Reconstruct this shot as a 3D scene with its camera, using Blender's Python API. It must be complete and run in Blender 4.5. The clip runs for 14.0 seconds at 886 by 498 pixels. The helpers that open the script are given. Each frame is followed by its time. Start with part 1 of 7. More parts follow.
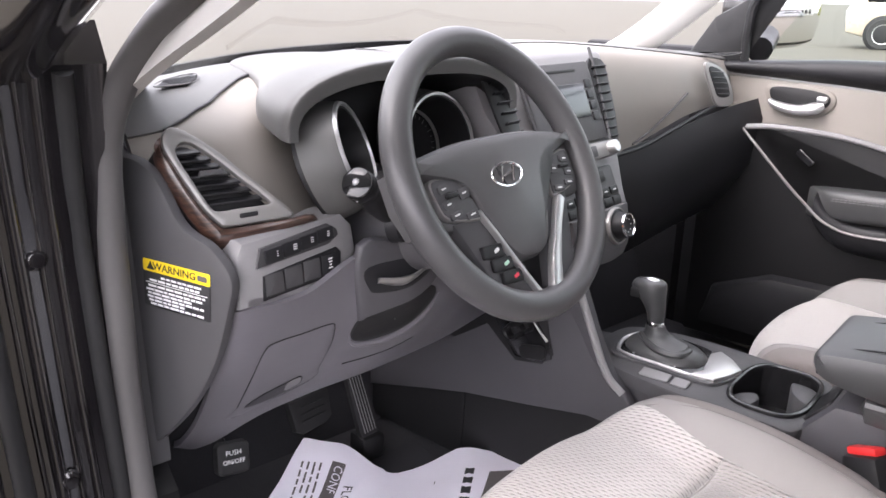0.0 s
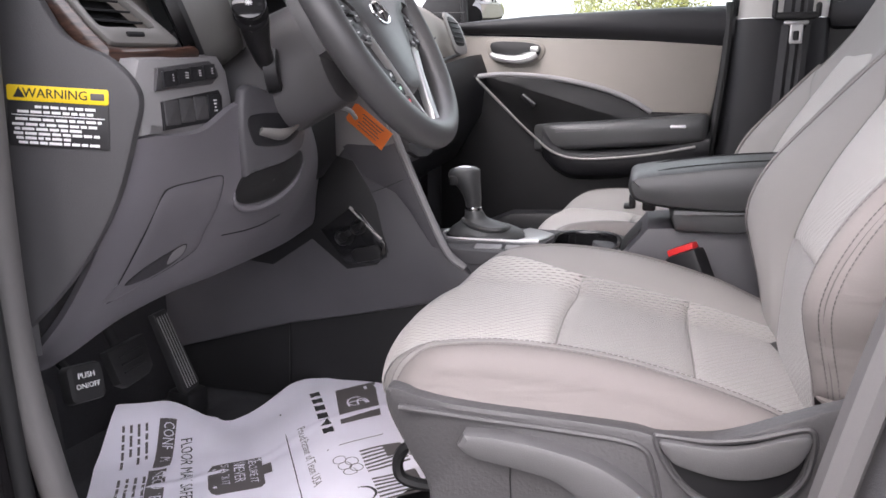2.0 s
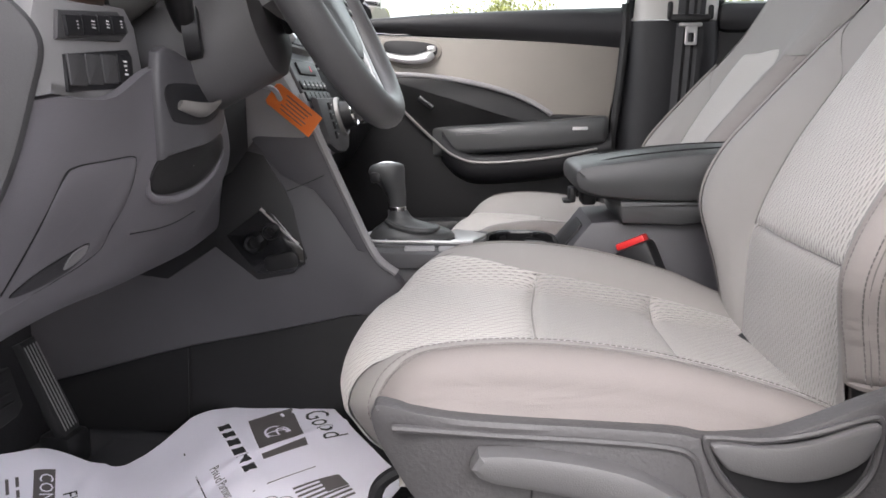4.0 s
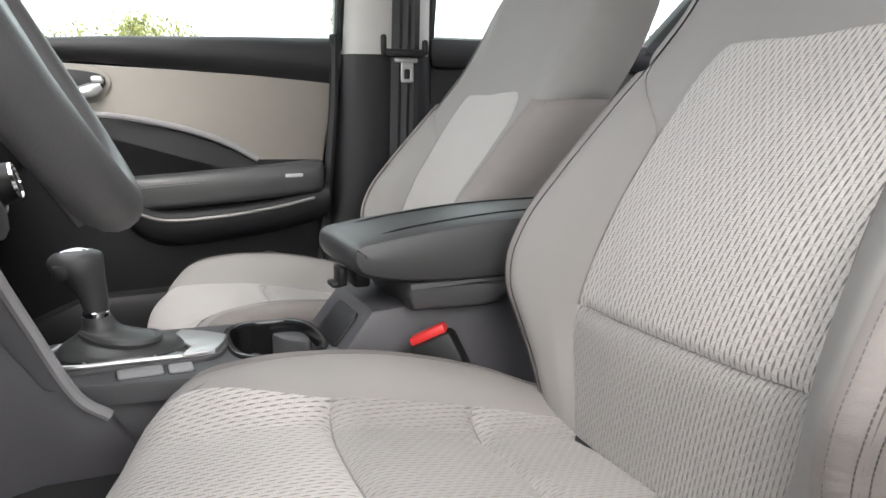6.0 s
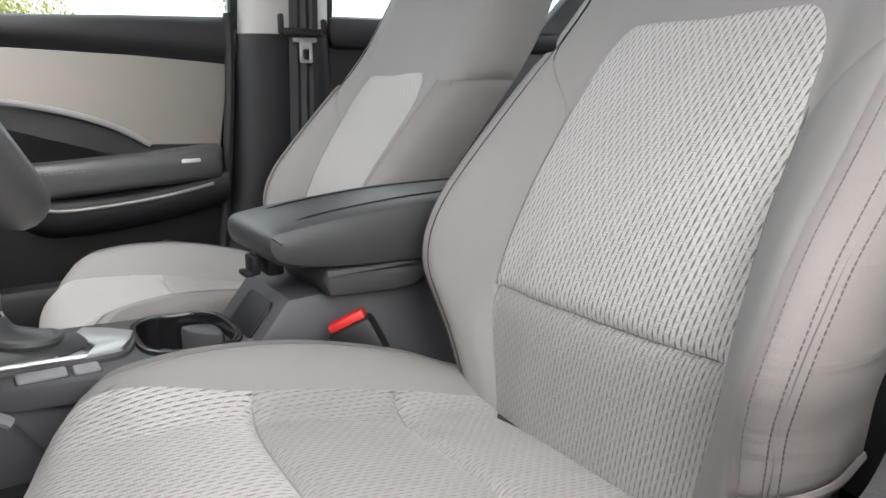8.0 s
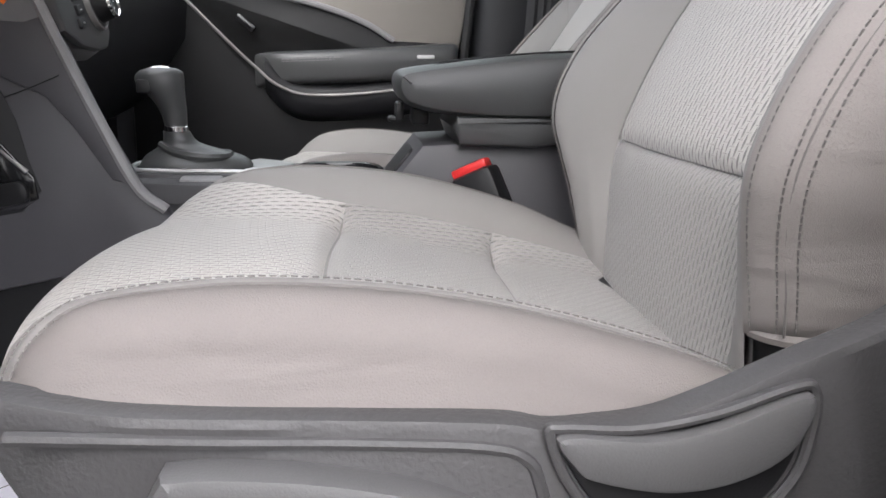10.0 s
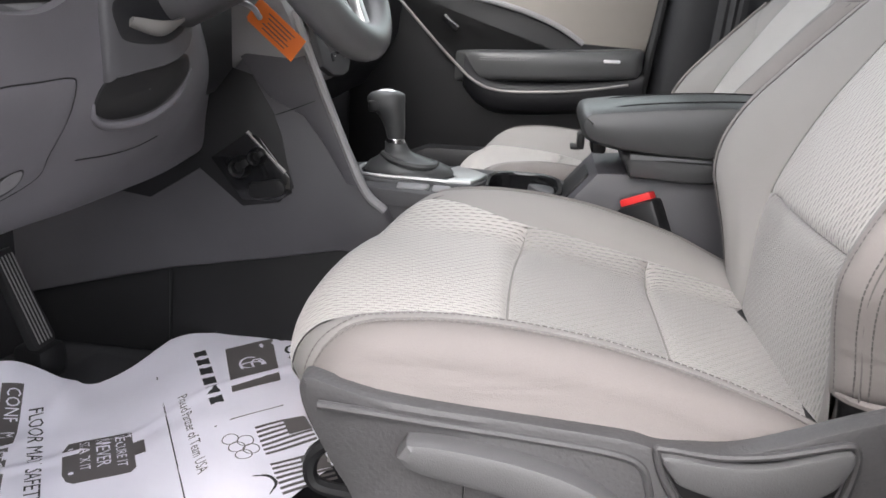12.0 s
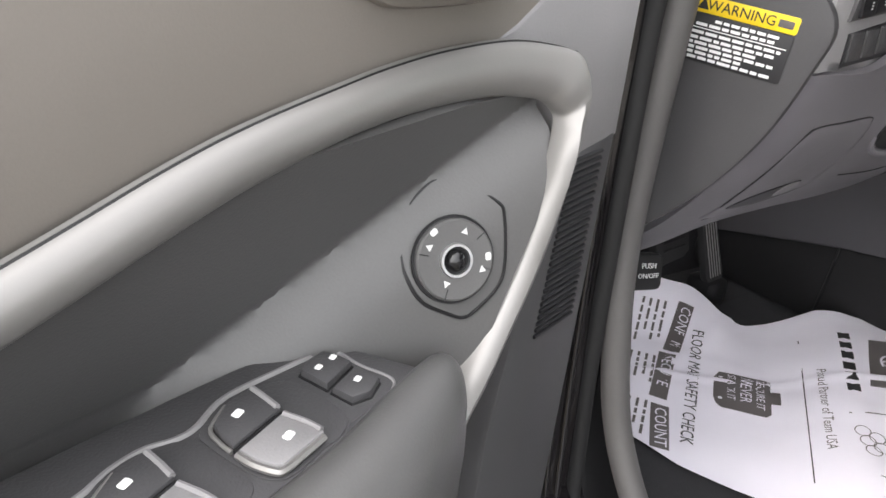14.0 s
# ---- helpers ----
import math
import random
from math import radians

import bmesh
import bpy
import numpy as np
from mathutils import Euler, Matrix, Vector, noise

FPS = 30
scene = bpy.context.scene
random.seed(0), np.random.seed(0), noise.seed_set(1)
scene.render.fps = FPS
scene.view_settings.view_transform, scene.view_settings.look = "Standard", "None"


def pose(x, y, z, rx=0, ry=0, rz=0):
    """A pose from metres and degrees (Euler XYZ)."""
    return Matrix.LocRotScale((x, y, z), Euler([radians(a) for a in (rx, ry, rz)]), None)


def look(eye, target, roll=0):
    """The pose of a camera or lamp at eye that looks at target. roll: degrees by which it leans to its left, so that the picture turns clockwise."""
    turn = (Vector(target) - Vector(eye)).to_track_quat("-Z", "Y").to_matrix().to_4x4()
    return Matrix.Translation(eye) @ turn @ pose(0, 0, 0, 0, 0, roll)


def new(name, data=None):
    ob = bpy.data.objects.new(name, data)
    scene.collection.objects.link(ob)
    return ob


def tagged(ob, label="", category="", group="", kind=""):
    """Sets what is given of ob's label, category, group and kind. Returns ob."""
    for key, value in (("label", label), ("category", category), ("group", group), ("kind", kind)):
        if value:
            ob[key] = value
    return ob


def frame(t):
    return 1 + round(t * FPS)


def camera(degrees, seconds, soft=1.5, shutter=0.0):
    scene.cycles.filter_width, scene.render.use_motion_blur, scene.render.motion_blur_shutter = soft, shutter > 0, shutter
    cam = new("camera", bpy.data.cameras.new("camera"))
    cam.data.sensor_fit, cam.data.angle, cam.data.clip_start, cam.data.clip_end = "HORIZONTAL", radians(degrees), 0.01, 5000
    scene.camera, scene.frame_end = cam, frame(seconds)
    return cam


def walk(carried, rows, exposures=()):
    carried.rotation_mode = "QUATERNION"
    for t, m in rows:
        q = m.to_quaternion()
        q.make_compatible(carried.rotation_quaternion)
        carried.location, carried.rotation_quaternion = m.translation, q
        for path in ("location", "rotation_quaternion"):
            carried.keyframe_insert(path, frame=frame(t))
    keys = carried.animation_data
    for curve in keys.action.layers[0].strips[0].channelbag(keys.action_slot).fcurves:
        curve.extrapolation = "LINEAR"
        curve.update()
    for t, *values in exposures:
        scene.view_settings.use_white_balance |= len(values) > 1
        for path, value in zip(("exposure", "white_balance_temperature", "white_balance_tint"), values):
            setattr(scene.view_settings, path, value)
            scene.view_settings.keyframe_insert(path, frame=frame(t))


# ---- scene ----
cam = camera(59.7, 14.0, soft=1.6)
METRES, EYE, TILT, LEAN, TURN = 1.71, 1.26, -19.0, 0.0, -40.0
SIDE, AHEAD, BANK = -0.967, 0.0, -1.2
ROWS = [
    (0.0, 0.0, 0.0, 0.0, 0.0, 0.0, 0.0),
    (0.5, -0.0463, -0.0016, -0.0341, -5.23, 0.65, 3.49),
    (1.0, -0.0951, 0.0062, -0.0783, -12.12, 1.51, 5.62),
    (1.5, -0.1373, 0.022, -0.1188, -18.9, 2.7, 7.62),
    (2.0, -0.1624, 0.0359, -0.1462, -24.81, 3.41, 9.12),
    (2.5, -0.1798, 0.0546, -0.1631, -29.53, 3.39, 10.2),
    (5.0, -0.1569, 0.2089, -0.124, -43.89, 2.14, 13.37),
    (5.5, -0.1356, 0.2486, -0.0996, -52.27, 0.69, 14.91),
    (6.0, -0.1228, 0.279, -0.0786, -61.58, -1.53, 16.76),
    (6.5, -0.1236, 0.2939, -0.0673, -68.25, -3.97, 18.18),
    (7.0, -0.1284, 0.3004, -0.0554, -72.26, -6.13, 19.36),
    (7.5, -0.1323, 0.3019, -0.052, -73.12, -6.79, 19.39),
    (8.0, -0.1254, 0.2903, -0.0725, -69.72, -5.49, 18.19),
    (8.5, -0.1006, 0.2603, -0.119, -60.97, -2.44, 16.18),
    (9.0, -0.0724, 0.2336, -0.1691, -52.59, -0.8, 14.56),
    (11.5, -0.1095, 0.1753, -0.1774, -39.0, -2.43, 9.69),
    (12.0, -0.1338, 0.138, -0.1324, -32.9, -2.68, 7.12),
    (12.5, -0.1623, 0.1014, -0.1008, -22.83, -2.08, 3.61),
    (13.0, -0.1967, 0.0835, -0.0819, -10.88, -2.55, -0.47),
    (13.5, -0.2223, 0.0738, -0.0779, -0.08, -5.36, -4.32),
    (14.0, -0.2354, 0.0722, -0.08, 8.93, -9.51, -7.02),
]
walk(cam, [(t, pose(SIDE, AHEAD, EYE, 0, BANK, 0) @ pose(0, 0, 0, TILT, LEAN, TURN) @ pose(METRES * x, METRES * y, METRES * z, 90 + pitch, roll, yaw)) for t, x, y, z, yaw, pitch, roll in ROWS], [(0.0, 3.42, 6500, 19), (1.0, 3.28, 6450, 20), (2.5, 3.05, 6450, 18), (5.0, 3.06, 6600, 12), (7.5, 3.06, 6550, 9), (9.0, 2.9, 6350, 12), (11.5, 3.12, 6500, 12), (12.5, 3.16, 6500, 12), (13.0, 3.22, 6600, 12), (14.0, 3.12, 6750, 11)])

# ---- world and light ----
world = bpy.data.worlds.new("sky")
world.use_nodes = True
scene.world = world
wn = world.node_tree.nodes
sky = wn.new("ShaderNodeTexSky")
sky.sky_type = "NISHITA"
sky.sun_disc = False
sky.sun_elevation, sky.sun_rotation = radians(47), radians(-84)
sky.air_density, sky.dust_density, sky.ozone_density = 1.0, 5.0, 2.0
pale = wn.new("ShaderNodeHueSaturation")      # a clouded, nearly white sky
pale.inputs["Saturation"].default_value = 0.35
world.node_tree.links.new(sky.outputs[0], pale.inputs["Color"])
cloud = wn.new("ShaderNodeMix")               # cloud evens the sky out
cloud.data_type = "RGBA"
cloud.inputs["Factor"].default_value = 0.55
cloud.inputs["B"].default_value = (4.6, 4.75, 4.95, 1)
world.node_tree.links.new(pale.outputs[0], cloud.inputs["A"])
world.node_tree.links.new(cloud.outputs["Result"], wn["Background"].inputs[0])
wn["Background"].inputs[1].default_value = 0.10
sun = new("sun", bpy.data.lights.new("sun", "SUN"))
sun.data.energy, sun.data.angle, sun.data.color = 0.48, radians(120), (1.0, 0.99, 0.985)
sun.matrix_world = look((-6.2, 0.8, 7.4), (0, 0.2, 0.8))
scene.view_settings.exposure = 1.8

# the car stands a little turned
YAW = 9.0
CAR = pose(0, 0, 0, 0, 0, YAW)


def swing(x, y):
    """The turn of the car about an upright line at x, y."""
    return pose(x, y, 0) @ CAR @ pose(-x, -y, 0)


# ---- mesh helpers ----


def cr(pts, n, closed=False):
    """A smooth run of n points through the given ones."""
    P = np.array([tuple(p) for p in pts], float)
    m = len(P)
    if closed:
        t = np.linspace(0, m, n, endpoint=False)
    else:
        t = np.linspace(0, m - 1, n)
    i = np.floor(t).astype(int)
    if not closed:
        i = np.minimum(i, m - 2)
    f = (t - i)[:, None]
    if closed:
        a, b, c, d = P[(i - 1) % m], P[i % m], P[(i + 1) % m], P[(i + 2) % m]
    else:
        Q = np.vstack([2 * P[0] - P[1], P, 2 * P[-1] - P[-2]])
        a, b, c, d = Q[i], Q[i + 1], Q[i + 2], Q[i + 3]
    return 0.5 * (2 * b + (c - a) * f + (2 * a - 5 * b + 4 * c - d) * f ** 2 + (3 * b - a - 3 * c + d) * f ** 3)


def part(name, bm, mat, parent=None, label="", smooth=40):
    """Links a bmesh as one mesh object, under its thing or part."""
    bm.normal_update()
    for e in bm.edges:
        if len(e.link_faces) == 2 and e.calc_face_angle(0) > radians(smooth):
            e.smooth = False
    for f in bm.faces:
        f.smooth = True
    me = bpy.data.meshes.new(name)
    bm.to_mesh(me)
    bm.free()
    me.materials.append(mat)
    ob = new(name, me)
    if parent:
        ob.parent = parent
    if label:
        ob["label"] = label
    return ob


def thing(name, label, category, group="", kind=""):
    return tagged(new(name), label, category, group, kind)


def fr(o, ex, ey):
    """A frame at o with its x and y along ex, ey."""
    ex = Vector(ex).normalized()
    ez = ex.cross(Vector(ey)).normalized()
    ey = ez.cross(ex)
    m = Matrix((ex, ey, ez)).transposed().to_4x4()
    m.translation = Vector(o)
    return m


def box(c, s, bev=0.004, m=None, seg=2):
    bm = bmesh.new()
    bmesh.ops.create_cube(bm, size=1)
    bmesh.ops.scale(bm, vec=s, verts=bm.verts)
    if bev:
        bmesh.ops.bevel(bm, geom=list(bm.edges), offset=min(bev, min(s) * 0.45), segments=seg, profile=0.5, affect="EDGES")
    if m is not None:
        bm.transform(m.to_3x3().to_4x4())
    bm.transform(Matrix.Translation(c))
    return bm


def grid(P, uv=None, cu=False, cv=False, bm=None):
    """A sheet of quads over an array of points, closed round u or v at will."""
    bm = bm or bmesh.new()
    nu, nv = len(P), len(P[0])
    W = [[bm.verts.new(P[i][j]) for j in range(nv)] for i in range(nu)]
    lay = bm.loops.layers.uv.verify() if uv is not None else None
    for i in range(nu if cu else nu - 1):
        for j in range(nv if cv else nv - 1):
            q = [(i, j), ((i + 1) % nu, j), ((i + 1) % nu, (j + 1) % nv), (i, (j + 1) % nv)]
            try:
                f = bm.faces.new([W[a][b] for a, b in q])
            except ValueError:
                continue
            if lay:
                for lp, (a, b) in zip(f.loops, q):
                    lp[lay].uv = uv[a][b]
    return bm


def normals(P):
    P = np.asarray(P, float)
    du, dv = np.gradient(P, axis=0), np.gradient(P, axis=1)
    N = np.cross(du, dv)
    return N / np.maximum(np.linalg.norm(N, axis=2, keepdims=True), 1e-9)


def shell(P, t, uv=None, flip=False):
    """A sheet with a thickness t behind it and a closed rim."""
    P = np.asarray(P, float)
    N = normals(P) * (-1 if flip else 1)
    B = P - N * t
    bm = grid(P, uv)
    nu, nv = P.shape[:2]
    loop = [(i, 0) for i in range(nu)] + [(nu - 1, j) for j in range(1, nv)] + [(i, nv - 1) for i in range(nu - 2, -1, -1)] + [(0, j) for j in range(nv - 2, 0, -1)]
    grid([[P[a] for a in loop], [B[a] for a in loop]], cv=True, bm=bm)
    grid(B[::-1], bm=bm)
    bmesh.ops.remove_doubles(bm, verts=bm.verts, dist=1e-6)
    bmesh.ops.recalc_face_normals(bm, faces=bm.faces)
    return bm


def tube(pts, r, n=None, k=10, closed=False, flat=1.0, up=None, cap=True):
    """A round or oval rod along a smooth run of points; r may change along it."""
    n = n or len(pts) * 6
    C = cr(pts, n, closed)
    rr = np.interp(np.linspace(0, 1, n), np.linspace(0, 1, len(r)), r) if isinstance(r, (list, tuple)) else [r] * n
    T = np.roll(C, -1, 0) - np.roll(C, 1, 0) if closed else np.gradient(C, axis=0)
    rows = []
    ref = Vector(up) if up else None
    for c, d, q in zip(C, T, rr):
        d = Vector(d).normalized()
        if ref is None:
            ref = d.orthogonal()
        a = (ref - d * ref.dot(d)).normalized()
        if not up:
            ref = a
        b = d.cross(a)
        rows.append([Vector(c) + a * (q * flat * math.cos(2 * math.pi * j / k)) + b * (q * math.sin(2 * math.pi * j / k)) for j in range(k)])
    bm = grid(rows, cu=closed, cv=True)
    if cap and not closed:
        bm.verts.ensure_lookup_table()
        bm.faces.new([bm.verts[j] for j in range(k)][::-1])
        bm.faces.new([bm.verts[(n - 1) * k + j] for j in range(k)])
    bmesh.ops.recalc_face_normals(bm, faces=bm.faces)
    return bm


def plate(outline, t, bev=0.002, m=None, smooth=0, hole=None):
    """A flat piece with rounded edges over an outline in its frame's x, y; t thick along z. A hole makes a ring of it."""
    def ring(o):
        o = cr(o, smooth, True) if smooth else np.array(o, float)
        a = 0.5 * np.sum(o[:, 0] * np.roll(o[:, 1], -1) - np.roll(o[:, 0], -1) * o[:, 1])
        return o if a > 0 else o[::-1]

    def inset(o, d):
        e = np.roll(o, -1, 0) - np.roll(o, 1, 0)
        nrm = np.stack([-e[:, 1], e[:, 0]], 1)
        return o + d * nrm / np.maximum(np.linalg.norm(nrm, axis=1, keepdims=True), 1e-9)

    def lev(o, z):
        return [(p[0], p[1], z) for p in o]
    o = ring(outline)
    rows = [lev(o, 0), lev(o, t - bev), lev(inset(o, bev * 0.3), t - bev * 0.3), lev(inset(o, bev), t)]
    if hole is not None:
        h = ring(hole)
        # the hole's points are matched to the outline's by their share of the way round
        rows += [lev(inset(h, -bev), t), lev(inset(h, -bev * 0.3), t - bev * 0.3), lev(h, t - bev), lev(h, 0)]
        bm = grid(rows, cv=True, cu=True)
    else:
        bm = grid(rows, cv=True)
        bm.verts.ensure_lookup_table()
        k = len(o)
        caps = [bm.faces.new([bm.verts[3 * k + j] for j in range(k)]), bm.faces.new([bm.verts[j] for j in range(k)][::-1])]
        if k > 4:
            bmesh.ops.triangulate(bm, faces=caps)
    bmesh.ops.recalc_face_normals(bm, faces=bm.faces)
    if m is not None:
        bm.transform(m)
    return bm


def rrect(w, h, r, k=4, cx=0, cy=0):
    """The outline of a rectangle with rounded corners."""
    out = []
    for sx, sy, a in ((1, 1, 0), (-1, 1, 90), (-1, -1, 180), (1, -1, 270)):
        for i in range(k + 1):
            b = radians(a + 90 * i / k)
            out.append((cx + sx * (w / 2 - r) + r * math.cos(b), cy + sy * (h / 2 - r) + r * math.sin(b)))
    return out


def ell(w, h, k=24, cx=0, cy=0):
    return [(cx + w / 2 * math.cos(2 * math.pi * i / k), cy + h / 2 * math.sin(2 * math.pi * i / k)) for i in range(k)]


def lathe(profile, k=24, m=None):
    """A turned piece: (radius, height) points about z."""
    bm = grid([[(r * math.cos(2 * math.pi * j / k), r * math.sin(2 * math.pi * j / k), z) for j in range(k)] for r, z in profile], cv=True)
    bmesh.ops.remove_doubles(bm, verts=bm.verts, dist=1e-6)
    bmesh.ops.recalc_face_normals(bm, faces=bm.faces)
    if m is not None:
        bm.transform(m)
    return bm


def join(*bms):
    """Several bmeshes as one."""
    out = bmesh.new()
    for b in bms:
        me = bpy.data.meshes.new("join")
        b.to_mesh(me)
        b.free()
        out.from_mesh(me)
        bpy.data.meshes.remove(me)
    return out


def words(text, size, m, mat, parent, name="lettering", label="", depth=0.0003, align="CENTER", xscale=1.0):
    """Letters in the built-in font, as a thin mesh lying on the frame m."""
    c = bpy.data.curves.new(name, "FONT")
    c.body, c.size, c.align_x, c.align_y, c.extrude = text, size, align, "CENTER", depth
    c.resolution_u = 2
    tmp = bpy.data.objects.new(name, c)
    scene.collection.objects.link(tmp)
    me = bpy.data.meshes.new_from_object(tmp.evaluated_get(bpy.context.evaluated_depsgraph_get()))
    bpy.data.objects.remove(tmp)
    bpy.data.curves.remove(c)
    me.transform(m @ Matrix.Diagonal((xscale, 1, 1, 1)))
    me.materials.clear()
    me.materials.append(mat)
    ob = new(name, me)
    ob.parent = parent
    if label:
        ob["label"] = label
    return ob


# ---- materials ----


def mat(name, col, rough=0.5, metal=0.0, grain=0.0, gscale=900, bump=0.1, wear=0.12, wscale=9, dark=None, coat=0.0, spec=0.5, coords="Object", fold=0.0):
    """A surface with two scales of variation in colour, gloss and relief."""
    m = bpy.data.materials.new(name)
    m.use_nodes = True
    nt = m.node_tree
    n, L = nt.nodes, nt.links
    b = n["Principled BSDF"]
    tc = n.new("ShaderNodeTexCoord")
    big, fine = n.new("ShaderNodeTexNoise"), n.new("ShaderNodeTexNoise")
    big.inputs["Scale"].default_value, big.inputs["Detail"].default_value = wscale, 5
    fine.inputs["Scale"].default_value, fine.inputs["Detail"].default_value = gscale, 2
    for q in (big, fine):
        L.new(tc.outputs[coords], q.inputs["Vector"])
    add = n.new("ShaderNodeMath")
    add.operation = "MULTIPLY_ADD"
    L.new(fine.outputs["Fac"], add.inputs[0])
    add.inputs[1].default_value = grain
    L.new(big.outputs["Fac"], add.inputs[2])
    ramp = n.new("ShaderNodeMapRange")
    L.new(add.outputs[0], ramp.inputs[0])
    ramp.inputs[1].default_value, ramp.inputs[2].default_value = 0.3 + grain * 0.3, 0.7 + grain * 0.7
    ramp.inputs[3].default_value, ramp.inputs[4].default_value = 0.0, 1.0
    mix = n.new("ShaderNodeMix")
    mix.data_type = "RGBA"
    lo = dark or tuple(c * (1 - wear) for c in col)
    hi = tuple(min(1, c * (1 + wear)) for c in col) if dark is None else col
    mix.inputs["A"].default_value, mix.inputs["B"].default_value = (*lo, 1), (*hi, 1)
    L.new(ramp.outputs[0], mix.inputs["Factor"])
    L.new(mix.outputs["Result"], b.inputs["Base Color"])
    rr = n.new("ShaderNodeMapRange")
    L.new(big.outputs["Fac"], rr.inputs[0])
    rr.inputs[3].default_value, rr.inputs[4].default_value = max(0.02, rough - 0.07), min(1, rough + 0.07)
    L.new(rr.outputs[0], b.inputs["Roughness"])
    b.inputs["Metallic"].default_value = metal
    b.inputs["Coat Weight"].default_value = coat
    b.inputs["Specular IOR Level"].default_value = spec
    if bump:
        bp = n.new("ShaderNodeBump")
        bp.inputs["Strength"].default_value, bp.inputs["Distance"].default_value = bump, 0.0006
        L.new(fine.outputs["Fac"], bp.inputs["Height"])
        if fold:
            turn = n.new("ShaderNodeMapping")          # soft creases that run across the cloth
            turn.inputs["Scale"].default_value = (7, 7, 30)
            turn.inputs["Rotation"].default_value = (0.35, 0.2, 0)
            L.new(tc.outputs[coords], turn.inputs["Vector"])
            crease, soft = n.new("ShaderNodeTexNoise"), n.new("ShaderNodeBump")
            crease.inputs["Scale"].default_value, crease.inputs["Detail"].default_value, crease.inputs["Distortion"].default_value = 1.0, 2, 0.8
            L.new(turn.outputs[0], crease.inputs["Vector"])
            soft.inputs["Strength"].default_value, soft.inputs["Distance"].default_value = fold, 0.012
            L.new(crease.outputs["Fac"], soft.inputs["Height"])
            L.new(soft.outputs[0], bp.inputs["Normal"])
        L.new(bp.outputs[0], b.inputs["Normal"])
    return m


def weave_mat(name, light, deep, size=0.011):
    """Fabric with rows of short raised stitches that slant one way and the other, over a darker ground; laid by the mesh's own metres."""
    m = bpy.data.materials.new(name)
    m.use_nodes = True
    n, L = m.node_tree.nodes, m.node_tree.links
    b = n["Principled BSDF"]
    uv = n.new("ShaderNodeUVMap")
    sep = n.new("ShaderNodeSeparateXYZ")
    wob = n.new("ShaderNodeTexNoise")
    wob.inputs["Scale"].default_value, wob.inputs["Detail"].default_value = 40, 2
    L.new(uv.outputs[0], wob.inputs["Vector"])
    L.new(uv.outputs[0], sep.inputs[0])

    def op(kind, a, c=None, d=None):
        q = n.new("ShaderNodeMath")
        q.operation = kind
        for i, x in enumerate((a, c, d)):
            if x is None:
                continue
            if isinstance(x, (int, float)):
                q.inputs[i].default_value = x
            else:
                L.new(x, q.inputs[i])
        return q.outputs[0]
    wav = op("MULTIPLY_ADD", wob.outputs["Fac"], 0.3, op("DIVIDE", sep.outputs[0], size * 0.44))
    v = op("DIVIDE", sep.outputs[1], size)
    u = op("MULTIPLY_ADD", v, 0.35, wav)          # the columns lean
    c, a = op("FLOOR", u), op("ABSOLUTE", op("SUBTRACT", op("FRACT", u), 0.5))
    along = op("MULTIPLY", op("SUBTRACT", op("FRACT", op("MULTIPLY_ADD", c, 0.42, v)), 0.5), 2.0)
    lens = op("MULTIPLY_ADD", op("MULTIPLY", along, along), -0.20, 0.17)      # slim dark eyes between the stitches
    h1 = n.new("ShaderNodeMapRange")
    h1.interpolation_type = "SMOOTHSTEP"
    L.new(op("SUBTRACT", a, lens), h1.inputs[0])
    h1.inputs[1].default_value, h1.inputs[2].default_value = -0.14, 0.10
    knot = n.new("ShaderNodeMapRange")
    knot.interpolation_type = "SMOOTHSTEP"
    L.new(op("ABSOLUTE", along), knot.inputs[0])
    knot.inputs[1].default_value, knot.inputs[2].default_value = 0.99, 0.86
    knot.inputs[3].default_value = 0.72
    h = op("MULTIPLY", h1.outputs[0], knot.outputs[0])
    fine = n.new("ShaderNodeTexNoise")
    fine.inputs["Scale"].default_value = 1400
    L.new(uv.outputs[0], fine.inputs["Vector"])
    hh = op("MULTIPLY_ADD", fine.outputs["Fac"], 0.15, h)
    mix = n.new("ShaderNodeMix")
    mix.data_type = "RGBA"
    mix.inputs["A"].default_value, mix.inputs["B"].default_value = (*deep, 1), (*light, 1)
    L.new(hh, mix.inputs["Factor"])
    L.new(mix.outputs["Result"], b.inputs["Base Color"])
    bp = n.new("ShaderNodeBump")
    bp.inputs["Strength"].default_value, bp.inputs["Distance"].default_value = 0.9, 0.0018
    L.new(hh, bp.inputs["Height"])
    L.new(bp.outputs[0], b.inputs["Normal"])
    b.inputs["Roughness"].default_value = 0.62
    b.inputs["Sheen Weight"].default_value = 0.25
    return m


def glass_mat(name, tint=(1, 1, 1), ior=1.45):
    m = bpy.data.materials.new(name)
    m.use_nodes = True
    n, L = m.node_tree.nodes, m.node_tree.links
    out = n["Material Output"]
    tr, gl, fz, mx = n.new("ShaderNodeBsdfTransparent"), n.new("ShaderNodeBsdfGlossy"), n.new("ShaderNodeFresnel"), n.new("ShaderNodeMixShader")
    tr.inputs[0].default_value = (*tint, 1)
    gl.inputs["Roughness"].default_value = 0.01
    fz.inputs[0].default_value = ior
    L.new(fz.outputs[0], mx.inputs[0])
    L.new(tr.outputs[0], mx.inputs[1])
    L.new(gl.outputs[0], mx.inputs[2])
    L.new(mx.outputs[0], out.inputs[0])
    return m


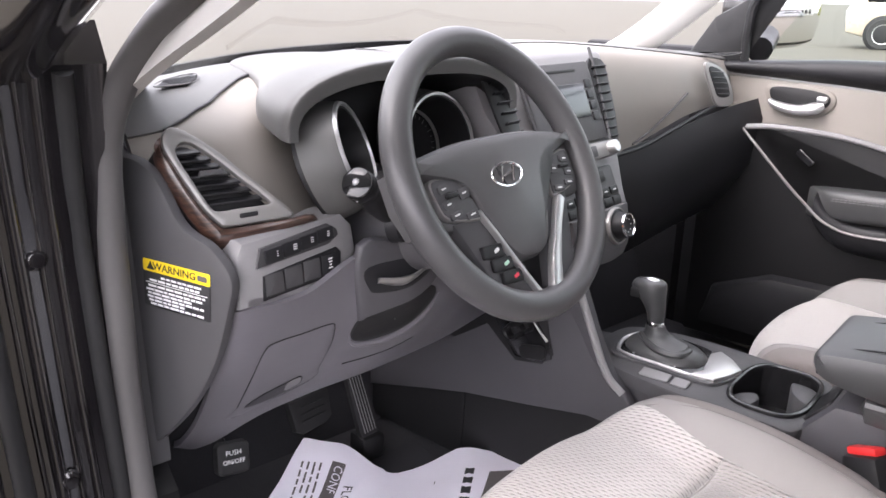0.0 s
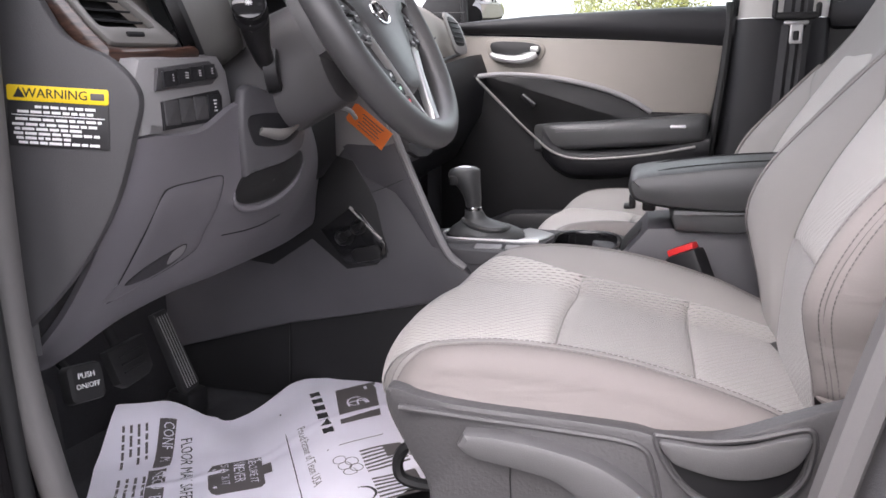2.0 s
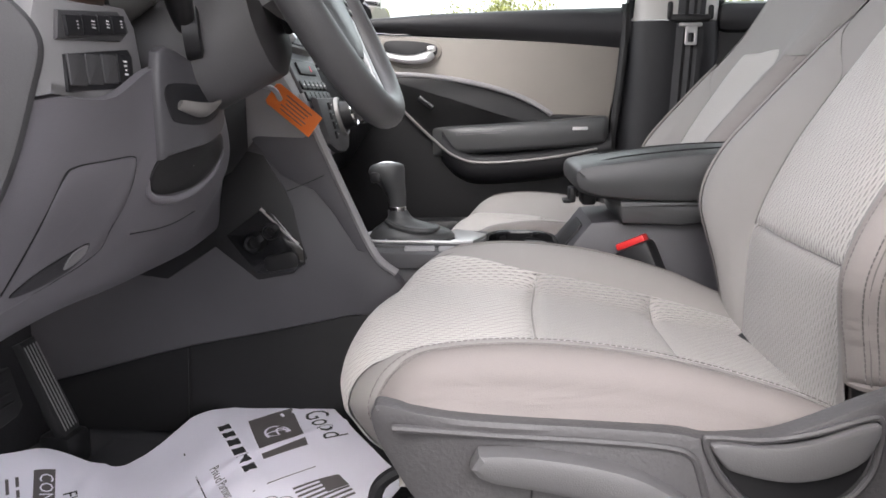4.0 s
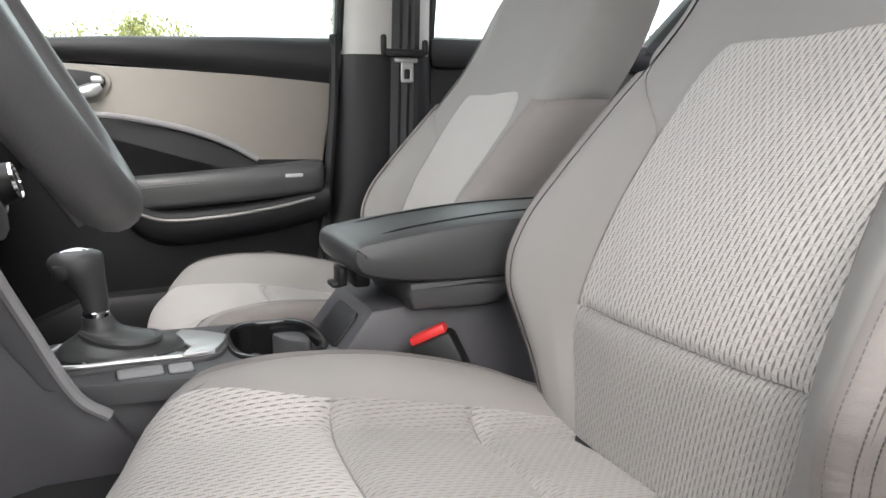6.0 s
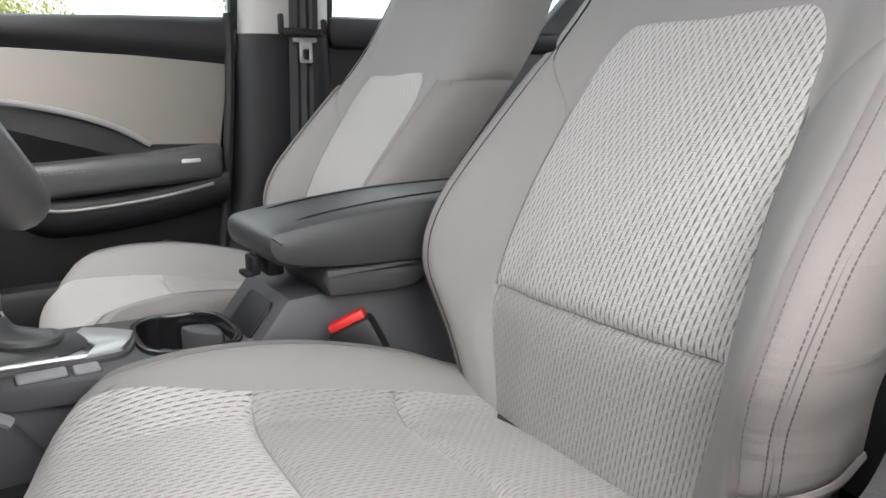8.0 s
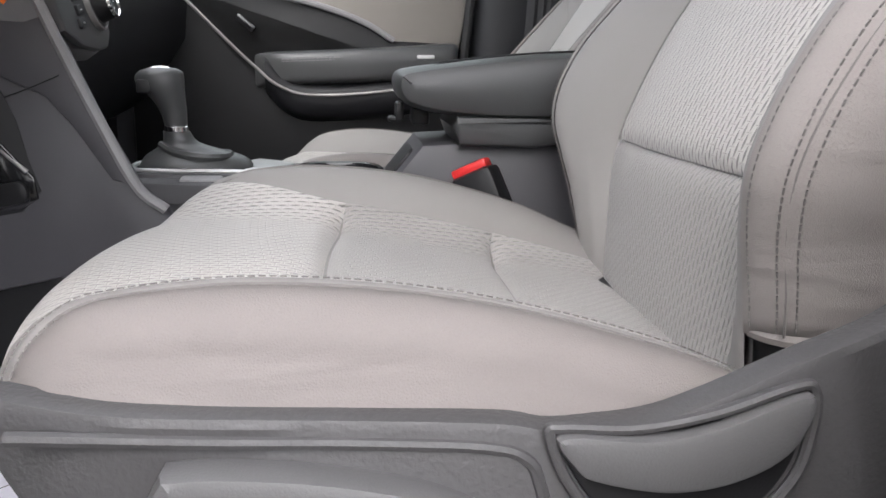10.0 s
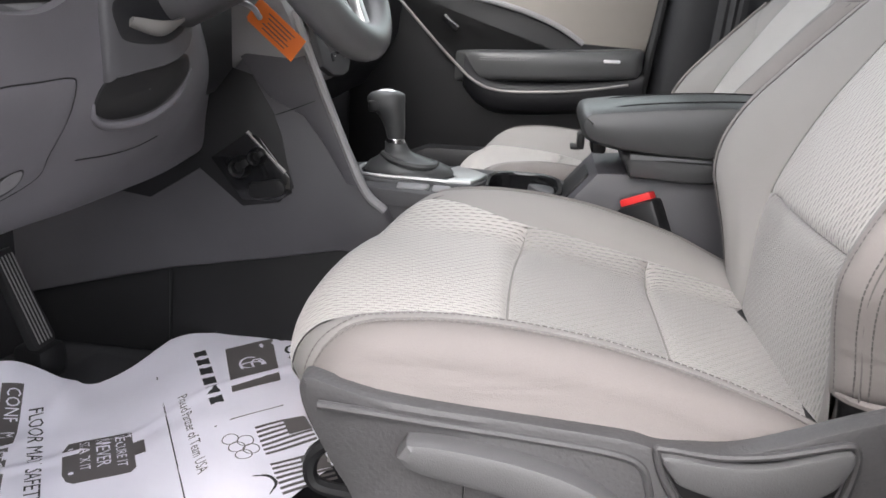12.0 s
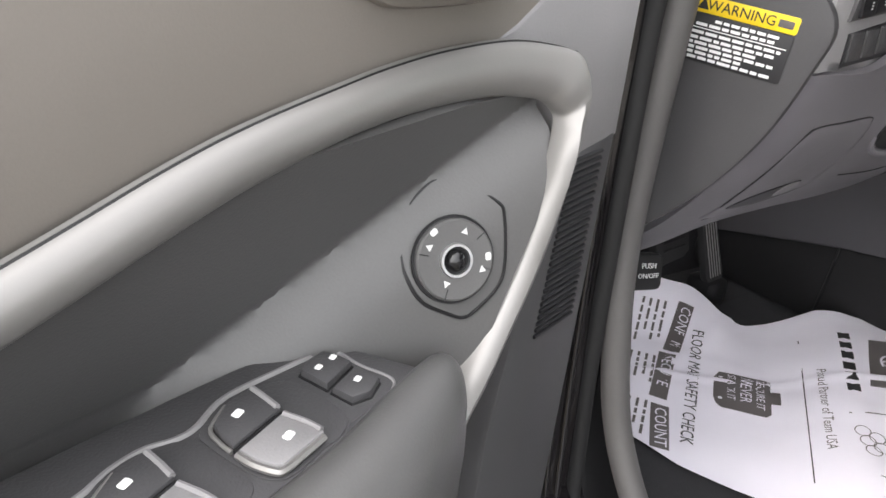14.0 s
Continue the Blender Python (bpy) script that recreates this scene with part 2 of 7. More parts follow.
DARK = mat("charcoal moulded plastic", (0.062, 0.061, 0.064), 0.5, grain=0.3, bump=0.35, spec=0.3)
DASHTOP = mat("dark grey soft dash pad", (0.086, 0.085, 0.083), 0.5, grain=0.3, bump=0.35)
GREY = mat("mid grey moulded plastic", (0.215, 0.209, 0.214), 0.5, grain=0.3, bump=0.3)
KNEE = mat("grey moulded plastic", (0.125, 0.119, 0.131), 0.45, grain=0.3, bump=0.3)
FLANK = mat("dark grey console plastic", (0.060, 0.058, 0.064), 0.48, grain=0.3, bump=0.3)
TAUPE = mat("taupe soft plastic", (0.214, 0.194, 0.174), 0.55, grain=0.3, bump=0.16, wear=0.05)
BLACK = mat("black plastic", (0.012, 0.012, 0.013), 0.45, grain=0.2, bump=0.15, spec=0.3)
GLOSS = mat("gloss black plastic", (0.012, 0.012, 0.013), 0.12, bump=0.0)
SILVER = mat("satin silver plastic", (0.5, 0.5, 0.5), 0.36, metal=0.8, bump=0.05, wear=0.04)
GREYSILVER = mat("dull silver trim", (0.26, 0.252, 0.245), 0.46, metal=0.55, bump=0.05, wear=0.04)
CHROME = mat("chrome", (0.75, 0.75, 0.76), 0.12, metal=1.0, bump=0.0, wear=0.03)
LEATHER = mat("charcoal grained leather", (0.048, 0.049, 0.050), 0.4, grain=0.5, gscale=700, bump=0.28, wear=0.1)
WHEELM = mat("dark grey wheel rim", (0.060, 0.059, 0.061), 0.4, grain=0.4, gscale=700, bump=0.3, wear=0.08)
FABRIC = mat("smooth light taupe seat cloth", (0.235, 0.222, 0.215), 0.75, grain=0.5, gscale=1500, bump=0.4, wear=0.05, wscale=5)
WEAVE = weave_mat("ribbed seat cloth", (0.455, 0.431, 0.411), (0.108, 0.102, 0.096), 0.0125)
WEAVEFINE = weave_mat("fine ribbed seat cloth", (0.308, 0.292, 0.278), (0.165, 0.156, 0.149), 0.011)
BOLSTER = mat("taupe twill seat cloth", (0.225, 0.204, 0.196), 0.8, grain=0.8, gscale=1300, bump=0.55, wear=0.06, wscale=5, fold=0.35)
SEAMDARK = mat("sunk grey seam", (0.14, 0.13, 0.125), 0.85)
THREAD = mat("taupe thread", (0.25, 0.23, 0.22), 0.8)
RUBBER = mat("black rubber", (0.02, 0.02, 0.021), 0.6, grain=0.3, spec=0.3)
SEALM = mat("grey rubber seal", (0.09, 0.086, 0.086), 0.55, grain=0.3)
PAINT = mat("black car paint", (0.009, 0.008, 0.009), 0.14, bump=0.0, coat=1.0)
CARPET = mat("black carpet", (0.018, 0.018, 0.021), 0.95, grain=1.0, gscale=600, bump=1.0, wear=0.4)
RED = mat("red plastic", (0.62, 0.03, 0.03), 0.4)
ORANGE = mat("orange card tag", (0.85, 0.2, 0.035), 0.6)
PAPER = mat("white paper", (0.74, 0.72, 0.8), 0.7, bump=0.1, wear=0.03)
INK = mat("black ink", (0.02, 0.02, 0.022), 0.6, bump=0.0)
INKSOFT = mat("dark grey ink", (0.1, 0.09, 0.09), 0.6, bump=0.0)
YELLOW = mat("yellow label", (0.85, 0.6, 0.02), 0.5, bump=0.0)
WHITE = mat("white print", (0.8, 0.8, 0.8), 0.5, bump=0.0)
MARK = mat("pale switch marking", (0.62, 0.62, 0.62), 0.5, bump=0.0)
REDMARK = mat("red print", (0.7, 0.05, 0.08), 0.5, bump=0.0)
GREENMARK = mat("pale green print", (0.45, 0.7, 0.55), 0.5, bump=0.0)
LIGHTTRIM = mat("light grey pillar trim", (0.46, 0.45, 0.43), 0.7, grain=0.4, bump=0.2, wear=0.04)
BELT = mat("black belt webbing", (0.028, 0.028, 0.03), 0.6, grain=0.6, gscale=700, bump=0.5, spec=0.3)
STEEL = mat("worn grey steel", (0.4, 0.4, 0.4), 0.35, metal=0.9)
SCREEN = mat("dark display glass", (0.05, 0.056, 0.062), 0.12, bump=0.0)
GLASS = glass_mat("window glass", (0.80, 0.88, 0.83))
CLEAR = glass_mat("windscreen glass", (0.97, 0.98, 0.97))
MIRROR = mat("mirror glass", (0.9, 0.9, 0.9), 0.02, metal=1.0, bump=0.0, wear=0.0)


def wood_mat():
    m = mat("dark grained wood trim", (0.07, 0.032, 0.022), 0.3, coat=0.5)
    n, L = m.node_tree.nodes, m.node_tree.links
    tc, mp, w = n.new("ShaderNodeTexCoord"), n.new("ShaderNodeMapping"), n.new("ShaderNodeTexNoise")
    mp.inputs["Scale"].default_value = (12, 45, 140)
    w.inputs["Scale"].default_value, w.inputs["Detail"].default_value, w.inputs["Distortion"].default_value = 2.0, 6, 0.6
    r = n.new("ShaderNodeValToRGB")
    r.color_ramp.elements[0].position, r.color_ramp.elements[0].color = 0.35, (0.018, 0.009, 0.007, 1)
    r.color_ramp.elements[1].position, r.color_ramp.elements[1].color = 0.68, (0.08, 0.04, 0.028, 1)
    L.new(tc.outputs["Object"], mp.inputs[0])
    L.new(mp.outputs[0], w.inputs["Vector"])
    L.new(w.outputs["Fac"], r.inputs[0])
    L.new(r.outputs[0], n["Principled BSDF"].inputs["Base Color"])
    return m


COLUMN = mat("charcoal column plastic", (0.066, 0.064, 0.068), 0.48, grain=0.3, bump=0.3)
SHIELD = mat("grey grained seat plastic", (0.056, 0.054, 0.056), 0.48, grain=0.4, gscale=330, bump=0.9)
LEVER = mat("grey seat lever plastic", (0.085, 0.083, 0.085), 0.45, grain=0.3, bump=0.35)
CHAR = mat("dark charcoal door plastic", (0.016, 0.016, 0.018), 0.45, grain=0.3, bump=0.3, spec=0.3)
INSERT = mat("smooth charcoal insert", (0.088, 0.087, 0.087), 0.42, grain=0.3, bump=0.2)
SIDECLOTH = mat("fine mesh side cloth", (0.175, 0.157, 0.150), 0.85, grain=0.9, gscale=1100, bump=0.6, wear=0.06, wscale=5, fold=0.45)
WOOD = wood_mat()
ASPHALT = mat("dry pale asphalt", (0.062, 0.054, 0.040), 0.9, grain=0.8, gscale=60, bump=0.4, wear=0.18, wscale=0.35)
LEAF = mat("olive leaves", (0.17, 0.17, 0.045), 0.6, wear=0.4, wscale=3)
BARK = mat("brown bark", (0.13, 0.09, 0.06), 0.9, grain=1.0, gscale=40, bump=0.8)
BEIGE = mat("beige car paint", (0.5, 0.43, 0.34), 0.3, metal=0.3, coat=1.0)
GREYPAINT = mat("silver grey car paint", (0.4, 0.41, 0.42), 0.3, metal=0.4, coat=1.0)
RIM = mat("alloy wheel", (0.55, 0.55, 0.55), 0.3, metal=0.8)
TYRE = mat("tyre rubber", (0.02, 0.02, 0.02), 0.75)
WALLM = mat("pale building wall", (0.6, 0.58, 0.55), 0.8)
HEAD = mat("light grey headliner", (0.5, 0.49, 0.47), 0.9, grain=0.5, bump=0.2)

# ---- ground ----
bm = bmesh.new()
bmesh.ops.create_grid(bm, x_segments=40, y_segments=40, size=400)
tagged(part("ground", bm, ASPHALT), "pale tan dry asphalt of a car lot", "ground", kind="structure")

# ---- the car's shell ----
FLOOR = 0.44
tagged(part("floor", box((0, 0.1, FLOOR - 0.03), (1.5, 2.6, 0.06), 0.01), CARPET), "black carpet of the cabin floor", "floor", kind="structure")
tagged(part("wall_firewall", shell(cr([(0, 1.13, 0.43), (0, 1.2, 0.6), (0, 1.3, 0.75), (0, 1.32, 1.05)], 14)[None, :, :] + np.array([(-0.74, 0, 0), (0, 0.0, 0), (0.74, 0, 0)])[:, None, :], 0.02), CARPET), "black carpeted firewall behind the pedals", "wall", kind="structure")
tagged(part("ceiling", shell([[(x, y, 1.6 + 0.06 * (1 - (x / 0.62) ** 2) - 0.03 * abs(y + 0.4) ** 2) for y in np.linspace(-1.2, 0.60, 8)] for x in np.linspace(-0.76, 0.70, 11)], 0.03), HEAD), "light grey cloth headliner", "ceiling", kind="structure")
tagged(part("wall_rear", box((0, -1.22, 0.85), (1.5, 0.04, 0.85), 0.01), DARK), "dark trim closing the cabin's rear", "wall", kind="structure")
for s, nm in ((-1, "wall_kick_left"), (1, "wall_kick_right")):
    tagged(part(nm, box((s * 0.775, 1.2, 0.78), (0.05, 0.46, 0.74), 0.01), CARPET), "dark side of the footwell", "wall", kind="structure")
tagged(part("wall_left", join(box((-0.76, -0.66, 0.75), (0.05, 1.08, 0.75), 0.01), box((-0.68, -0.62, 1.52), (0.06, 1.2, 0.12), 0.02)), DARK), "dark rear door trim behind the driver", "wall", kind="structure")
tagged(part("wall_back_shelf", box((0, -0.62, 0.62), (1.3, 0.5, 0.36), 0.05), DARK), "dark base of the rear bench", "wall", kind="structure")

# glass
def pane(name, pts, label):
    bm = bmesh.new()
    P = [[Vector(a).lerp(Vector(b), i / 6) for i in range(7)] for a, b in pts]
    grid(P, bm=bm)
    ob = part(name, bm, CLEAR if name == "window_1" else GLASS)
    ob.visible_shadow = False
    return tagged(ob, label, "window", kind="structure")


pane("window_1", [((-0.73, 0.98, 1.15), (-0.62, 0.5, 1.55)), ((-0.36, 1.30, 1.12), (-0.3, 0.62, 1.6)), ((0, 1.4, 1.12), (0, 0.66, 1.62)), ((0.36, 1.3, 1.12), (0.3, 0.62, 1.6)), ((0.73, 0.98, 1.15), (0.62, 0.5, 1.55))], "clear curved windscreen glass")
pane("window_2", [((0.775, 0.93, 1.13), (0.70, 0.62, 1.5)), ((0.775, 0.28, 1.14), (0.68, 0.28, 1.55))], "clear side window of the passenger door")
pane("window_3", [((0.775, 0.1, 1.15), (0.68, 0.1, 1.55)), ((0.775, -0.6, 1.16), (0.68, -0.6, 1.55))], "clear side window of the rear door")

FOOT = [(-0.70, 1.00, 1.150), (-0.55, 1.16, 1.150), (-0.36, 1.245, 1.163), (-0.18, 1.30, 1.168), (0, 1.32, 1.170), (0.18, 1.30, 1.168), (0.36, 1.245, 1.163), (0.55, 1.14, 1.150), (0.70, 1.0, 1.145)]
tagged(part("windscreen_border", shell([cr([(x, y + 0.02 * (1 - f), z - 0.05 * (1 - f)) for x, y, z in FOOT], 60) for f in (0, 0.5, 1.0)], 0.004), BLACK), "black border along the foot of the windscreen", "trim", kind="structure")

# pillars
for s in (-1, 1):
    nm = "pillar_trim_left" if s < 0 else "pillar_trim_right"
    P = []
    for y, z, x in ((1.0, 1.10, 0.735), (0.86, 1.18, 0.725), (0.70, 1.30, 0.70), (0.5, 1.44, 0.66), (0.38, 1.53, 0.62), (0.2, 1.57, 0.6)):
        w = 1.0 if s < 0 else 0.5
        P.append([(s * (x + 0.03 * w), y - 0.075 * w, z - 0.03 * w), (s * (x + 0.0), y - 0.07 * w, z - 0.02 * w), (s * (x - 0.045 * w), y - 0.02 * w, z), (s * (x - 0.06 * w), y + 0.04 * w, z + 0.02 * w), (s * (x - 0.04 * w), y + 0.07 * w, z + 0.03 * w)])
    if s < 0:
        P = [[(x + a, y + b, z + c) for a, b, c in ((-0.045, -0.045, -0.03), (-0.04, -0.042, -0.012), (-0.012, -0.015, 0.004), (0.02, 0.02, 0.012), (0.035, 0.045, 0.012))] for x, y, z in ((-0.685, 0.93, 1.095), (-0.685, 0.82, 1.165), (-0.68, 0.72, 1.215), (-0.67, 0.60, 1.262), (-0.65, 0.40, 1.34), (-0.62, 0.1, 1.43))]
    P = [cr(r, 12) for r in P]
    P = np.array([cr([P[i][j] for i in range(6)], 20) for j in range(12)])
    tagged(part(nm, shell(P, 0.012, flip=s > 0), LIGHTTRIM), "light grey trim of the windscreen pillar", "pillar", kind="structure")
    if s > 0:
        bpy.data.objects[nm].matrix_world = CAR @ pose(-0.05, 0.27, 0) @ CAR.inverted() @ swing(0.765, 0.55)

# ---- seats ----


def table(pts, n=200):
    C = cr(pts, n)
    return lambda y: np.interp(y, C[:, 0], C[:, 1])


zc = table([(0.05, 0.640), (0.12, 0.650), (0.255, 0.676), (0.407, 0.708), (0.48, 0.714), (0.56, 0.712), (0.62, 0.708)])
zr = table([(0.04, 0.668), (0.14, 0.686), (0.23, 0.722), (0.33, 0.748), (0.42, 0.757), (0.49, 0.752), (0.56, 0.735), (0.64, 0.715)])


def step(a, b, x):
    t = np.clip((x - a) / (b - a), 0, 1)
    return t * t * (3 - 2 * t)


def cushion_at(p, q):
    """The cushion's skin: p across from edge to edge, q from the back to the front and down."""
    a, sg = abs(p), (1 if p >= 0 else -1)
    off, drop = min(a, 0.78) / 0.78 * 0.222, 0.0
    if a > 0.78:
        s = (a - 0.78) / 0.22 * 0.095
        if s < 0.0314:
            off, drop = 0.222 + 0.02 * math.sin(s / 0.02), 0.02 * (1 - math.cos(s / 0.02))
        else:
            off, drop = 0.242 + 0.010 * math.sin((s - 0.0314) / 0.0636 * 3.1), 0.02 + s - 0.0314
    yf = 0.599 - 0.075 * (off / 0.24) ** 2.5
    if q <= 0.8:
        y = 0.06 + q / 0.8 * (0.599 + (yf - 0.599) * float(step(0.3, 0.8, q)) - 0.04 - 0.06)
    else:
        s = (q - 0.8) / 0.2 * 0.17
        if s < 0.0628:
            y, drop = yf - 0.04 + 0.04 * math.sin(s / 0.04), drop + 0.04 * (1 - math.cos(s / 0.04))
        else:
            y, drop = yf - 0.7 * (s - 0.0628), drop + 0.04 + s - 0.0628
    if drop > 0.06:
        drop = 0.06 + 0.028 * (1 - math.exp(-(drop - 0.06) / 0.028))
    z = zc(y) + (zr(y) - zc(y)) * step(0.125, 0.21, off) + 0.004 * math.cos(off * 9)
    return (sg * off, y, z - drop)


# the backrest, by height: the middle's place ahead, the half width of the insert, the crest of the side bolster ahead and out, and its roll
BACK = np.array([
    (0.60, 0.106, 0.125, 0.106, 0.168, 0.020), (0.66, 0.105, 0.128, 0.112, 0.170, 0.020), (0.70, 0.103, 0.134, 0.119, 0.176, 0.020), (0.744, 0.100, 0.144, 0.128, 0.184, 0.022),
    (0.778, 0.096, 0.150, 0.137, 0.192, 0.023), (0.809, 0.089, 0.150, 0.143, 0.202, 0.024), (0.837, 0.080, 0.147, 0.139, 0.208, 0.024), (0.862, 0.070, 0.145, 0.129, 0.209, 0.026),
    (0.886, 0.059, 0.143, 0.115, 0.208, 0.028), (0.909, 0.047, 0.141, 0.097, 0.206, 0.031), (0.95, 0.022, 0.138, 0.062, 0.203, 0.033), (1.00, -0.010, 0.133, 0.018, 0.198, 0.033),
    (1.05, -0.041, 0.126, -0.028, 0.194, 0.030), (1.10, -0.066, 0.120, -0.068, 0.191, 0.024), (1.16, -0.090, 0.114, -0.104, 0.187, 0.020), (1.22, -0.112, 0.108, -0.134, 0.178, 0.018), (1.30, -0.142, 0.095, -0.170, 0.150, 0.014)])
BACK = cr(BACK + np.array((0, 0.043, 0, 0.043, 0, 0)), 240)
KNOT = (0, 0.25, 0.49, 0.575, 0.66, 0.78, 0.88, 1.0)


def back_at(p, h):
    """The backrest's skin: p across from the middle to its rear edge, h metres up; past 0.66 it rolls over the top."""
    a, sg = abs(p), (1 if p >= 0 else -1)
    roll = max(0.0, min(h - 0.60, 0.07)) / 0.045
    z = 0.635 + min(h, 0.60) + 0.045 * math.sin(roll)
    y0, wi, ys, ws, ro = (float(np.interp(z, BACK[:, 0], BACK[:, k])) for k in (1, 2, 3, 4, 5))
    c = ((0, y0 + 0.004), (wi * 0.53, y0 + 0.003), (wi, y0), (wi * 0.5 + ws * 0.5 - 0.003, y0 * 0.42 + ys * 0.58), (ws, ys), (ws + ro, ys - 0.020), (ws + ro + 0.005, ys - 0.066), (ws + ro - 0.012, ys - 0.128))
    q = np.array(c)
    i = int(min(max(np.searchsorted(KNOT, a) - 1, 0), 6))
    f = (a - KNOT[i]) / (KNOT[i + 1] - KNOT[i])
    m = [(q[min(k + 1, 7)] - q[max(k - 1, 0)]) / (KNOT[min(k + 1, 7)] - KNOT[max(k - 1, 0)]) * (KNOT[i + 1] - KNOT[i]) for k in (i, i + 1)]
    if i == 0:
        m[0] = q[1] - q[0]
        m[0][1] = 0
    x, y = (2 * f ** 3 - 3 * f ** 2 + 1) * q[i] + (f ** 3 - 2 * f ** 2 + f) * m[0] + (3 * f ** 2 - 2 * f ** 3) * q[i + 1] + (f ** 3 - f ** 2) * m[1]
    return (sg * float(x) + 0.012, float(y) - 0.045 * (1 - math.cos(roll)) * (1 if a < 0.8 else 0.4), z)


def patch(fn, ps, qs, nu, nv, puff=0.005, dip=0.004, soft=0.008, flip=False, side=None):
    """One cut piece of cover between seams: it swells from its sunk edges. ps, qs: ranges; ps may be functions of q."""
    Q = np.linspace(qs[0], qs[1], nv)
    lo = ps[0] if callable(ps[0]) else (lambda q: ps[0])
    hi = ps[1] if callable(ps[1]) else (lambda q: ps[1])
    P = np.array([[fn(lo(q) + (hi(q) - lo(q)) * i / (nu - 1), q) for q in Q] for i in range(nu)])
    e = 1e-3
    N = np.array([[np.cross(np.subtract(fn(p + e, q), fn(p - e, q)), np.subtract(fn(p, q + e), fn(p, q - e))) for p, q in ((lo(q) + (hi(q) - lo(q)) * i / (nu - 1), q) for q in Q)] for i in range(nu)])
    N /= np.maximum(np.linalg.norm(N, axis=2, keepdims=True), 1e-12)
    if flip:
        N = -N
    du = np.concatenate([np.zeros((1, nv)), np.cumsum(np.linalg.norm(np.diff(P, axis=0), axis=2), 0)])
    dv = np.concatenate([np.zeros((nu, 1)), np.cumsum(np.linalg.norm(np.diff(P, axis=1), axis=2), 1)], 1)
    e = np.minimum(np.minimum(du, du[-1:] - du), np.minimum(dv, dv[:, -1:] - dv))
    eu, ev = np.minimum(du, du[-1:] - du), np.minimum(dv, dv[:, -1:] - dv)
    side = dip if side is None else side
    P = P + N * (puff - (puff + dip) * np.exp(-ev / soft) * (1 - np.exp(-eu / 0.006)) - side * np.exp(-eu / soft))[:, :, None]
    uv = np.stack([du - du[-1:] / 2, dv], 2)
    return grid(P, uv)


def seam(fn, run, mat_, parent, off=0.0, r=0.0012, name="stitching"):
    """A row of stitches along a run of (p, q)."""
    pts = []
    for p, q in run:
        a = np.array(fn(p, q))
        b, c = np.array(fn(p + 0.01, q)), np.array(fn(p, q + 0.01))
        n = np.cross(b - a, c - a)
        pts.append(a + off * n / np.linalg.norm(n))
    pts = cr(pts, len(pts) * 5)
    L = np.concatenate([[0], np.cumsum(np.linalg.norm(np.diff(pts, axis=0), axis=1))])
    bms = []
    out = bmesh.new()
    d = 0.0
    while d < L[-1] - 0.006:
        A = [np.array([np.interp(d + k, L, pts[:, i]) for i in range(3)]) for k in (0, 0.0034)]
        t = Vector(A[1] - A[0]).normalized()
        s1 = t.orthogonal().normalized() * r
        s2 = t.cross(s1)
        ends = [[out.verts.new(Vector(c) + a * s1 + b * s2) for a, b in ((1, 0), (0, 1), (-1, 0), (0, -1))] for c in A]
        for j in range(4):
            out.faces.new([ends[0][j], ends[0][(j + 1) % 4], ends[1][(j + 1) % 4], ends[1][j]])
        out.faces.new(ends[0][::-1])
        out.faces.new(ends[1])
        d += 0.0050
    return part(name, out, mat_, parent, "pale double stitching")


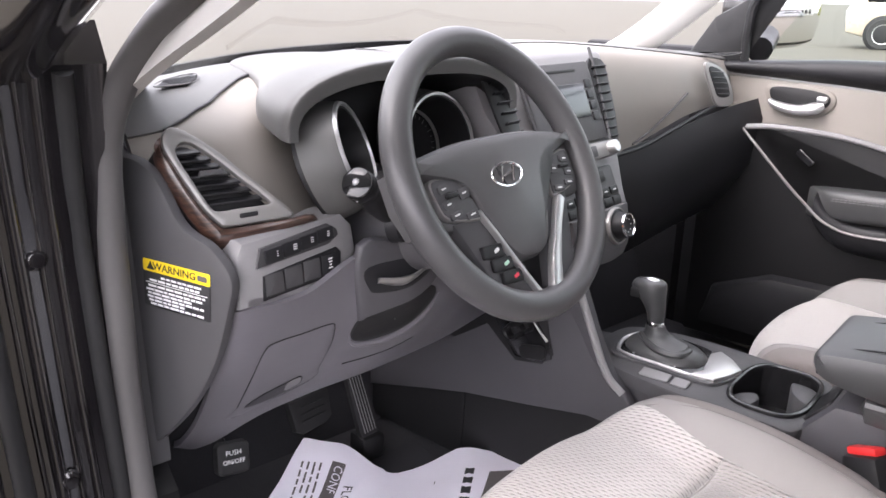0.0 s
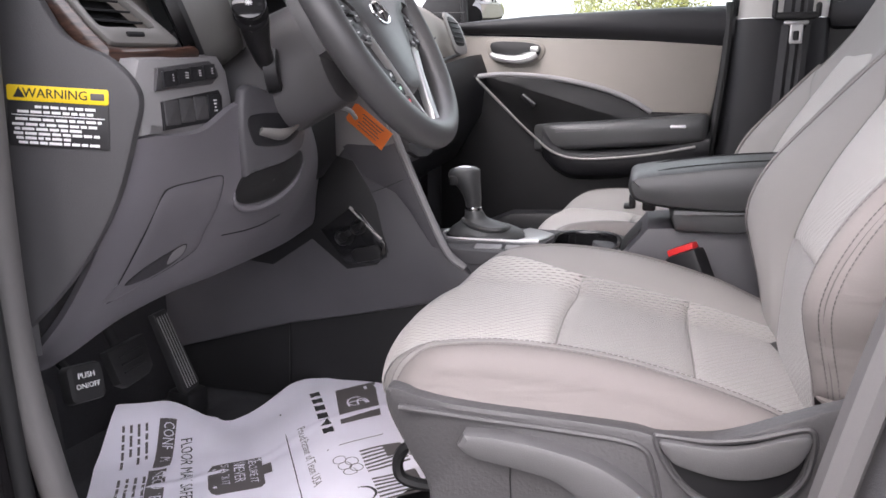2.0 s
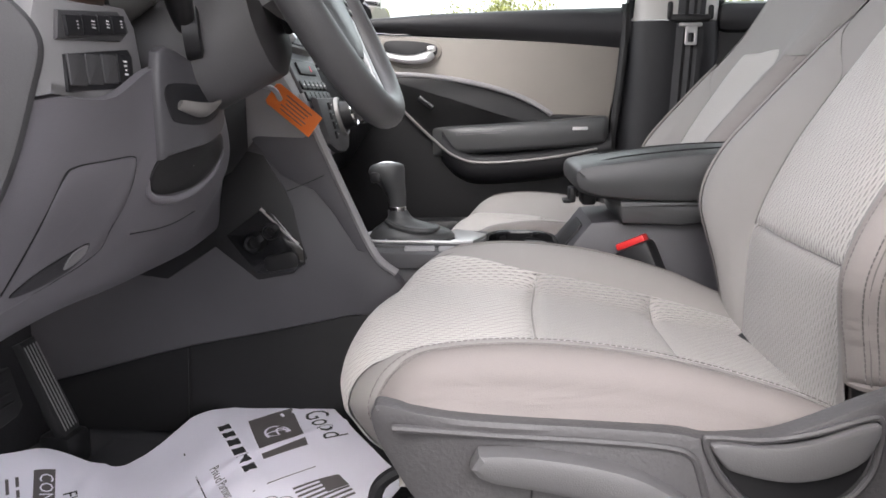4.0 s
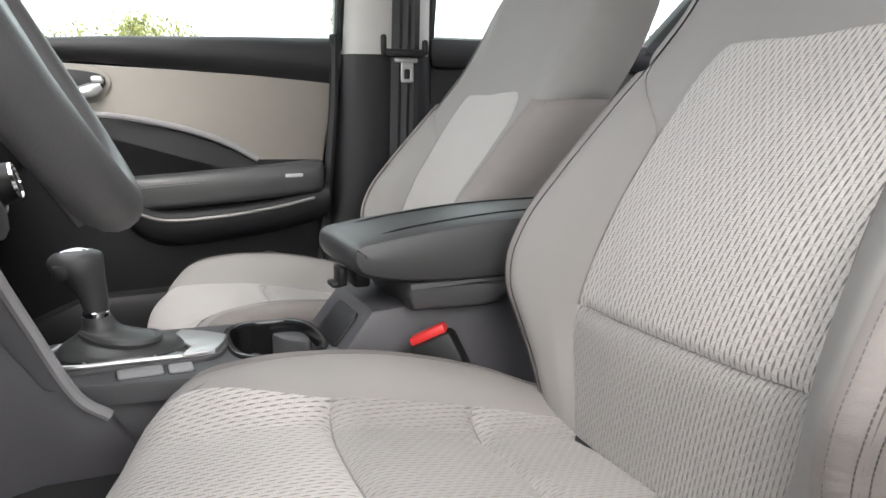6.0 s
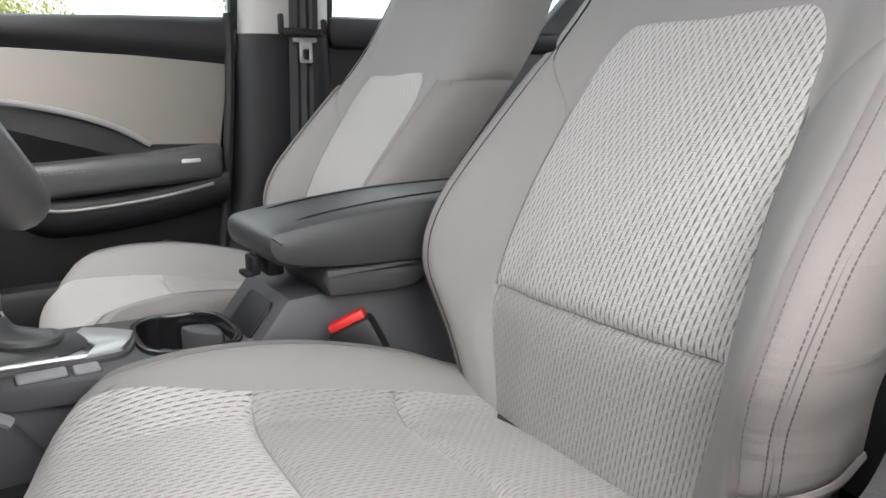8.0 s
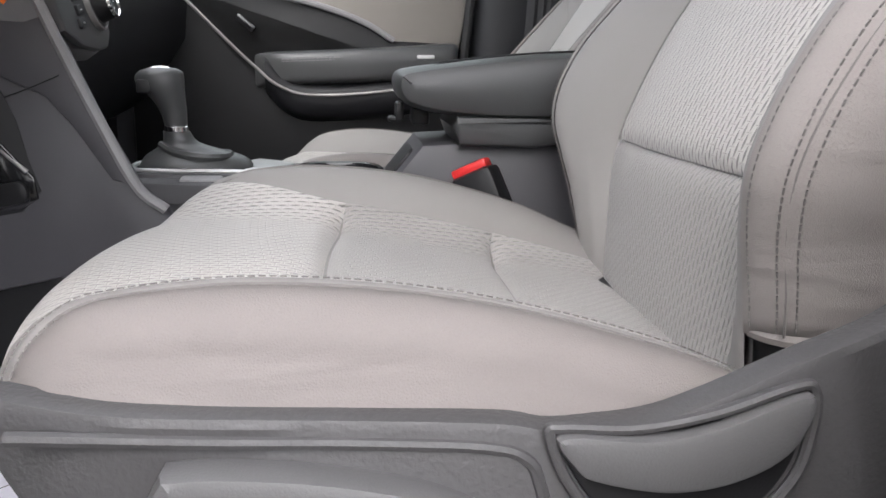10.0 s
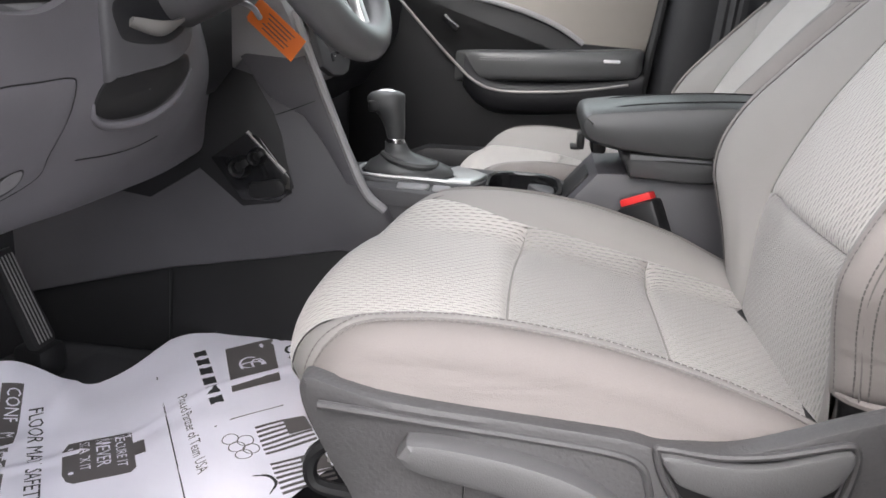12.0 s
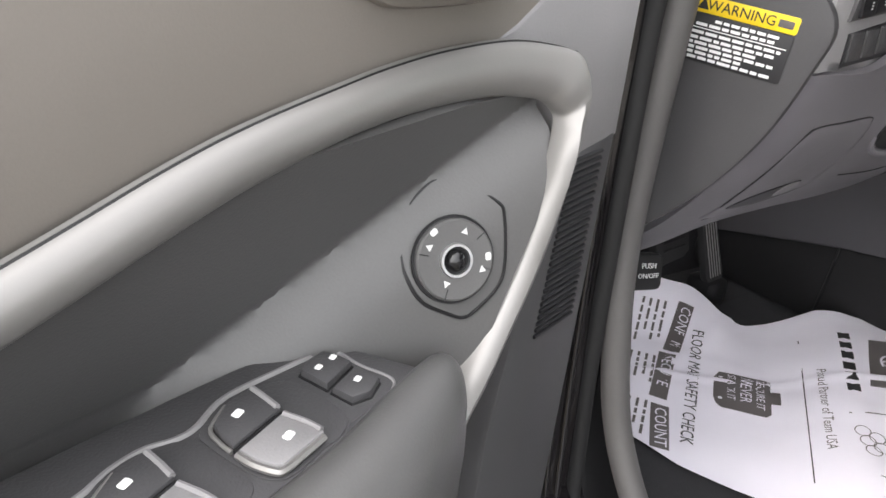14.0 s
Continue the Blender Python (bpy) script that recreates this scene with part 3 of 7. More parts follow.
def seat(label, hand):
    """A front seat about x = 0; hand: +1 where the car's middle is at +x."""
    s = thing("front_seat", label, "seat", "front seats")
    c = cushion_at
    ed = 0.745
    wide = lambda q: 0.575 + 0.10 * step(0.55, 0.85, q)
    nar = lambda q: -0.475 - 0.06 * step(0.62, 0.95, q)
    if hand < 0:
        wide, nar = (lambda q: 0.475 + 0.06 * step(0.62, 0.95, q)), (lambda q: -0.575 - 0.10 * step(0.55, 0.85, q))
    q1, q2 = 0.318, 0.560
    part("cushion_insert", patch(c, (nar, wide), (0.0, q1), 34, 40, side=0.0016, dip=0.006, puff=0.006, soft=0.007), WEAVEFINE, s, "ribbed rear insert of the cushion")
    part("cushion_insert", patch(c, (nar, wide), (q1, q2), 34, 40, side=0.0016, dip=0.006, puff=0.006, soft=0.007), WEAVEFINE, s, "ribbed middle insert of the cushion")
    part("cushion_insert", patch(c, (nar, wide), (q2, 1.0), 36, 54, side=0.0016, dip=0.006, puff=0.006, soft=0.007), WEAVE, s, "ribbed front insert of the cushion")
    for sg in (1, -1):
        a = (wide, lambda q: ed) if sg > 0 else (lambda q: -ed, nar)
        part("cushion_bolster", patch(c, a, (0.0, 1.0), 26, 70, puff=0.005, dip=0.0, side=0.0016, soft=0.010), FABRIC, s)
        b = (lambda q: ed, lambda q: 1.0) if sg > 0 else (lambda q: -1.0, lambda q: -ed)
        part("cushion_side", patch(c, b, (0.0, 1.0), 30, 70, puff=0.005, dip=0.0, side=0.0016, soft=0.010), SIDECLOTH, s, "fine mesh cloth on the cushion's flank")
        if sg != hand:
            for d in (-0.022, 0.022):
                seam(c, [(sg * (ed + d), q) for q in np.linspace(0.05, 0.93, 30)], SEAMDARK, s, off=0.0056, r=0.0005)
        part("seam_groove", tube([np.array(c(sg * (0.745 if sg != hand else float(np.interp(q, (0.2, 0.55, 0.68, 0.76, 0.83), (0.745, 0.745, 0.735, 0.70, 0.64)))), q)) + (0, 0, 0.0038) for q in np.linspace(0.06, 0.93 if sg != hand else 0.82, 40)], 0.0009, 120, 5), SEAMDARK, s)
    part("cushion_lining", patch(c, (-1.0, 1.0), (0.0, 1.0), 60, 80, puff=-0.0045, dip=0.0045, side=0.0), FABRIC, s)
    k = back_at
    hs, ht = 0.160, 0.422
    part("back_lining", patch(k, (-0.66, 0.66), (-0.03, 0.66), 60, 70, puff=-0.0045, dip=0.0045, side=0.0, flip=True), FABRIC, s)
    part("back_insert", patch(k, (-0.49, 0.49), (-0.03, hs), 40, 30, flip=True, puff=0.004, side=0.002, dip=0.003), WEAVEFINE, s, "ribbed lower insert of the backrest")
    edge = lambda h: 0.49 + 0.17 * step(0.315, 0.415, h)
    part("back_yoke", patch(k, (lambda h: -edge(h), edge), (hs, 0.665), 60, 70, flip=True, puff=0.003, dip=0.002, side=0.002), FABRIC, s, "smooth upper cover of the backrest")
    top = lambda h: 0.49 if h < ht - 0.05 else 0.49 - 0.13 * (1 - math.sqrt(max(0, 1 - ((h - ht + 0.05) / 0.0501) ** 2)))
    part("back_insert", patch(k, (lambda h: -top(h), top), (hs, ht), 48, 70, flip=True, puff=0.0052, dip=0.001, side=0.004, soft=0.006), WEAVE, s, "coarsely ribbed panel of the backrest")
    part("panel_seam", tube([np.array(k(sg * top(h), h)) + (0, 0.0016, 0.0006) for sg, hh in ((-1, np.linspace(hs, ht - 0.0005, 40)), (1, np.linspace(ht - 0.0005, hs, 40))) for h in hh], 0.0009, 160, 5), SEAMDARK, s)
    for sg in (1, -1):
        a = (edge, lambda h: 0.66) if sg > 0 else (lambda h: -0.66, lambda h: -edge(h))
        part("back_bolster", patch(k, a, (-0.03, 0.42), 26, 56, flip=True, puff=0.004, side=0.002, dip=0.0), FABRIC, s)
        low = -0.03 if sg == hand else 0.082
        b = (0.66, 1.0) if sg > 0 else (-1.0, -0.66)
        part("back_side", patch(k, b, (low, 0.405), 34, 60, flip=True, puff=0.005, side=0.002, dip=0.004, soft=0.006), BOLSTER, s, "twill side of the bolster")
        part("head_side", patch(k, b, (0.405, 0.665), 28, 40, flip=True, puff=0.005, side=0.002, dip=0.003), FABRIC, s, "side of the built-in headrest")
        if sg != hand:
            H = [k(sg * q, low + 0.001) for q in np.linspace(0.655, 1.0, 20)]
            part("bolster_hem", tube([(x, y - 0.004, z) for x, y, z in H], 0.005, 40, 8), BOLSTER, s)
            # black sheet added for the dark shadow below the bolster
            part("back_foot", patch(k, (0.60, 0.95) if sg > 0 else (-0.95, -0.60), (-0.03, low + 0.004), 16, 12, flip=True, puff=-0.006, side=0.0, dip=0.0), BLACK, s)
            part("bolster_underside", grid([H, [(x * 0.93, y - 0.012, z + 0.01) for x, y, z in H]]), BLACK, s)
        for d in ((0.741, 0.771, 0.688) if sg != hand else (0.688,)):
            seam(k, [(sg * d, h) for h in np.linspace(low + 0.008, 0.40, 30)], SEAMDARK, s, off=-0.0054, r=0.0006 if d > 0.7 else 0.0004)
        if sg != hand:
            for d in (0.7500, 0.7620, 0.668):
                run_ = []
                for h in np.linspace(low + 0.004, 0.402, 24):
                    a = np.array(k(sg * d, h))
                    b, e = np.array(k(sg * (d + 0.01), h)), np.array(k(sg * d, h + 0.01))
                    nn = np.cross(b - a, e - a)
                    run_.append(a - 0.0052 * nn / np.linalg.norm(nn))
                part("seam_roll", tube(run_, 0.0023 if d > 0.7 else 0.0022, 110, 8), BOLSTER, s)
        part("seam_groove", tube([np.array(k(sg * 0.755, h)) + (sg * 0.0035, 0.003, 0) for h in np.linspace(low + 0.004, 0.40, 24)], 0.0008, 90, 5), SEAMDARK, s)
    # shell behind the backrest and the base under the cushion
    P = []
    for f in (-0.98, -0.8, -0.4, 0.0, 0.4, 0.8, 0.98):
        P.append([(k(math.copysign(1.0, f), h)[0] * abs(f) if f else 0.012, k(1.0, h)[1] - 0.035 * (1 - f * f) + 0.01, k(1.0, h)[2]) for h in np.linspace(-0.01, 0.655, 14)])
    part("back_shell", shell(P, 0.01), DARK, s)
    part("cushion_base", box((0, 0.27, 0.60), (0.40, 0.42, 0.13), 0.03), BLACK, s)
    for sg in (1, -1):
        part("seat_rail", box((sg * 0.19, 0.27, FLOOR + 0.03), (0.04, 0.5, 0.055), 0.006), STEEL, s)
        part("seat_riser", box((sg * 0.19, 0.27, 0.51), (0.03, 0.36, 0.09), 0.006), BLACK, s)
    return s


driver_seat = seat("light taupe cloth driver's seat with ribbed inserts", 1)
driver_seat.matrix_world = CAR @ pose(-0.275, 0.022, 0)
passenger_seat = seat("light taupe cloth passenger seat beside the console", -1)
passenger_seat.matrix_world = CAR @ pose(0.487, -0.035, -0.024)

# side shield of the driver's seat, with its levers
SH = fr((-0.250, 0, 0), (0, -1, 0), (0, 0, 1))
out = [(-0.537, 0.7235), (-0.51, 0.721), (-0.446, 0.718), (-0.385, 0.716), (-0.324, 0.713), (-0.300, 0.709), (-0.262, 0.711), (-0.233, 0.720), (-0.191, 0.739), (-0.150, 0.756), (-0.120, 0.775), (-0.080, 0.79), (-0.021, 0.78), (-0.011, 0.66), (-0.031, 0.56), (-0.130, 0.53), (-0.367, 0.525), (-0.475, 0.53), (-0.497, 0.56), (-0.500, 0.63), (-0.518, 0.66), (-0.537, 0.69), (-0.5435, 0.708), (-0.5425, 0.718)]
bm = plate(out, 0.016, 0.005, SH, 110)
bmesh.ops.triangulate(bm, faces=[f for f in bm.faces if len(f.verts) > 4])
for v in bm.verts:
    v.co.x += 0.018 * step(0.47, 0.57, v.co.y) + 0.02 * step(0.17, 0.03, v.co.y)
part("side_shield", bm, SHIELD, driver_seat, "grey plastic side shield", smooth=25)
SH2 = SH @ Matrix.Translation((0, 0, 0.016))
part("recliner_bezel", plate([(-0.301, 0.709), (-0.294, 0.692), (-0.283, 0.676), (-0.269, 0.664), (-0.249, 0.657), (-0.227, 0.660), (-0.207, 0.671), (-0.194, 0.689), (-0.189, 0.712), (-0.192, 0.724), (-0.233, 0.712), (-0.268, 0.706)], 0.003, 0.002, SH2, 50), BLACK, driver_seat, "dark recess behind the recliner handle")
part("recliner_handle", plate([(-0.300, 0.709), (-0.293, 0.694), (-0.282, 0.687), (-0.249, 0.681), (-0.218, 0.686), (-0.195, 0.701), (-0.190, 0.726), (-0.231, 0.712), (-0.261, 0.707)], 0.008, 0.003, SH2 @ Matrix.Translation((0, 0, 0.001)), 60), LEVER, driver_seat, "grey recliner handle")
part("recliner_rim", tube([SH2 @ Vector((a, b, 0.003)) for a, b in ((-0.304, 0.709), (-0.297, 0.690), (-0.285, 0.673), (-0.270, 0.660), (-0.249, 0.653), (-0.225, 0.656), (-0.204, 0.668), (-0.190, 0.687), (-0.1855, 0.710), (-0.187, 0.726), (-0.196, 0.7285), (-0.231, 0.7165), (-0.265, 0.7105), (-0.298, 0.7115))], 0.0027, 110, 8, closed=True), SHIELD, driver_seat)
LU = cr([(-0.463, 0.699), (-0.440, 0.700), (-0.396, 0.696), (-0.352, 0.686), (-0.320, 0.669), (-0.299, 0.650), (-0.290, 0.633), (-0.297, 0.612), (-0.322, 0.605), (-0.343, 0.616), (-0.356, 0.640), (-0.373, 0.657), (-0.395, 0.667), (-0.451, 0.676)], 60)
lev = part("height_lever", plate([tuple(p) for p in LU] + [(-0.462, 0.680), (-0.469, 0.688)], 0.017, 0.006, SH2), LEVER, driver_seat, "grey seat height lever", smooth=25)
part("shield_ridge", tube([SH2 @ Vector((a, b - 0.011, -0.0008)) for a, b in ((-0.525, 0.7215), (-0.51, 0.721), (-0.446, 0.718), (-0.385, 0.716), (-0.33, 0.7125), (-0.312, 0.706), (-0.306, 0.694), (-0.301, 0.676), (-0.296, 0.655))], 0.0032, 70, 8), SHIELD, driver_seat)
part("pivot_cap", lathe([(0, 0.0185), (0.022, 0.0185), (0.0232, 0.018), (0.0238, 0.016), (0.0244, 0.016), (0.025, 0.0172), (0.0262, 0.016)], 32, SH2 @ Matrix.Translation((-0.320, 0.636, 0))), LEVER, lev)
part("shield_seam", tube([SH2 @ Vector((-0.424, 0.672, 0.0002)), SH2 @ Vector((-0.424, 0.655, 0.0002)), SH2 @ Vector((-0.423, 0.635, 0.0002))], 0.0008, 8, 5), BLACK, driver_seat)
part("slide_bar", tube([(-0.20, 0.46, 0.648), (-0.20, 0.515, 0.648), (-0.20, 0.543, 0.634), (-0.20, 0.549, 0.612), (-0.20, 0.535, 0.600), (-0.20, 0.48, 0.598)], 0.006, 60, 8), BLACK, driver_seat, "black bar that slides the seat")

# buckle
bk = thing("seat_belt_buckle", "black seat belt buckle with a red button beside the driver's seat", "buckle")
part("buckle_body", box((0, 0, -0.034), (0.052, 0.034, 0.072), 0.007), BLACK, bk)
part("release_button", box((0, 0.0, 0.006), (0.042, 0.019, 0.010), 0.003), RED, bk, "red push button")
part("stalk", box((0, 0, -0.09), (0.03, 0.012, 0.07), 0.004), BLACK, bk)
bk.matrix_world = fr((-0.064, 0.279, 0.748), (-0.3, -0.80, 0.42), (0.9, -0.4, 0.0))

# ---- centre console ----
con = thing("centre_console", "grey plastic centre console with a padded armrest", "console")
FL = pose(-0.127, 0.80, 0) @ CAR @ pose(0, -0.80, 0)      # y runs ahead along the flank
LM = FL @ fr((0.014, 0, 0), (0, -1, 0), (0, 0, 1))


def flank(y, z, d=0.0):
    return tuple(FL @ Vector((-d, y, z)))


part("front_flank", plate([(-1.15, 0.80), (-0.90, 0.81), (-0.83, 0.85), (-0.775, 0.92), (-0.71, 0.915), (-0.697, 0.877), (-0.66, 0.79), (-0.628, 0.727), (-0.60, 0.70), (-0.56, 0.64), (-0.664, 0.638), (-0.76, 0.617), (-0.905, 0.588), (-0.983, 0.567), (-1.15, 0.52)], 0.014, 0.006, LM, 0), FLANK, con)
part("lower_flank", plate([(-1.15, 0.53), (-0.983, 0.577), (-0.905, 0.598), (-0.76, 0.627), (-0.664, 0.646), (-0.5, 0.648), (-0.4, 0.64), (-0.4, 0.45), (-1.15, 0.45)], 0.006, 0.003, LM), BLACK, con)
part("flank_seam", tube([flank(0.918, 0.45, -0.006), flank(0.914, 0.52, -0.006), flank(0.911, 0.59, -0.006)], 0.002, 12, 6), BLACK, con)
part("edge_trim", tube([flank(0.60, 0.705, 0.01), flank(0.628, 0.73, 0.012), flank(0.662, 0.80, 0.012), flank(0.697, 0.878, 0.01), flank(0.73, 0.95, 0.0)], 0.006, 40, 8), GREY, con)
part("console_cheek", plate([(-0.80, 0.89), (-0.73, 0.93), (-0.70, 0.878), (-0.662, 0.79), (-0.632, 0.73), (-0.655, 0.735), (-0.69, 0.79), (-0.715, 0.82), (-0.76, 0.84)], 0.004, 0.002, LM @ Matrix.Translation((0, 0, 0.014))), FLANK, con)
# shade under the dash, painted as a flat black plate on the flank
part("flank_hollow", plate([(-1.02, 0.70), (-0.933, 0.690), (-0.86, 0.738), (-0.80, 0.690), (-0.748, 0.700), (-0.728, 0.722), (-0.738, 0.756), (-0.746, 0.795), (-0.757, 0.822), (-0.785, 0.868), (-0.83, 0.88), (-0.95, 0.85)], 0.002, 0.0008, LM @ Matrix.Translation((0, 0, 0.0135))), BLACK, con, "black plate painting the shade under the dash")
part("flank_seam", tube([LM @ Vector((-0.754, 0.818, 0.0185)), LM @ Vector((-0.726, 0.829, 0.0185)), LM @ Vector((-0.699, 0.841, 0.0185))], 0.0008, 10, 5), BLACK, con)
sp = part("socket_panel", plate([(-0.843, 0.754), (-0.792, 0.792), (-0.775, 0.787), (-0.733, 0.737), (-0.731, 0.714), (-0.75, 0.702), (-0.800, 0.699)], 0.004, 0.002, LM @ Matrix.Translation((0, 0, 0.014)), 0), GLOSS, con, "gloss black power socket panel")
for a, b, c in ((-0.800, 0.746, 0.014), (-0.776, 0.762, 0.011)):
    so = part("power_socket", lathe([(0.0, 0.005), (c * 0.55, 0.005), (c * 0.62, 0.016), (c * 0.8, 0.018), (c, 0.013), (c * 1.1, 0.0)], 20, LM @ Matrix.Translation((a, b, 0.018)) @ pose(0, 0, 0, 0, 0, 0)), BLACK, sp, "black socket with its cap")
    part("socket_tab", box((c * 0.9, 0, 0.016), (c * 0.9, c * 0.7, 0.005), 0.002), BLACK, so).data.transform(LM @ Matrix.Translation((a, b, 0.018)) @ pose(0, 0, 0, 0, 0, 35))
part("switch_blank", plate(rrect(0.050, 0.024, 0.010), 0.005, 0.002, LM @ Matrix.Translation((-0.764, 0.718, 0.018)) @ pose(0, 0, 0, 0, 0, 12)), BLACK, sp)
part("socket_edge", tube([LM @ Vector((-0.792, 0.793, 0.016)), LM @ Vector((-0.74, 0.742, 0.016))], 0.003, 6, 6), GREYSILVER, sp)
# tray plinth and its top
def slab(pts, x0, x1, bev=0.006):
    """A block whose side outline is given in y, z, between two x."""
    m = fr((x1, 0, 0), (0, -1, 0), (0, 0, 1))
    return plate([(-y, z) for y, z in pts], x1 - x0, bev, m)


part("console_body", slab([(0.78, 0.45), (0.78, 0.70), (0.64, 0.715), (0.52, 0.712), (0.515, 0.64), (0.398, 0.64), (0.393, 0.715), (0.345, 0.775), (0.2, 0.785), (-0.1, 0.785), (-0.1, 0.45)], -0.046, 0.105, 0.012), FLANK, con)
TOP = cr([(-0.02, 0.71), (-0.05, 0.66), (-0.064, 0.58), (-0.066, 0.50), (-0.062, 0.42), (-0.048, 0.378), (0.10, 0.378), (0.126, 0.42), (0.134, 0.5), (0.136, 0.58), (0.124, 0.66), (0.09, 0.71)], 90, True)


def eye_like(o, cx, cy, w, h, p=3.2):
    """A rounded opening whose points answer to those of an outline round it."""
    out = []
    for x, y in o:
        a = math.atan2(y - cy, x - cx)
        r = (abs(math.cos(a) / w) ** p + abs(math.sin(a) / h) ** p) ** (-1 / p)
        out.append((cx + r * math.cos(a), cy + r * math.sin(a)))
    return out


top = part("console_top", plate(TOP, 0.022, 0.006, Matrix.Translation((0, 0, 0.708)), 0, hole=eye_like(TOP, 0.038, 0.440, 0.076, 0.052)), DARK, con)
part("shift_plate", plate([(-0.022, 0.665), (0.0, 0.680), (0.04, 0.688), (0.085, 0.676), (0.104, 0.62), (0.102, 0.56), (0.090, 0.535), (0.075, 0.513), (0.048, 0.492), (-0.012, 0.508), (-0.022, 0.545), (-0.020, 0.60)], 0.005, 0.003, Matrix.Translation((0.0, 0, 0.73)), 70), DARK, con, "grey shifter surround")
part("shift_gate", plate([(-0.012, 0.655), (0.006, 0.668), (0.04, 0.674), (0.076, 0.664), (0.092, 0.62), (0.088, 0.566), (0.07, 0.548), (0.0, 0.535), (-0.012, 0.55), (-0.011, 0.60)], 0.003, 0.001, Matrix.Translation((0.0, 0, 0.735)), 60), GLOSS, con, "gloss black shift gate")
part("gate_rim", tube([(0.076, 0.668, 0.737), (0.040, 0.679, 0.737), (0.004, 0.672, 0.737), (-0.014, 0.656, 0.737), (-0.015, 0.60, 0.737), (-0.016, 0.546, 0.737)], 0.0028, 50, 8), SILVER, con, "satin silver rim of the gate")
part("gate_wedge", plate([(-0.018, 0.546), (-0.012, 0.512), (0.016, 0.500), (0.046, 0.493), (0.072, 0.516), (0.088, 0.541), (0.07, 0.550), (0.03, 0.542), (0.010, 0.536)], 0.006, 0.0025, Matrix.Translation((0.0, 0, 0.7345)), 0), SILVER, con, "satin silver wedge behind the boot")
for i, y in enumerate((0.640, 0.618, 0.596, 0.574)):
    words("PRND"[i], 0.010, fr((-0.004, y, 0.7385), (0.3, 1, 0), (-1, 0.3, 0)), WHITE, con, "gear_letter")
for y0, w, x0 in ((0.588, 0.044, -0.040), (0.549, 0.024, -0.040)):
    part("switch_gap", plate(rrect(0.025, w + 0.003, 0.003), 0.002, 0.0005, fr((x0, y0, 0.7295), (0.99, 0.06, 0.1), (-0.06, 1, 0))), BLACK, con)
    part("blank_switch", plate(rrect(0.0225, w, 0.003), 0.0042, 0.0015, fr((x0, y0, 0.7295), (0.99, 0.06, 0.1), (-0.06, 1, 0))), GREY, con)
# shifter
sh = thing("gear_shifter", "black leather gear shifter with a silver-edged knob", "gear shifter")


def loft(rows, k=24):
    """Stacked ovals: (y, z, across, along)."""
    P = [[(0.003 + rx * math.cos(2 * math.pi * j / k), y + ry * math.sin(2 * math.pi * j / k), z) for j in range(k)] for y, z, rx, ry in rows]
    C = np.array([cr([r[j] for r in P], len(rows) * 4) for j in range(k)]).transpose(1, 0, 2)
    bm = grid(C, cv=True)
    bm.verts.ensure_lookup_table()
    n = len(C)
    bmesh.ops.triangulate(bm, faces=[bm.faces.new([bm.verts[(n - 1) * k + j] for j in range(k)])])
    bmesh.ops.recalc_face_normals(bm, faces=bm.faces)
    return bm


part("boot", loft([(0.612, 0.733, 0.046, 0.068), (0.612, 0.742, 0.043, 0.064), (0.614, 0.750, 0.034, 0.056), (0.622, 0.758, 0.022, 0.036), (0.630, 0.766, 0.0155, 0.02), (0.634, 0.778, 0.013, 0.015)]), LEATHER, sh, "creased black leather boot")
for q, e in ((0.0, 0.036), (0.008, 0.026)):
    part("boot_fold", tube([(-0.012 + q * 0.3, 0.65 - q, 0.764 - q * 0.6), (-0.022 + q, 0.632, 0.756 - q * 0.6), (-0.030 + q, 0.605, 0.752 - q * 0.5), (-0.022 + q, 0.58 + q, 0.751 - q * 0.5), (0.0, 0.574 + q, 0.752 - q * 0.5), (0.014, 0.585, 0.753)], [0.004, 0.006, 0.006, 0.006, 0.004], 40, 8), LEATHER, sh)
part("collar", lathe([(0.0125, 0.0), (0.0135, 0.001), (0.0135, 0.006), (0.0125, 0.007)], 24, pose(0.003, 0.634, 0.777)), CHROME, sh, "chrome collar")
knob = part("knob", loft([(0.634, 0.783, 0.0115, 0.0125), (0.636, 0.80, 0.0135, 0.015), (0.641, 0.815, 0.017, 0.019), (0.648, 0.828, 0.0205, 0.0255), (0.650, 0.838, 0.021, 0.0275), (0.648, 0.846, 0.018, 0.024), (0.646, 0.850, 0.010, 0.014)]), LEATHER, sh)
part("knob_trim", tube([(0.003, 0.626, 0.838), (0.003, 0.634, 0.846), (0.003, 0.648, 0.8495), (0.003, 0.664, 0.846), (0.003, 0.675, 0.838)], 0.007, 30, 10, flat=0.45, up=(0, 0.3, 1)), CHROME, knob, "bright strip over the knob")
part("knob_button", box((-0.014, 0.664, 0.829), (0.008, 0.016, 0.016), 0.003), BLACK, knob)
# cup holders
RIMO = eye_like(TOP, 0.038, 0.440, 0.080, 0.056)
cup = part("cup_holder_rim", plate(RIMO, 0.007, 0.003, pose(0, 0, 0.7275), 0, hole=eye_like(TOP, 0.038, 0.440, 0.072, 0.048)), GLOSS, con, "gloss black cup holder rim")
rows = [[(x, y, z) for x, y in eye_like(TOP, 0.038, 0.440, 0.0725 - 0.004 * k, 0.0485 - 0.004 * k)] for k, z in ((0, 0.731), (0.3, 0.70), (1, 0.668))]
part("cup_well", grid(rows, cv=True), GLOSS, con)
part("cup_floor", plate(eye_like(TOP, 0.038, 0.440, 0.074, 0.050), 0.004, 0.001, pose(0, 0, 0.664)), BLACK, con)
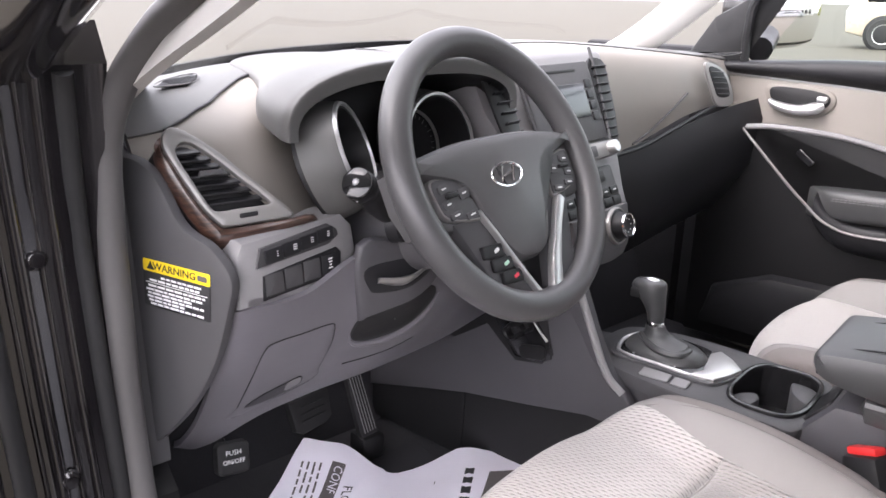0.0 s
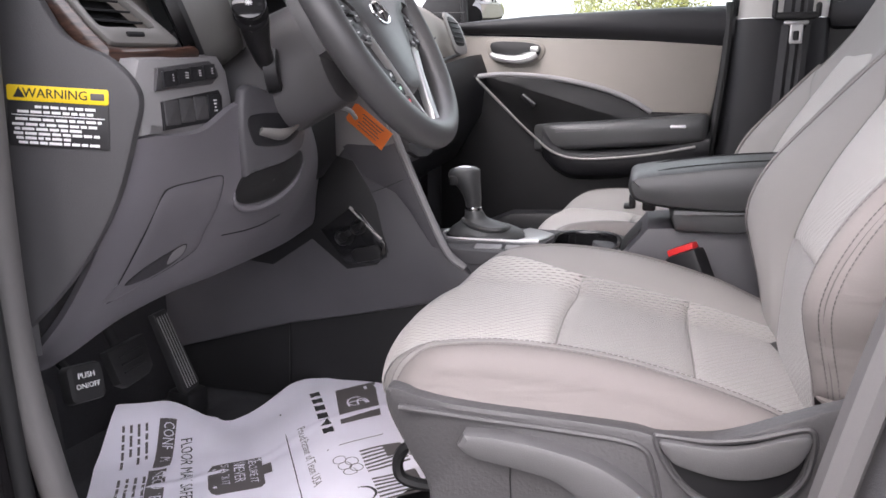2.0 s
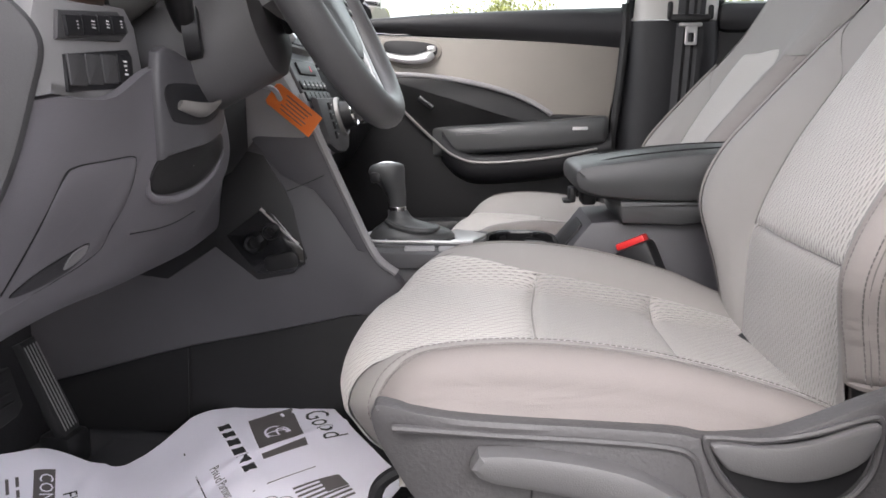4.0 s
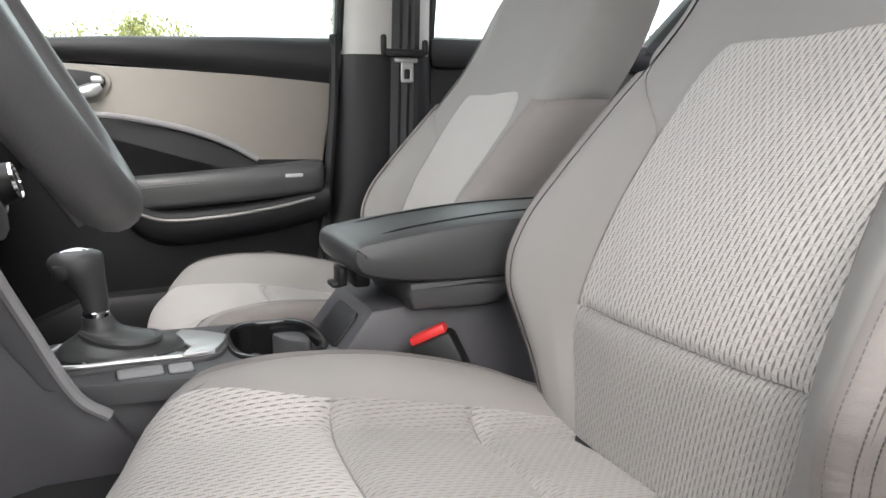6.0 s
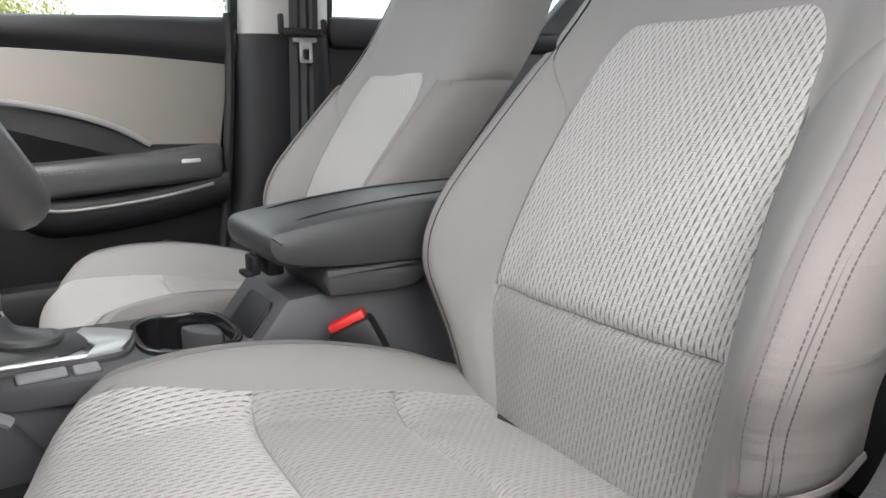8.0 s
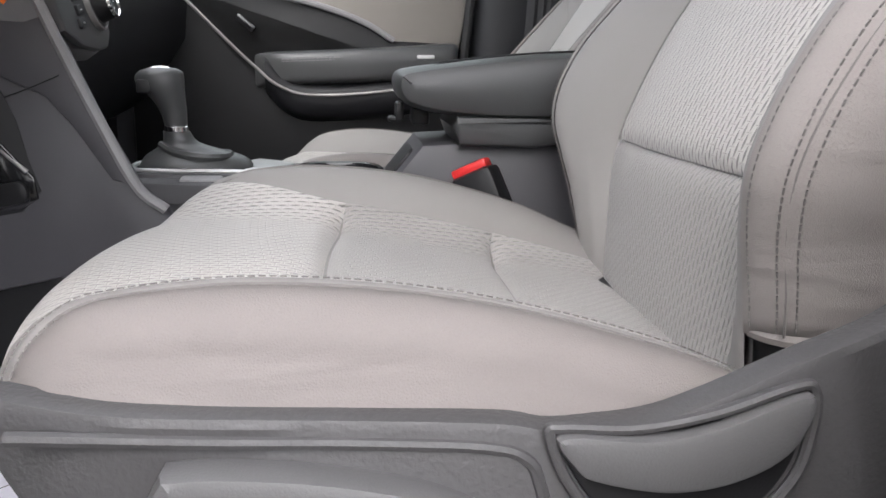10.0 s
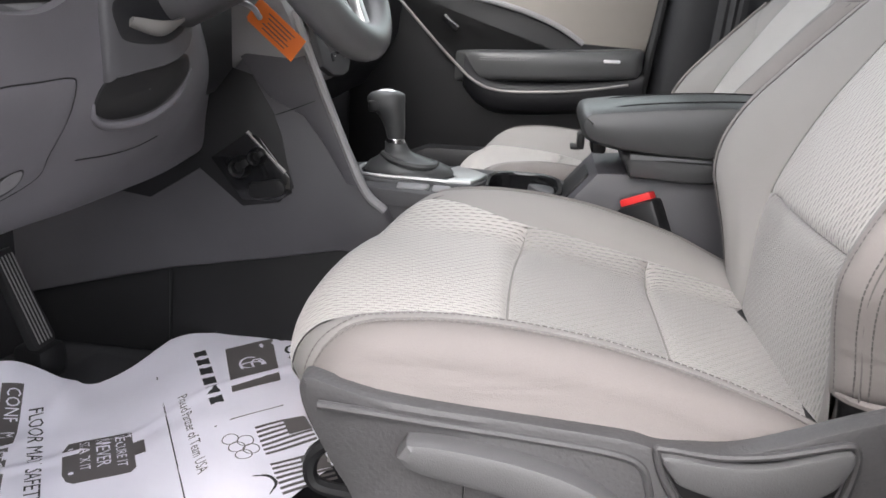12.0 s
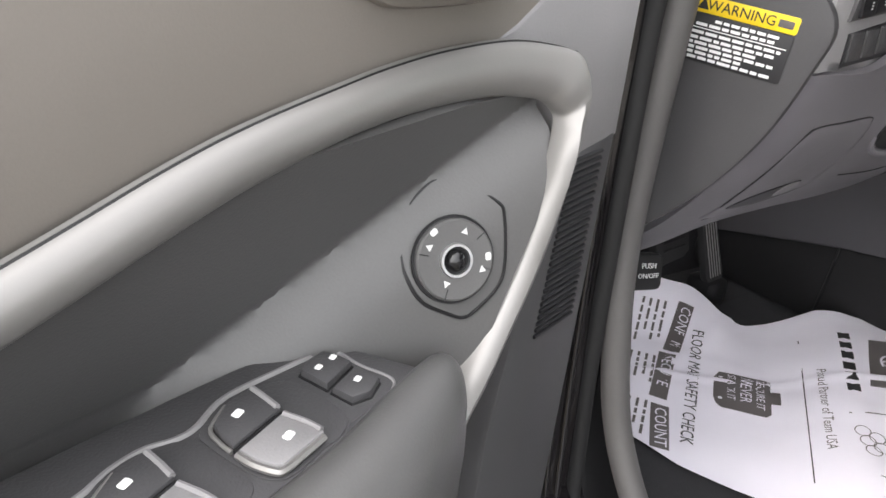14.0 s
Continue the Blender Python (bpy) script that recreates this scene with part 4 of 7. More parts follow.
part("cup_web", plate([(-0.036, 0.490), (0.0, 0.490), (0.024, 0.480), (0.034, 0.466), (0.020, 0.455), (-0.010, 0.460), (-0.034, 0.466)], 0.05, 0.004, pose(0, 0, 0.668), 30), DARK, con)
part("cup_web", plate([(0.098, 0.432), (0.072, 0.428), (0.052, 0.414), (0.044, 0.396), (0.090, 0.398)], 0.054, 0.004, pose(0, 0, 0.668), 30), DARK, con)
part("rear_slot", plate(rrect(0.085, 0.05, 0.01), 0.003, 0.001, fr((0.02, 0.369, 0.7455), (-1, 0, 0), (0, -0.62, 0.78))), BLACK, con)
# armrest
ar = thing("console_armrest", "charcoal padded armrest lid of the console", "armrest")
prof = [(0.386, 0.857), (0.391, 0.846), (0.388, 0.832), (0.376, 0.821), (0.34, 0.813), (0.28, 0.809), (0.2, 0.809), (0.0, 0.809), (0.0, 0.884), (0.12, 0.884), (0.22, 0.88), (0.32, 0.869), (0.368, 0.862)]
part("lid", slab([tuple(p) for p in cr(prof, 66, True)], -0.080, 0.078, 0.016), LEATHER, ar, "grained charcoal lid")
part("bin", slab([(0.325, 0.812), (0.330, 0.80), (0.322, 0.780), (0.24, 0.778), (0.215, 0.782), (0.19, 0.806), (0.0, 0.808), (0.0, 0.813)], -0.074, 0.074, 0.008), LEATHER, ar, "charcoal bin under the lid")
part("lid_latch", join(box((0.0, 0.385, 0.812), (0.030, 0.010, 0.022), 0.003), box((0.0, 0.392, 0.803), (0.026, 0.012, 0.006), 0.002)), BLACK, ar, "black lid latch")
for xx in (-0.054, 0.054):
    part("stitch_line", tube([(xx, y, z) for y, z in ((0.365, 0.8605), (0.32, 0.8705), (0.22, 0.8815), (0.12, 0.8852), (0.02, 0.8852))], 0.0011, 50, 5), BLACK, ar)
part("latch", box((0.02, 0.36, 0.806), (0.05, 0.02, 0.02), 0.004), BLACK, ar)

sh.matrix_world = swing(0.01, 0.45) @ pose(0.028, -0.006, 0)
ar.matrix_world = swing(0.01, 0.45) @ pose(0.0, -0.016, -0.004)
for o in con.children:
    if not o.name.startswith(("front_flank", "lower_flank", "flank_seam", "flank_hollow", "edge_trim", "console_cheek", "socket_panel")):
        o.matrix_world = swing(0.01, 0.45)

# ---- passenger door ----
pd = thing("door_1", "closed front passenger door with taupe and charcoal trim", "door", kind="structure")
DM = fr((0.80, 0, 0), (0, -1, 0), (0, 0, 1))
part("door_panel", plate([(-1.0, 0.46), (-1.0, 1.1), (-0.30, 1.07), (-0.325, 0.9), (-0.345, 0.68), (-0.40, 0.46)], 0.04, 0.006, DM), TAUPE, pd, "taupe upper panel")
P = [[(0.755 + dx, y, z0 + dz * (z1 - z0)) for dx, dz in ((0.01, -0.1), (0.002, 0.0), (-0.012, 0.3), (-0.012, 0.75), (0.0, 0.97), (0.02, 1.02), (0.045, 1.0))] for y, z0, z1 in ((1.0, 1.107, 1.125), (0.75, 1.098, 1.142), (0.5, 1.083, 1.15), (0.287, 1.064, 1.154))]
part("window_sill", shell(np.array([cr(r, 20) for r in P]), 0.008), CHAR, pd, "charcoal sill pad under the window")
tear = [(0.89, 0.995), (0.83, 1.0), (0.748, 0.996), (0.67, 0.985), (0.59, 0.966), (0.52, 0.94), (0.465, 0.908)]
low = [(0.36, 0.83), (0.45, 0.812), (0.55, 0.800), (0.645, 0.797), (0.70, 0.815), (0.74, 0.848), (0.78, 0.885), (0.84, 0.945), (0.89, 0.995)]
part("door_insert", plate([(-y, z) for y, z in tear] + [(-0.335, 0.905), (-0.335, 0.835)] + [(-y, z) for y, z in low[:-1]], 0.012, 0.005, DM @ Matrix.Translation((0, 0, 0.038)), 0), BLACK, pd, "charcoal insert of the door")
part("silver_trim", tube([(0.742 - 0.05 * step(0.6, 0.9, y), y, z) for y, z in tear], 0.0062, 60, 8), GREY, pd, "grey trim round the insert")
part("silver_trim", tube([(0.70 - 0.02 * step(0.6, 0.9, y), y, z) for y, z in low], 0.0032, 60, 8), GREYSILVER, pd, "dull silver trim under the armrest")
P = []
for y, z, w in ((0.75, 0.862, 0.01), (0.70, 0.868, 0.05), (0.6, 0.874, 0.062), (0.45, 0.885, 0.066), (0.36, 0.893, 0.066), (0.338, 0.892, 0.05), (0.33, 0.885, 0.02)):
    P.append(cr([(0.76, y, z + 0.012), (0.76 - w * 0.7, y, z + 0.012), (0.76 - w, y, z + 0.002), (0.76 - w * 1.02, y, z - 0.03), (0.76 - w * 0.85, y, z - 0.052), (0.76, y, z - 0.06)], 22))
part("door_armrest", grid(np.array([cr([P[i][j] for i in range(7)], 40) for j in range(22)])), LEATHER, pd, "padded charcoal armrest")
P = []
for y, z in ((0.725, 0.846), (0.715, 0.836), (0.69, 0.812), (0.645, 0.795), (0.55, 0.798), (0.45, 0.810), (0.36, 0.828), (0.328, 0.838)):
    P.append(cr([(0.752, y, z + 0.03), (0.712, y, z + 0.018), (0.703, y, z + 0.002), (0.706, y, z - 0.02), (0.722, y, z - 0.042), (0.752, y, z - 0.055)], 16))
part("armrest_base", grid(np.array([cr([P[i][j] for i in range(8)], 44) for j in range(16)])), CHAR, pd, "charcoal moulding under the armrest")
for k in range(40):
    for e in (0.0, 0.0045):
        y = 0.69 - 0.0085 * k
        part("stitch", tube([(0.6955, y, 0.8655 + 0.082 * (0.69 - y) / 0.34 * 0.24 - e), (0.6955, y - 0.006, 0.8655 + 0.082 * (0.696 - y) / 0.34 * 0.24 - e)], 0.0006, 2, 4), GREY, pd)
part("door_seal", tube([(0.748, 0.300, 1.16), (0.748, 0.302, 1.05), (0.746, 0.316, 0.90), (0.744, 0.338, 0.70), (0.744, 0.39, 0.48)], 0.010, 40, 8), RUBBER, pd, "black rubber seal along the rear edge")
part("armrest_badge", plate(rrect(0.036, 0.008, 0.003), 0.002, 0.001, fr((0.6915, 0.402, 0.877), (0, -1, 0.03), (0.1, 0, 1))), SILVER, pd)
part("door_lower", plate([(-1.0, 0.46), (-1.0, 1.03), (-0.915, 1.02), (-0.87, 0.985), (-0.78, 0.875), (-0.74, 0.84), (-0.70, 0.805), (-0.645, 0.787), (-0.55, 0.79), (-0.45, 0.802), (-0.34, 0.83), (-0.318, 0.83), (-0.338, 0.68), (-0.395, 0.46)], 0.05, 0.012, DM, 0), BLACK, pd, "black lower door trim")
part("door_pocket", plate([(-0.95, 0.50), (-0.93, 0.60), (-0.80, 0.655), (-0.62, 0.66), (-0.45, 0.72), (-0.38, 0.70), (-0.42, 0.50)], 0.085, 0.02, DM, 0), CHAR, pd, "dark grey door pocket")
hb = part("handle_bezel", plate([(-0.872, 1.085), (-0.80, 1.087), (-0.742, 1.078), (-0.728, 1.055), (-0.745, 1.03), (-0.775, 1.018), (-0.83, 1.02), (-0.868, 1.045)], 0.006, 0.003, DM @ Matrix.Translation((0, 0, 0.04)), 60), TAUPE, pd, "taupe handle surround")
part("handle_recess", plate([(-0.862, 1.078), (-0.80, 1.08), (-0.748, 1.072), (-0.738, 1.056), (-0.752, 1.038), (-0.78, 1.027), (-0.825, 1.028), (-0.858, 1.05)], 0.003, 0.001, DM @ Matrix.Translation((0, 0, 0.0445)), 60), BLACK, hb)
part("inner_handle", tube([(0.748, 0.862, 1.05), (0.742, 0.845, 1.042), (0.738, 0.80, 1.036), (0.742, 0.765, 1.042), (0.746, 0.748, 1.05)], [0.005, 0.008, 0.0095, 0.012, 0.008], 40, 10, flat=1.2), SILVER, hb, "satin silver door handle")
part("lock_tab", box((0.744, 0.752, 1.061), (0.012, 0.022, 0.014), 0.004), SILVER, hb)
part("window_switch", plate(rrect(0.045, 0.016, 0.005), 0.006, 0.002, fr((0.742, 0.765, 0.935), (-0.1, -1, -0.75), (0, -0.75, 1))), GLOSS, pd)
part("sail_panel", plate([(-0.94, 1.12), (-1.085, 1.12), (-1.064, 1.152), (-1.018, 1.223), (-0.96, 1.255), (-0.90, 1.30), (-0.84, 1.34), (-0.82, 1.32), (-0.93, 1.27)], 0.02, 0.006, fr((0.79, 0, 0), (0, -1, 0), (0, 0, 1))), BLACK, pd, "black corner piece by the mirror")
part("window_frame", tube([(0.765, 0.935, 1.125), (0.762, 0.935, 1.2), (0.755, 0.915, 1.27), (0.73, 0.80, 1.35), (0.71, 0.55, 1.44), (0.70, 0.28, 1.5)], 0.010, 40, 8), BLACK, pd)
part("window_frame", tube([(0.765, 0.285, 1.13), (0.70, 0.28, 1.5)], 0.012, 20, 8), BLACK, pd)

part("door_shell", box((0.87, 0.60, 0.76), (0.08, 0.98, 0.70), 0.02), PAINT, pd)

# passenger B-pillar, belt, rear door
bp = thing("pillar_1", "door pillar with light upper and black lower trim", "pillar", kind="structure")
P = [[(0.79, 0.295 + k, z), (0.765, 0.285 + k, z), (0.74, 0.26 + k, z), (0.735, 0.19 + k, z), (0.745, 0.11 + k, z), (0.775, 0.085 + k, z)] for z, k in ((0.44, 0.11), (0.6, 0.07), (0.75, 0.035), (0.85, 0.01), (1.0, 0), (1.121, 0))]
part("lower_trim", shell(np.array([cr(r, 20) for r in P]), 0.01), CHAR, bp, "black lower pillar trim")
P = [[(0.79 - k, 0.285, z), (0.77 - k, 0.278, z), (0.745 - k, 0.255, z), (0.74 - k, 0.19, z), (0.75 - k, 0.11, z), (0.78 - k, 0.09, z)] for z, k in ((1.123, 0), (1.25, 0.015), (1.4, 0.05), (1.56, 0.10))]
part("pillar_pad", plate([(-0.27, 0.84), (-0.272, 1.04), (-0.262, 1.066), (-0.235, 1.07), (-0.214, 1.05), (-0.208, 0.95), (-0.215, 0.86), (-0.24, 0.83)], 0.006, 0.0045, fr((0.741, 0, 0), (0, -1, 0), (0, 0, 1)), 50), CHAR, bp)
part("upper_trim", shell(np.array([cr(r, 20) for r in P]), 0.01), LIGHTTRIM, bp, "light grey upper pillar trim")
sb = thing("seat_belt", "black seat belt with a steel tongue on the pillar", "seat belt")
part("webbing", shell([[(0.705 - 0.03 * s + e, 0.15 + w + 0.03 * s, 1.4 - 0.62 * s) for w, e in ((-0.030, 0.003), (-0.018, -0.001), (-0.011, 0.0045), (-0.003, -0.002), (0.007, 0.004), (0.015, -0.001), (0.030, 0.003))] for s in np.linspace(0, 1, 14)], 0.0015), BELT, sb)
part("belt_guide", join(box((0.690, 0.166, 1.122), (0.016, 0.088, 0.016), 0.005), box((0.690, 0.211, 1.138), (0.013, 0.012, 0.040), 0.005), box((0.690, 0.121, 1.134), (0.013, 0.012, 0.032), 0.005)), BLACK, sb, "black belt guide")
part("tongue_cover", box((0.683, 0.166, 1.107), (0.010, 0.052, 0.010), 0.004), STEEL, sb)
part("tongue", plate(rrect(0.027, 0.042, 0.004), 0.003, 0.001, fr((0.680, 0.165, 1.083), (0, -1, 0), (0, 0, 1)), hole=rrect(0.013, 0.020, 0.003, cy=-0.004)), STEEL, sb, "bright steel tongue")
rd = thing("door_2", "closed rear passenger door with charcoal trim", "door", kind="structure")
part("door_panel", box((0.785, -0.42, 0.78), (0.05, 1.02, 0.70), 0.01), CHAR, rd)
part("door_shell", box((0.87, -0.42, 0.76), (0.08, 1.04, 0.70), 0.02), PAINT, rd)
part("window_sill", box((0.77, -0.42, 1.13), (0.06, 1.02, 0.07), 0.02), CHAR, rd)
part("window_frame", tube([(0.77, 0.085, 1.15), (0.69, 0.085, 1.52)], 0.014, 20, 8), BLACK, rd)
part("quarter_trim", plate([(0.45, 1.14), (0.62, 1.14), (1.3, 1.14), (1.3, 1.56), (0.95, 1.52), (0.72, 1.40)], 0.03, 0.01, fr((0.77, 0, 0), (0, -1, 0), (0, 0, 1))), BLACK, rd)
# roof rails over the doors
for s in (-1, 1):
    tagged(part("roof_rail_trim", tube([(s * 0.66, 0.42, 1.5), (s * 0.66, 0.0, 1.56), (s * 0.66, -0.6, 1.56), (s * 0.66, -1.2, 1.5)], 0.045, 30, 10), HEAD), "light grey trim along the roof edge", "trim", kind="structure")

for o in (pd, rd, bp, sb):
    o.matrix_world = swing(0.765, 0.55)
# driver's side: sill, hinge pillar, seals, rear pillar
jb = thing("body_side", "gloss black painted door opening of the car", "car body", kind="structure")
part("hinge_pillar", slab([(1.05, 0.30), (1.05, 1.14), (0.90, 1.17), (0.78, 1.215), (0.72, 1.235), (0.70, 1.20), (0.745, 1.10), (0.765, 1.0), (0.765, 0.72), (0.755, 0.5), (0.70, 0.40), (0.70, 0.30)], -0.90, -0.752, 0.012), PAINT, jb)
for xx, r, mt in ((-0.772, 0.009, RUBBER), (-0.795, 0.005, PAINT), (-0.810, 0.003, PAINT), (-0.828, 0.007, PAINT), (-0.842, 0.003, PAINT), (-0.861, 0.010, RUBBER), (-0.882, 0.004, PAINT)):
    part("jamb_ridge", tube([(xx - 0.016, 0.702, 1.195), (xx - 0.008, 0.7445, 1.10), (xx - 0.003, 0.7645, 1.0), (xx, 0.7645, 0.85), (xx + 0.006, 0.762, 0.65), (xx + 0.01, 0.752, 0.48)], r, 60, 10), mt, jb)
for z in (1.02, 0.78):
    part("jamb_bolt", lathe([(0, 0.008), (0.007, 0.0075), (0.010, 0.004), (0.012, 0.0)], 16, fr((-0.818, 0.763, z), (1, 0, 0), (0, 0, 1))), PAINT, jb)
part("cowl_panel", slab([(1.1, 0.70), (1.1, 1.13), (0.92, 1.135), (0.80, 1.09), (0.795, 0.74)], -0.750, -0.703, 0.01), DARK, jb)
part("windscreen_pillar", tube([(-0.83, 1.05, 1.08), (-0.83, 0.86, 1.16), (-0.82, 0.66, 1.255), (-0.80, 0.42, 1.35), (-0.76, 0.1, 1.45), (-0.72, -0.3, 1.53)], 0.045, 50, 12), PAINT, jb)
part("sill", box((-0.80, 0.32, 0.37), (0.16, 1.2, 0.12), 0.03), PAINT, jb)
part("sill_plate", box((-0.735, 0.42, 0.437), (0.07, 0.75, 0.02), 0.006), DARK, jb)
part("pillar_rear", slab([(0.145, 0.3), (0.145, 0.6), (0.120, 0.70), (0.097, 0.836), (0.083, 0.93), (0.025, 1.1), (-0.045, 1.3), (-0.12, 1.55), (-0.25, 1.55), (-0.12, 0.3)], -0.78, -0.705, 0.02), DARK, jb)
seal = part("door_seal", tube([tuple(CAR @ Vector((-0.62, y, z))) for y, z in ((0.0, 1.47), (0.25, 1.41), (0.45, 1.345), (0.60, 1.292), (0.699, 1.253), (0.753, 1.226), (0.814, 1.181), (0.855, 1.125), (0.869, 1.04), (0.875, 0.918), (0.875, 0.783), (0.862, 0.68), (0.83, 0.57), (0.76, 0.48), (0.66, 0.452), (0.4, 0.45))], 0.0145, 140, 10), SEALM, jb, "grey rubber door seal")
part("door_seal", tube([(-0.757, 0.165, 0.5), (-0.757, 0.135, 0.7), (-0.757, 0.085, 0.93), (-0.755, 0.02, 1.1), (-0.72, -0.135, 1.45)], 0.011, 60, 8), SEALM, jb)
part("kick_panel", slab([(1.1, 0.44), (1.1, 0.74), (0.84, 0.74), (0.79, 0.70), (0.775, 0.55), (0.74, 0.44)], -0.75, -0.70, 0.01), BLACK, jb)

# ---- driver's door, standing open ----
dd = thing("door_3", "open driver's door with taupe and charcoal trim", "door", kind="structure")
DE, DN = Vector((-0.94, -0.34, 0)).normalized(), Vector((0.34, -0.94, 0)).normalized()
OD = Matrix((DE, (0, 0, 1), DN)).transposed().to_4x4()   # x from the hinge to the free edge, y up, z towards the cabin
OD.translation = Vector((-1.066, 0.558, 0))
HD = fr((-1.066, 0.558, 0.899), DE, DN)                  # level frame on the armrest


def od(out, z0, t, bev=0.004, smooth=0, hole=None):
    return plate(out, t, bev, OD @ Matrix.Translation((0, 0, z0)), smooth, hole)


def opt(s, z, d):
    return tuple(OD @ Vector((s, z, d)))


part("door_shell", od([(-0.15, 0.40), (-0.16, 1.06), (-0.12, 1.11), (0.8, 1.13), (0.8, 0.40)], -0.13, 0.06, 0.01), PAINT, dd, "black painted door shell")
part("upper_panel", od([(-0.145, 0.97), (-0.15, 1.08), (0.0, 1.12), (0.78, 1.13), (0.78, 0.80), (0.52, 0.858), (0.42, 0.90), (0.30, 0.943), (0.175, 0.98), (0.0988, 1.001), (0.0097, 1.012), (-0.05, 1.005)], -0.052, 0.04, 0.006), TAUPE, dd, "taupe upper panel")
part("lower_panel", od([(-0.145, 0.42), (-0.145, 0.94), (-0.115, 0.965), (-0.06, 0.985), (0.0, 0.992), (0.09, 0.986), (0.18, 0.963), (0.4, 0.88), (0.6, 0.83), (0.78, 0.81), (0.78, 0.42)], -0.09, 0.016, 0.006), BLACK, dd, "black lower panel")
part("corner_piece", od([(-0.021, 1.013), (-0.04, 1.022), (-0.065, 1.036), (-0.09, 1.040), (-0.12, 1.041), (-0.148, 1.046), (-0.15, 0.95), (-0.10, 0.945), (-0.072, 0.985), (-0.06, 1.004)], -0.04, 0.029, 0.003), GREY, dd, "grey filler at the hinge end")
gr = part("speaker_panel", od([(-0.149, 0.9525), (-0.10, 0.949), (-0.085, 0.935), (-0.075, 0.90), (-0.07, 0.835), (-0.06, 0.78), (-0.05, 0.6), (-0.145, 0.6)], -0.035, 0.024, 0.004), DARK, dd, "charcoal panel beside the trim")
for i in range(26):
    z = 0.943 - 0.0042 * i
    w = 0.03 + 0.0004 * i
    part("grille_rib", od([(-0.134, z), (-0.134 + w, z), (-0.134 + w, z + 0.0024), (-0.134, z + 0.0024)], -0.0115, 0.0022, 0.0008), CHAR, gr)
# hollow insert behind the armrest
def hollow(s, z):
    """Depth of the hollow at s along the door and z above the ground."""
    w = 0.5 * (s + 0.02) + 0.87 * (z - 0.955)
    flat = 0.004 - 0.42 * (s - 0.006) - 0.25 * (z - 0.93)
    v = w - 0.010
    d = flat - 0.45 * (w + math.sqrt(w * w + 0.0001)) - 0.5 * (v + math.sqrt(v * v + 0.00004)) + 0.001
    low = -0.054 + 0.47 * max(0.0, z - 0.895)
    g = d - 0.004 - low
    return low + (g + math.sqrt(g * g + 6e-5)) / 2


I = []
for u in np.linspace(0, 1, 90):
    s0 = -0.048 + 0.568 * u ** 1.4
    top = float(np.interp(s0, (-0.048, -0.04, 0.0, 0.09, 0.18, 0.3, 0.45, 0.52), (0.989, 0.996, 0.998, 0.994, 0.974, 0.937, 0.872, 0.852)))
    R = []
    for z in np.linspace(top, 0.78, 56):
        edge = float(np.interp(z, (0.78, 0.868, 0.879, 0.893, 0.918, 0.941, 0.976, 0.99), (0.12, 0.036, 0.011, -0.005, -0.019, -0.033, -0.049, -0.049)))
        s = s0 + (edge + 0.048) * (1 - u) ** 3
        R.append(opt(s, z, hollow(s, z)))
    I.append(R)
part("door_insert", shell(I, 0.004, flip=True), INSERT, dd, "charcoal hollow insert")
BAND = [(0.52, 0.862, 0.525, 0.842, -0.006), (0.42, 0.905, 0.425, 0.885, -0.006), (0.30, 0.947, 0.303, 0.927, -0.006), (0.175, 0.983, 0.178, 0.965, -0.006), (0.1275, 0.9976, 0.129, 0.9806, -0.006), (0.0988, 1.0046, 0.0993, 0.989, -0.006), (0.065, 1.0101, 0.0646, 0.9955, -0.006), (0.0389, 1.0137, 0.0376, 0.998, -0.006), (0.0097, 1.016, 0.0072, 0.9985, -0.005), (-0.021, 1.017, -0.018, 0.9985, 0.0), (-0.0425, 1.0142, -0.037, 0.9955, 0.006), (-0.0555, 1.0105, -0.0435, 0.9925, 0.0105)]
BAND += [(-0.0615, 1.003, -0.0488, 0.9872, 0.0125), (-0.0593, 0.996, -0.0481, 0.981, 0.0145), (-0.0535, 0.984, -0.0440, 0.9708, 0.0166), (-0.0493, 0.967, -0.0400, 0.9573, 0.017), (-0.0445, 0.9434, -0.0335, 0.9412, 0.0163), (-0.0345, 0.918, -0.0225, 0.9182, 0.016), (-0.0175, 0.8955, -0.0063, 0.8968, 0.0175), (0.003, 0.878, 0.0129, 0.8808, 0.0217), (0.0337, 0.8712, 0.041, 0.8737, 0.032), (0.065, 0.850, 0.072, 0.853, 0.043), (0.12, 0.798, 0.126, 0.803, 0.05)]
rows = []
for f, e in ((0.0, -0.004), (0.02, -0.001), (0.12, 0.0008), (0.32, 0.0034), (0.55, 0.0042), (0.78, 0.003), (0.92, 0.0008), (0.985, -0.001), (1.0, -0.006)):
    rows.append(cr([opt(a + (c - a) * f, b + (z - b) * f, d + e) for a, b, c, z, d in BAND], 150))
part("silver_trim", shell(rows, 0.002, flip=True), GREYSILVER, dd, "dull silver trim round the insert")
part("trim_groove", tube([opt(a, b + 0.0008, d - 0.0012) for a, b, c, z, d in BAND[:12]], 0.0013, 90, 6), BLACK, dd)
part("trim_joint", tube([opt(c, z - 0.0012, d - 0.003) for a, b, c, z, d in BAND[:15]], 0.0008, 110, 6), BLACK, dd)
KN = (-(hollow(0.009, 0.93) - hollow(0.003, 0.93)) / 0.006 * DE + DN - (hollow(0.006, 0.933) - hollow(0.006, 0.927)) / 0.006 * Vector((0, 0, 1))).normalized()
KX = Vector((0, 0, 1)).cross(KN).normalized()
KM = Matrix((KX, KN.cross(KX), KN)).transposed().to_4x4()
KM.translation = Vector(opt(0.006, 0.93, hollow(0.006, 0.93)))
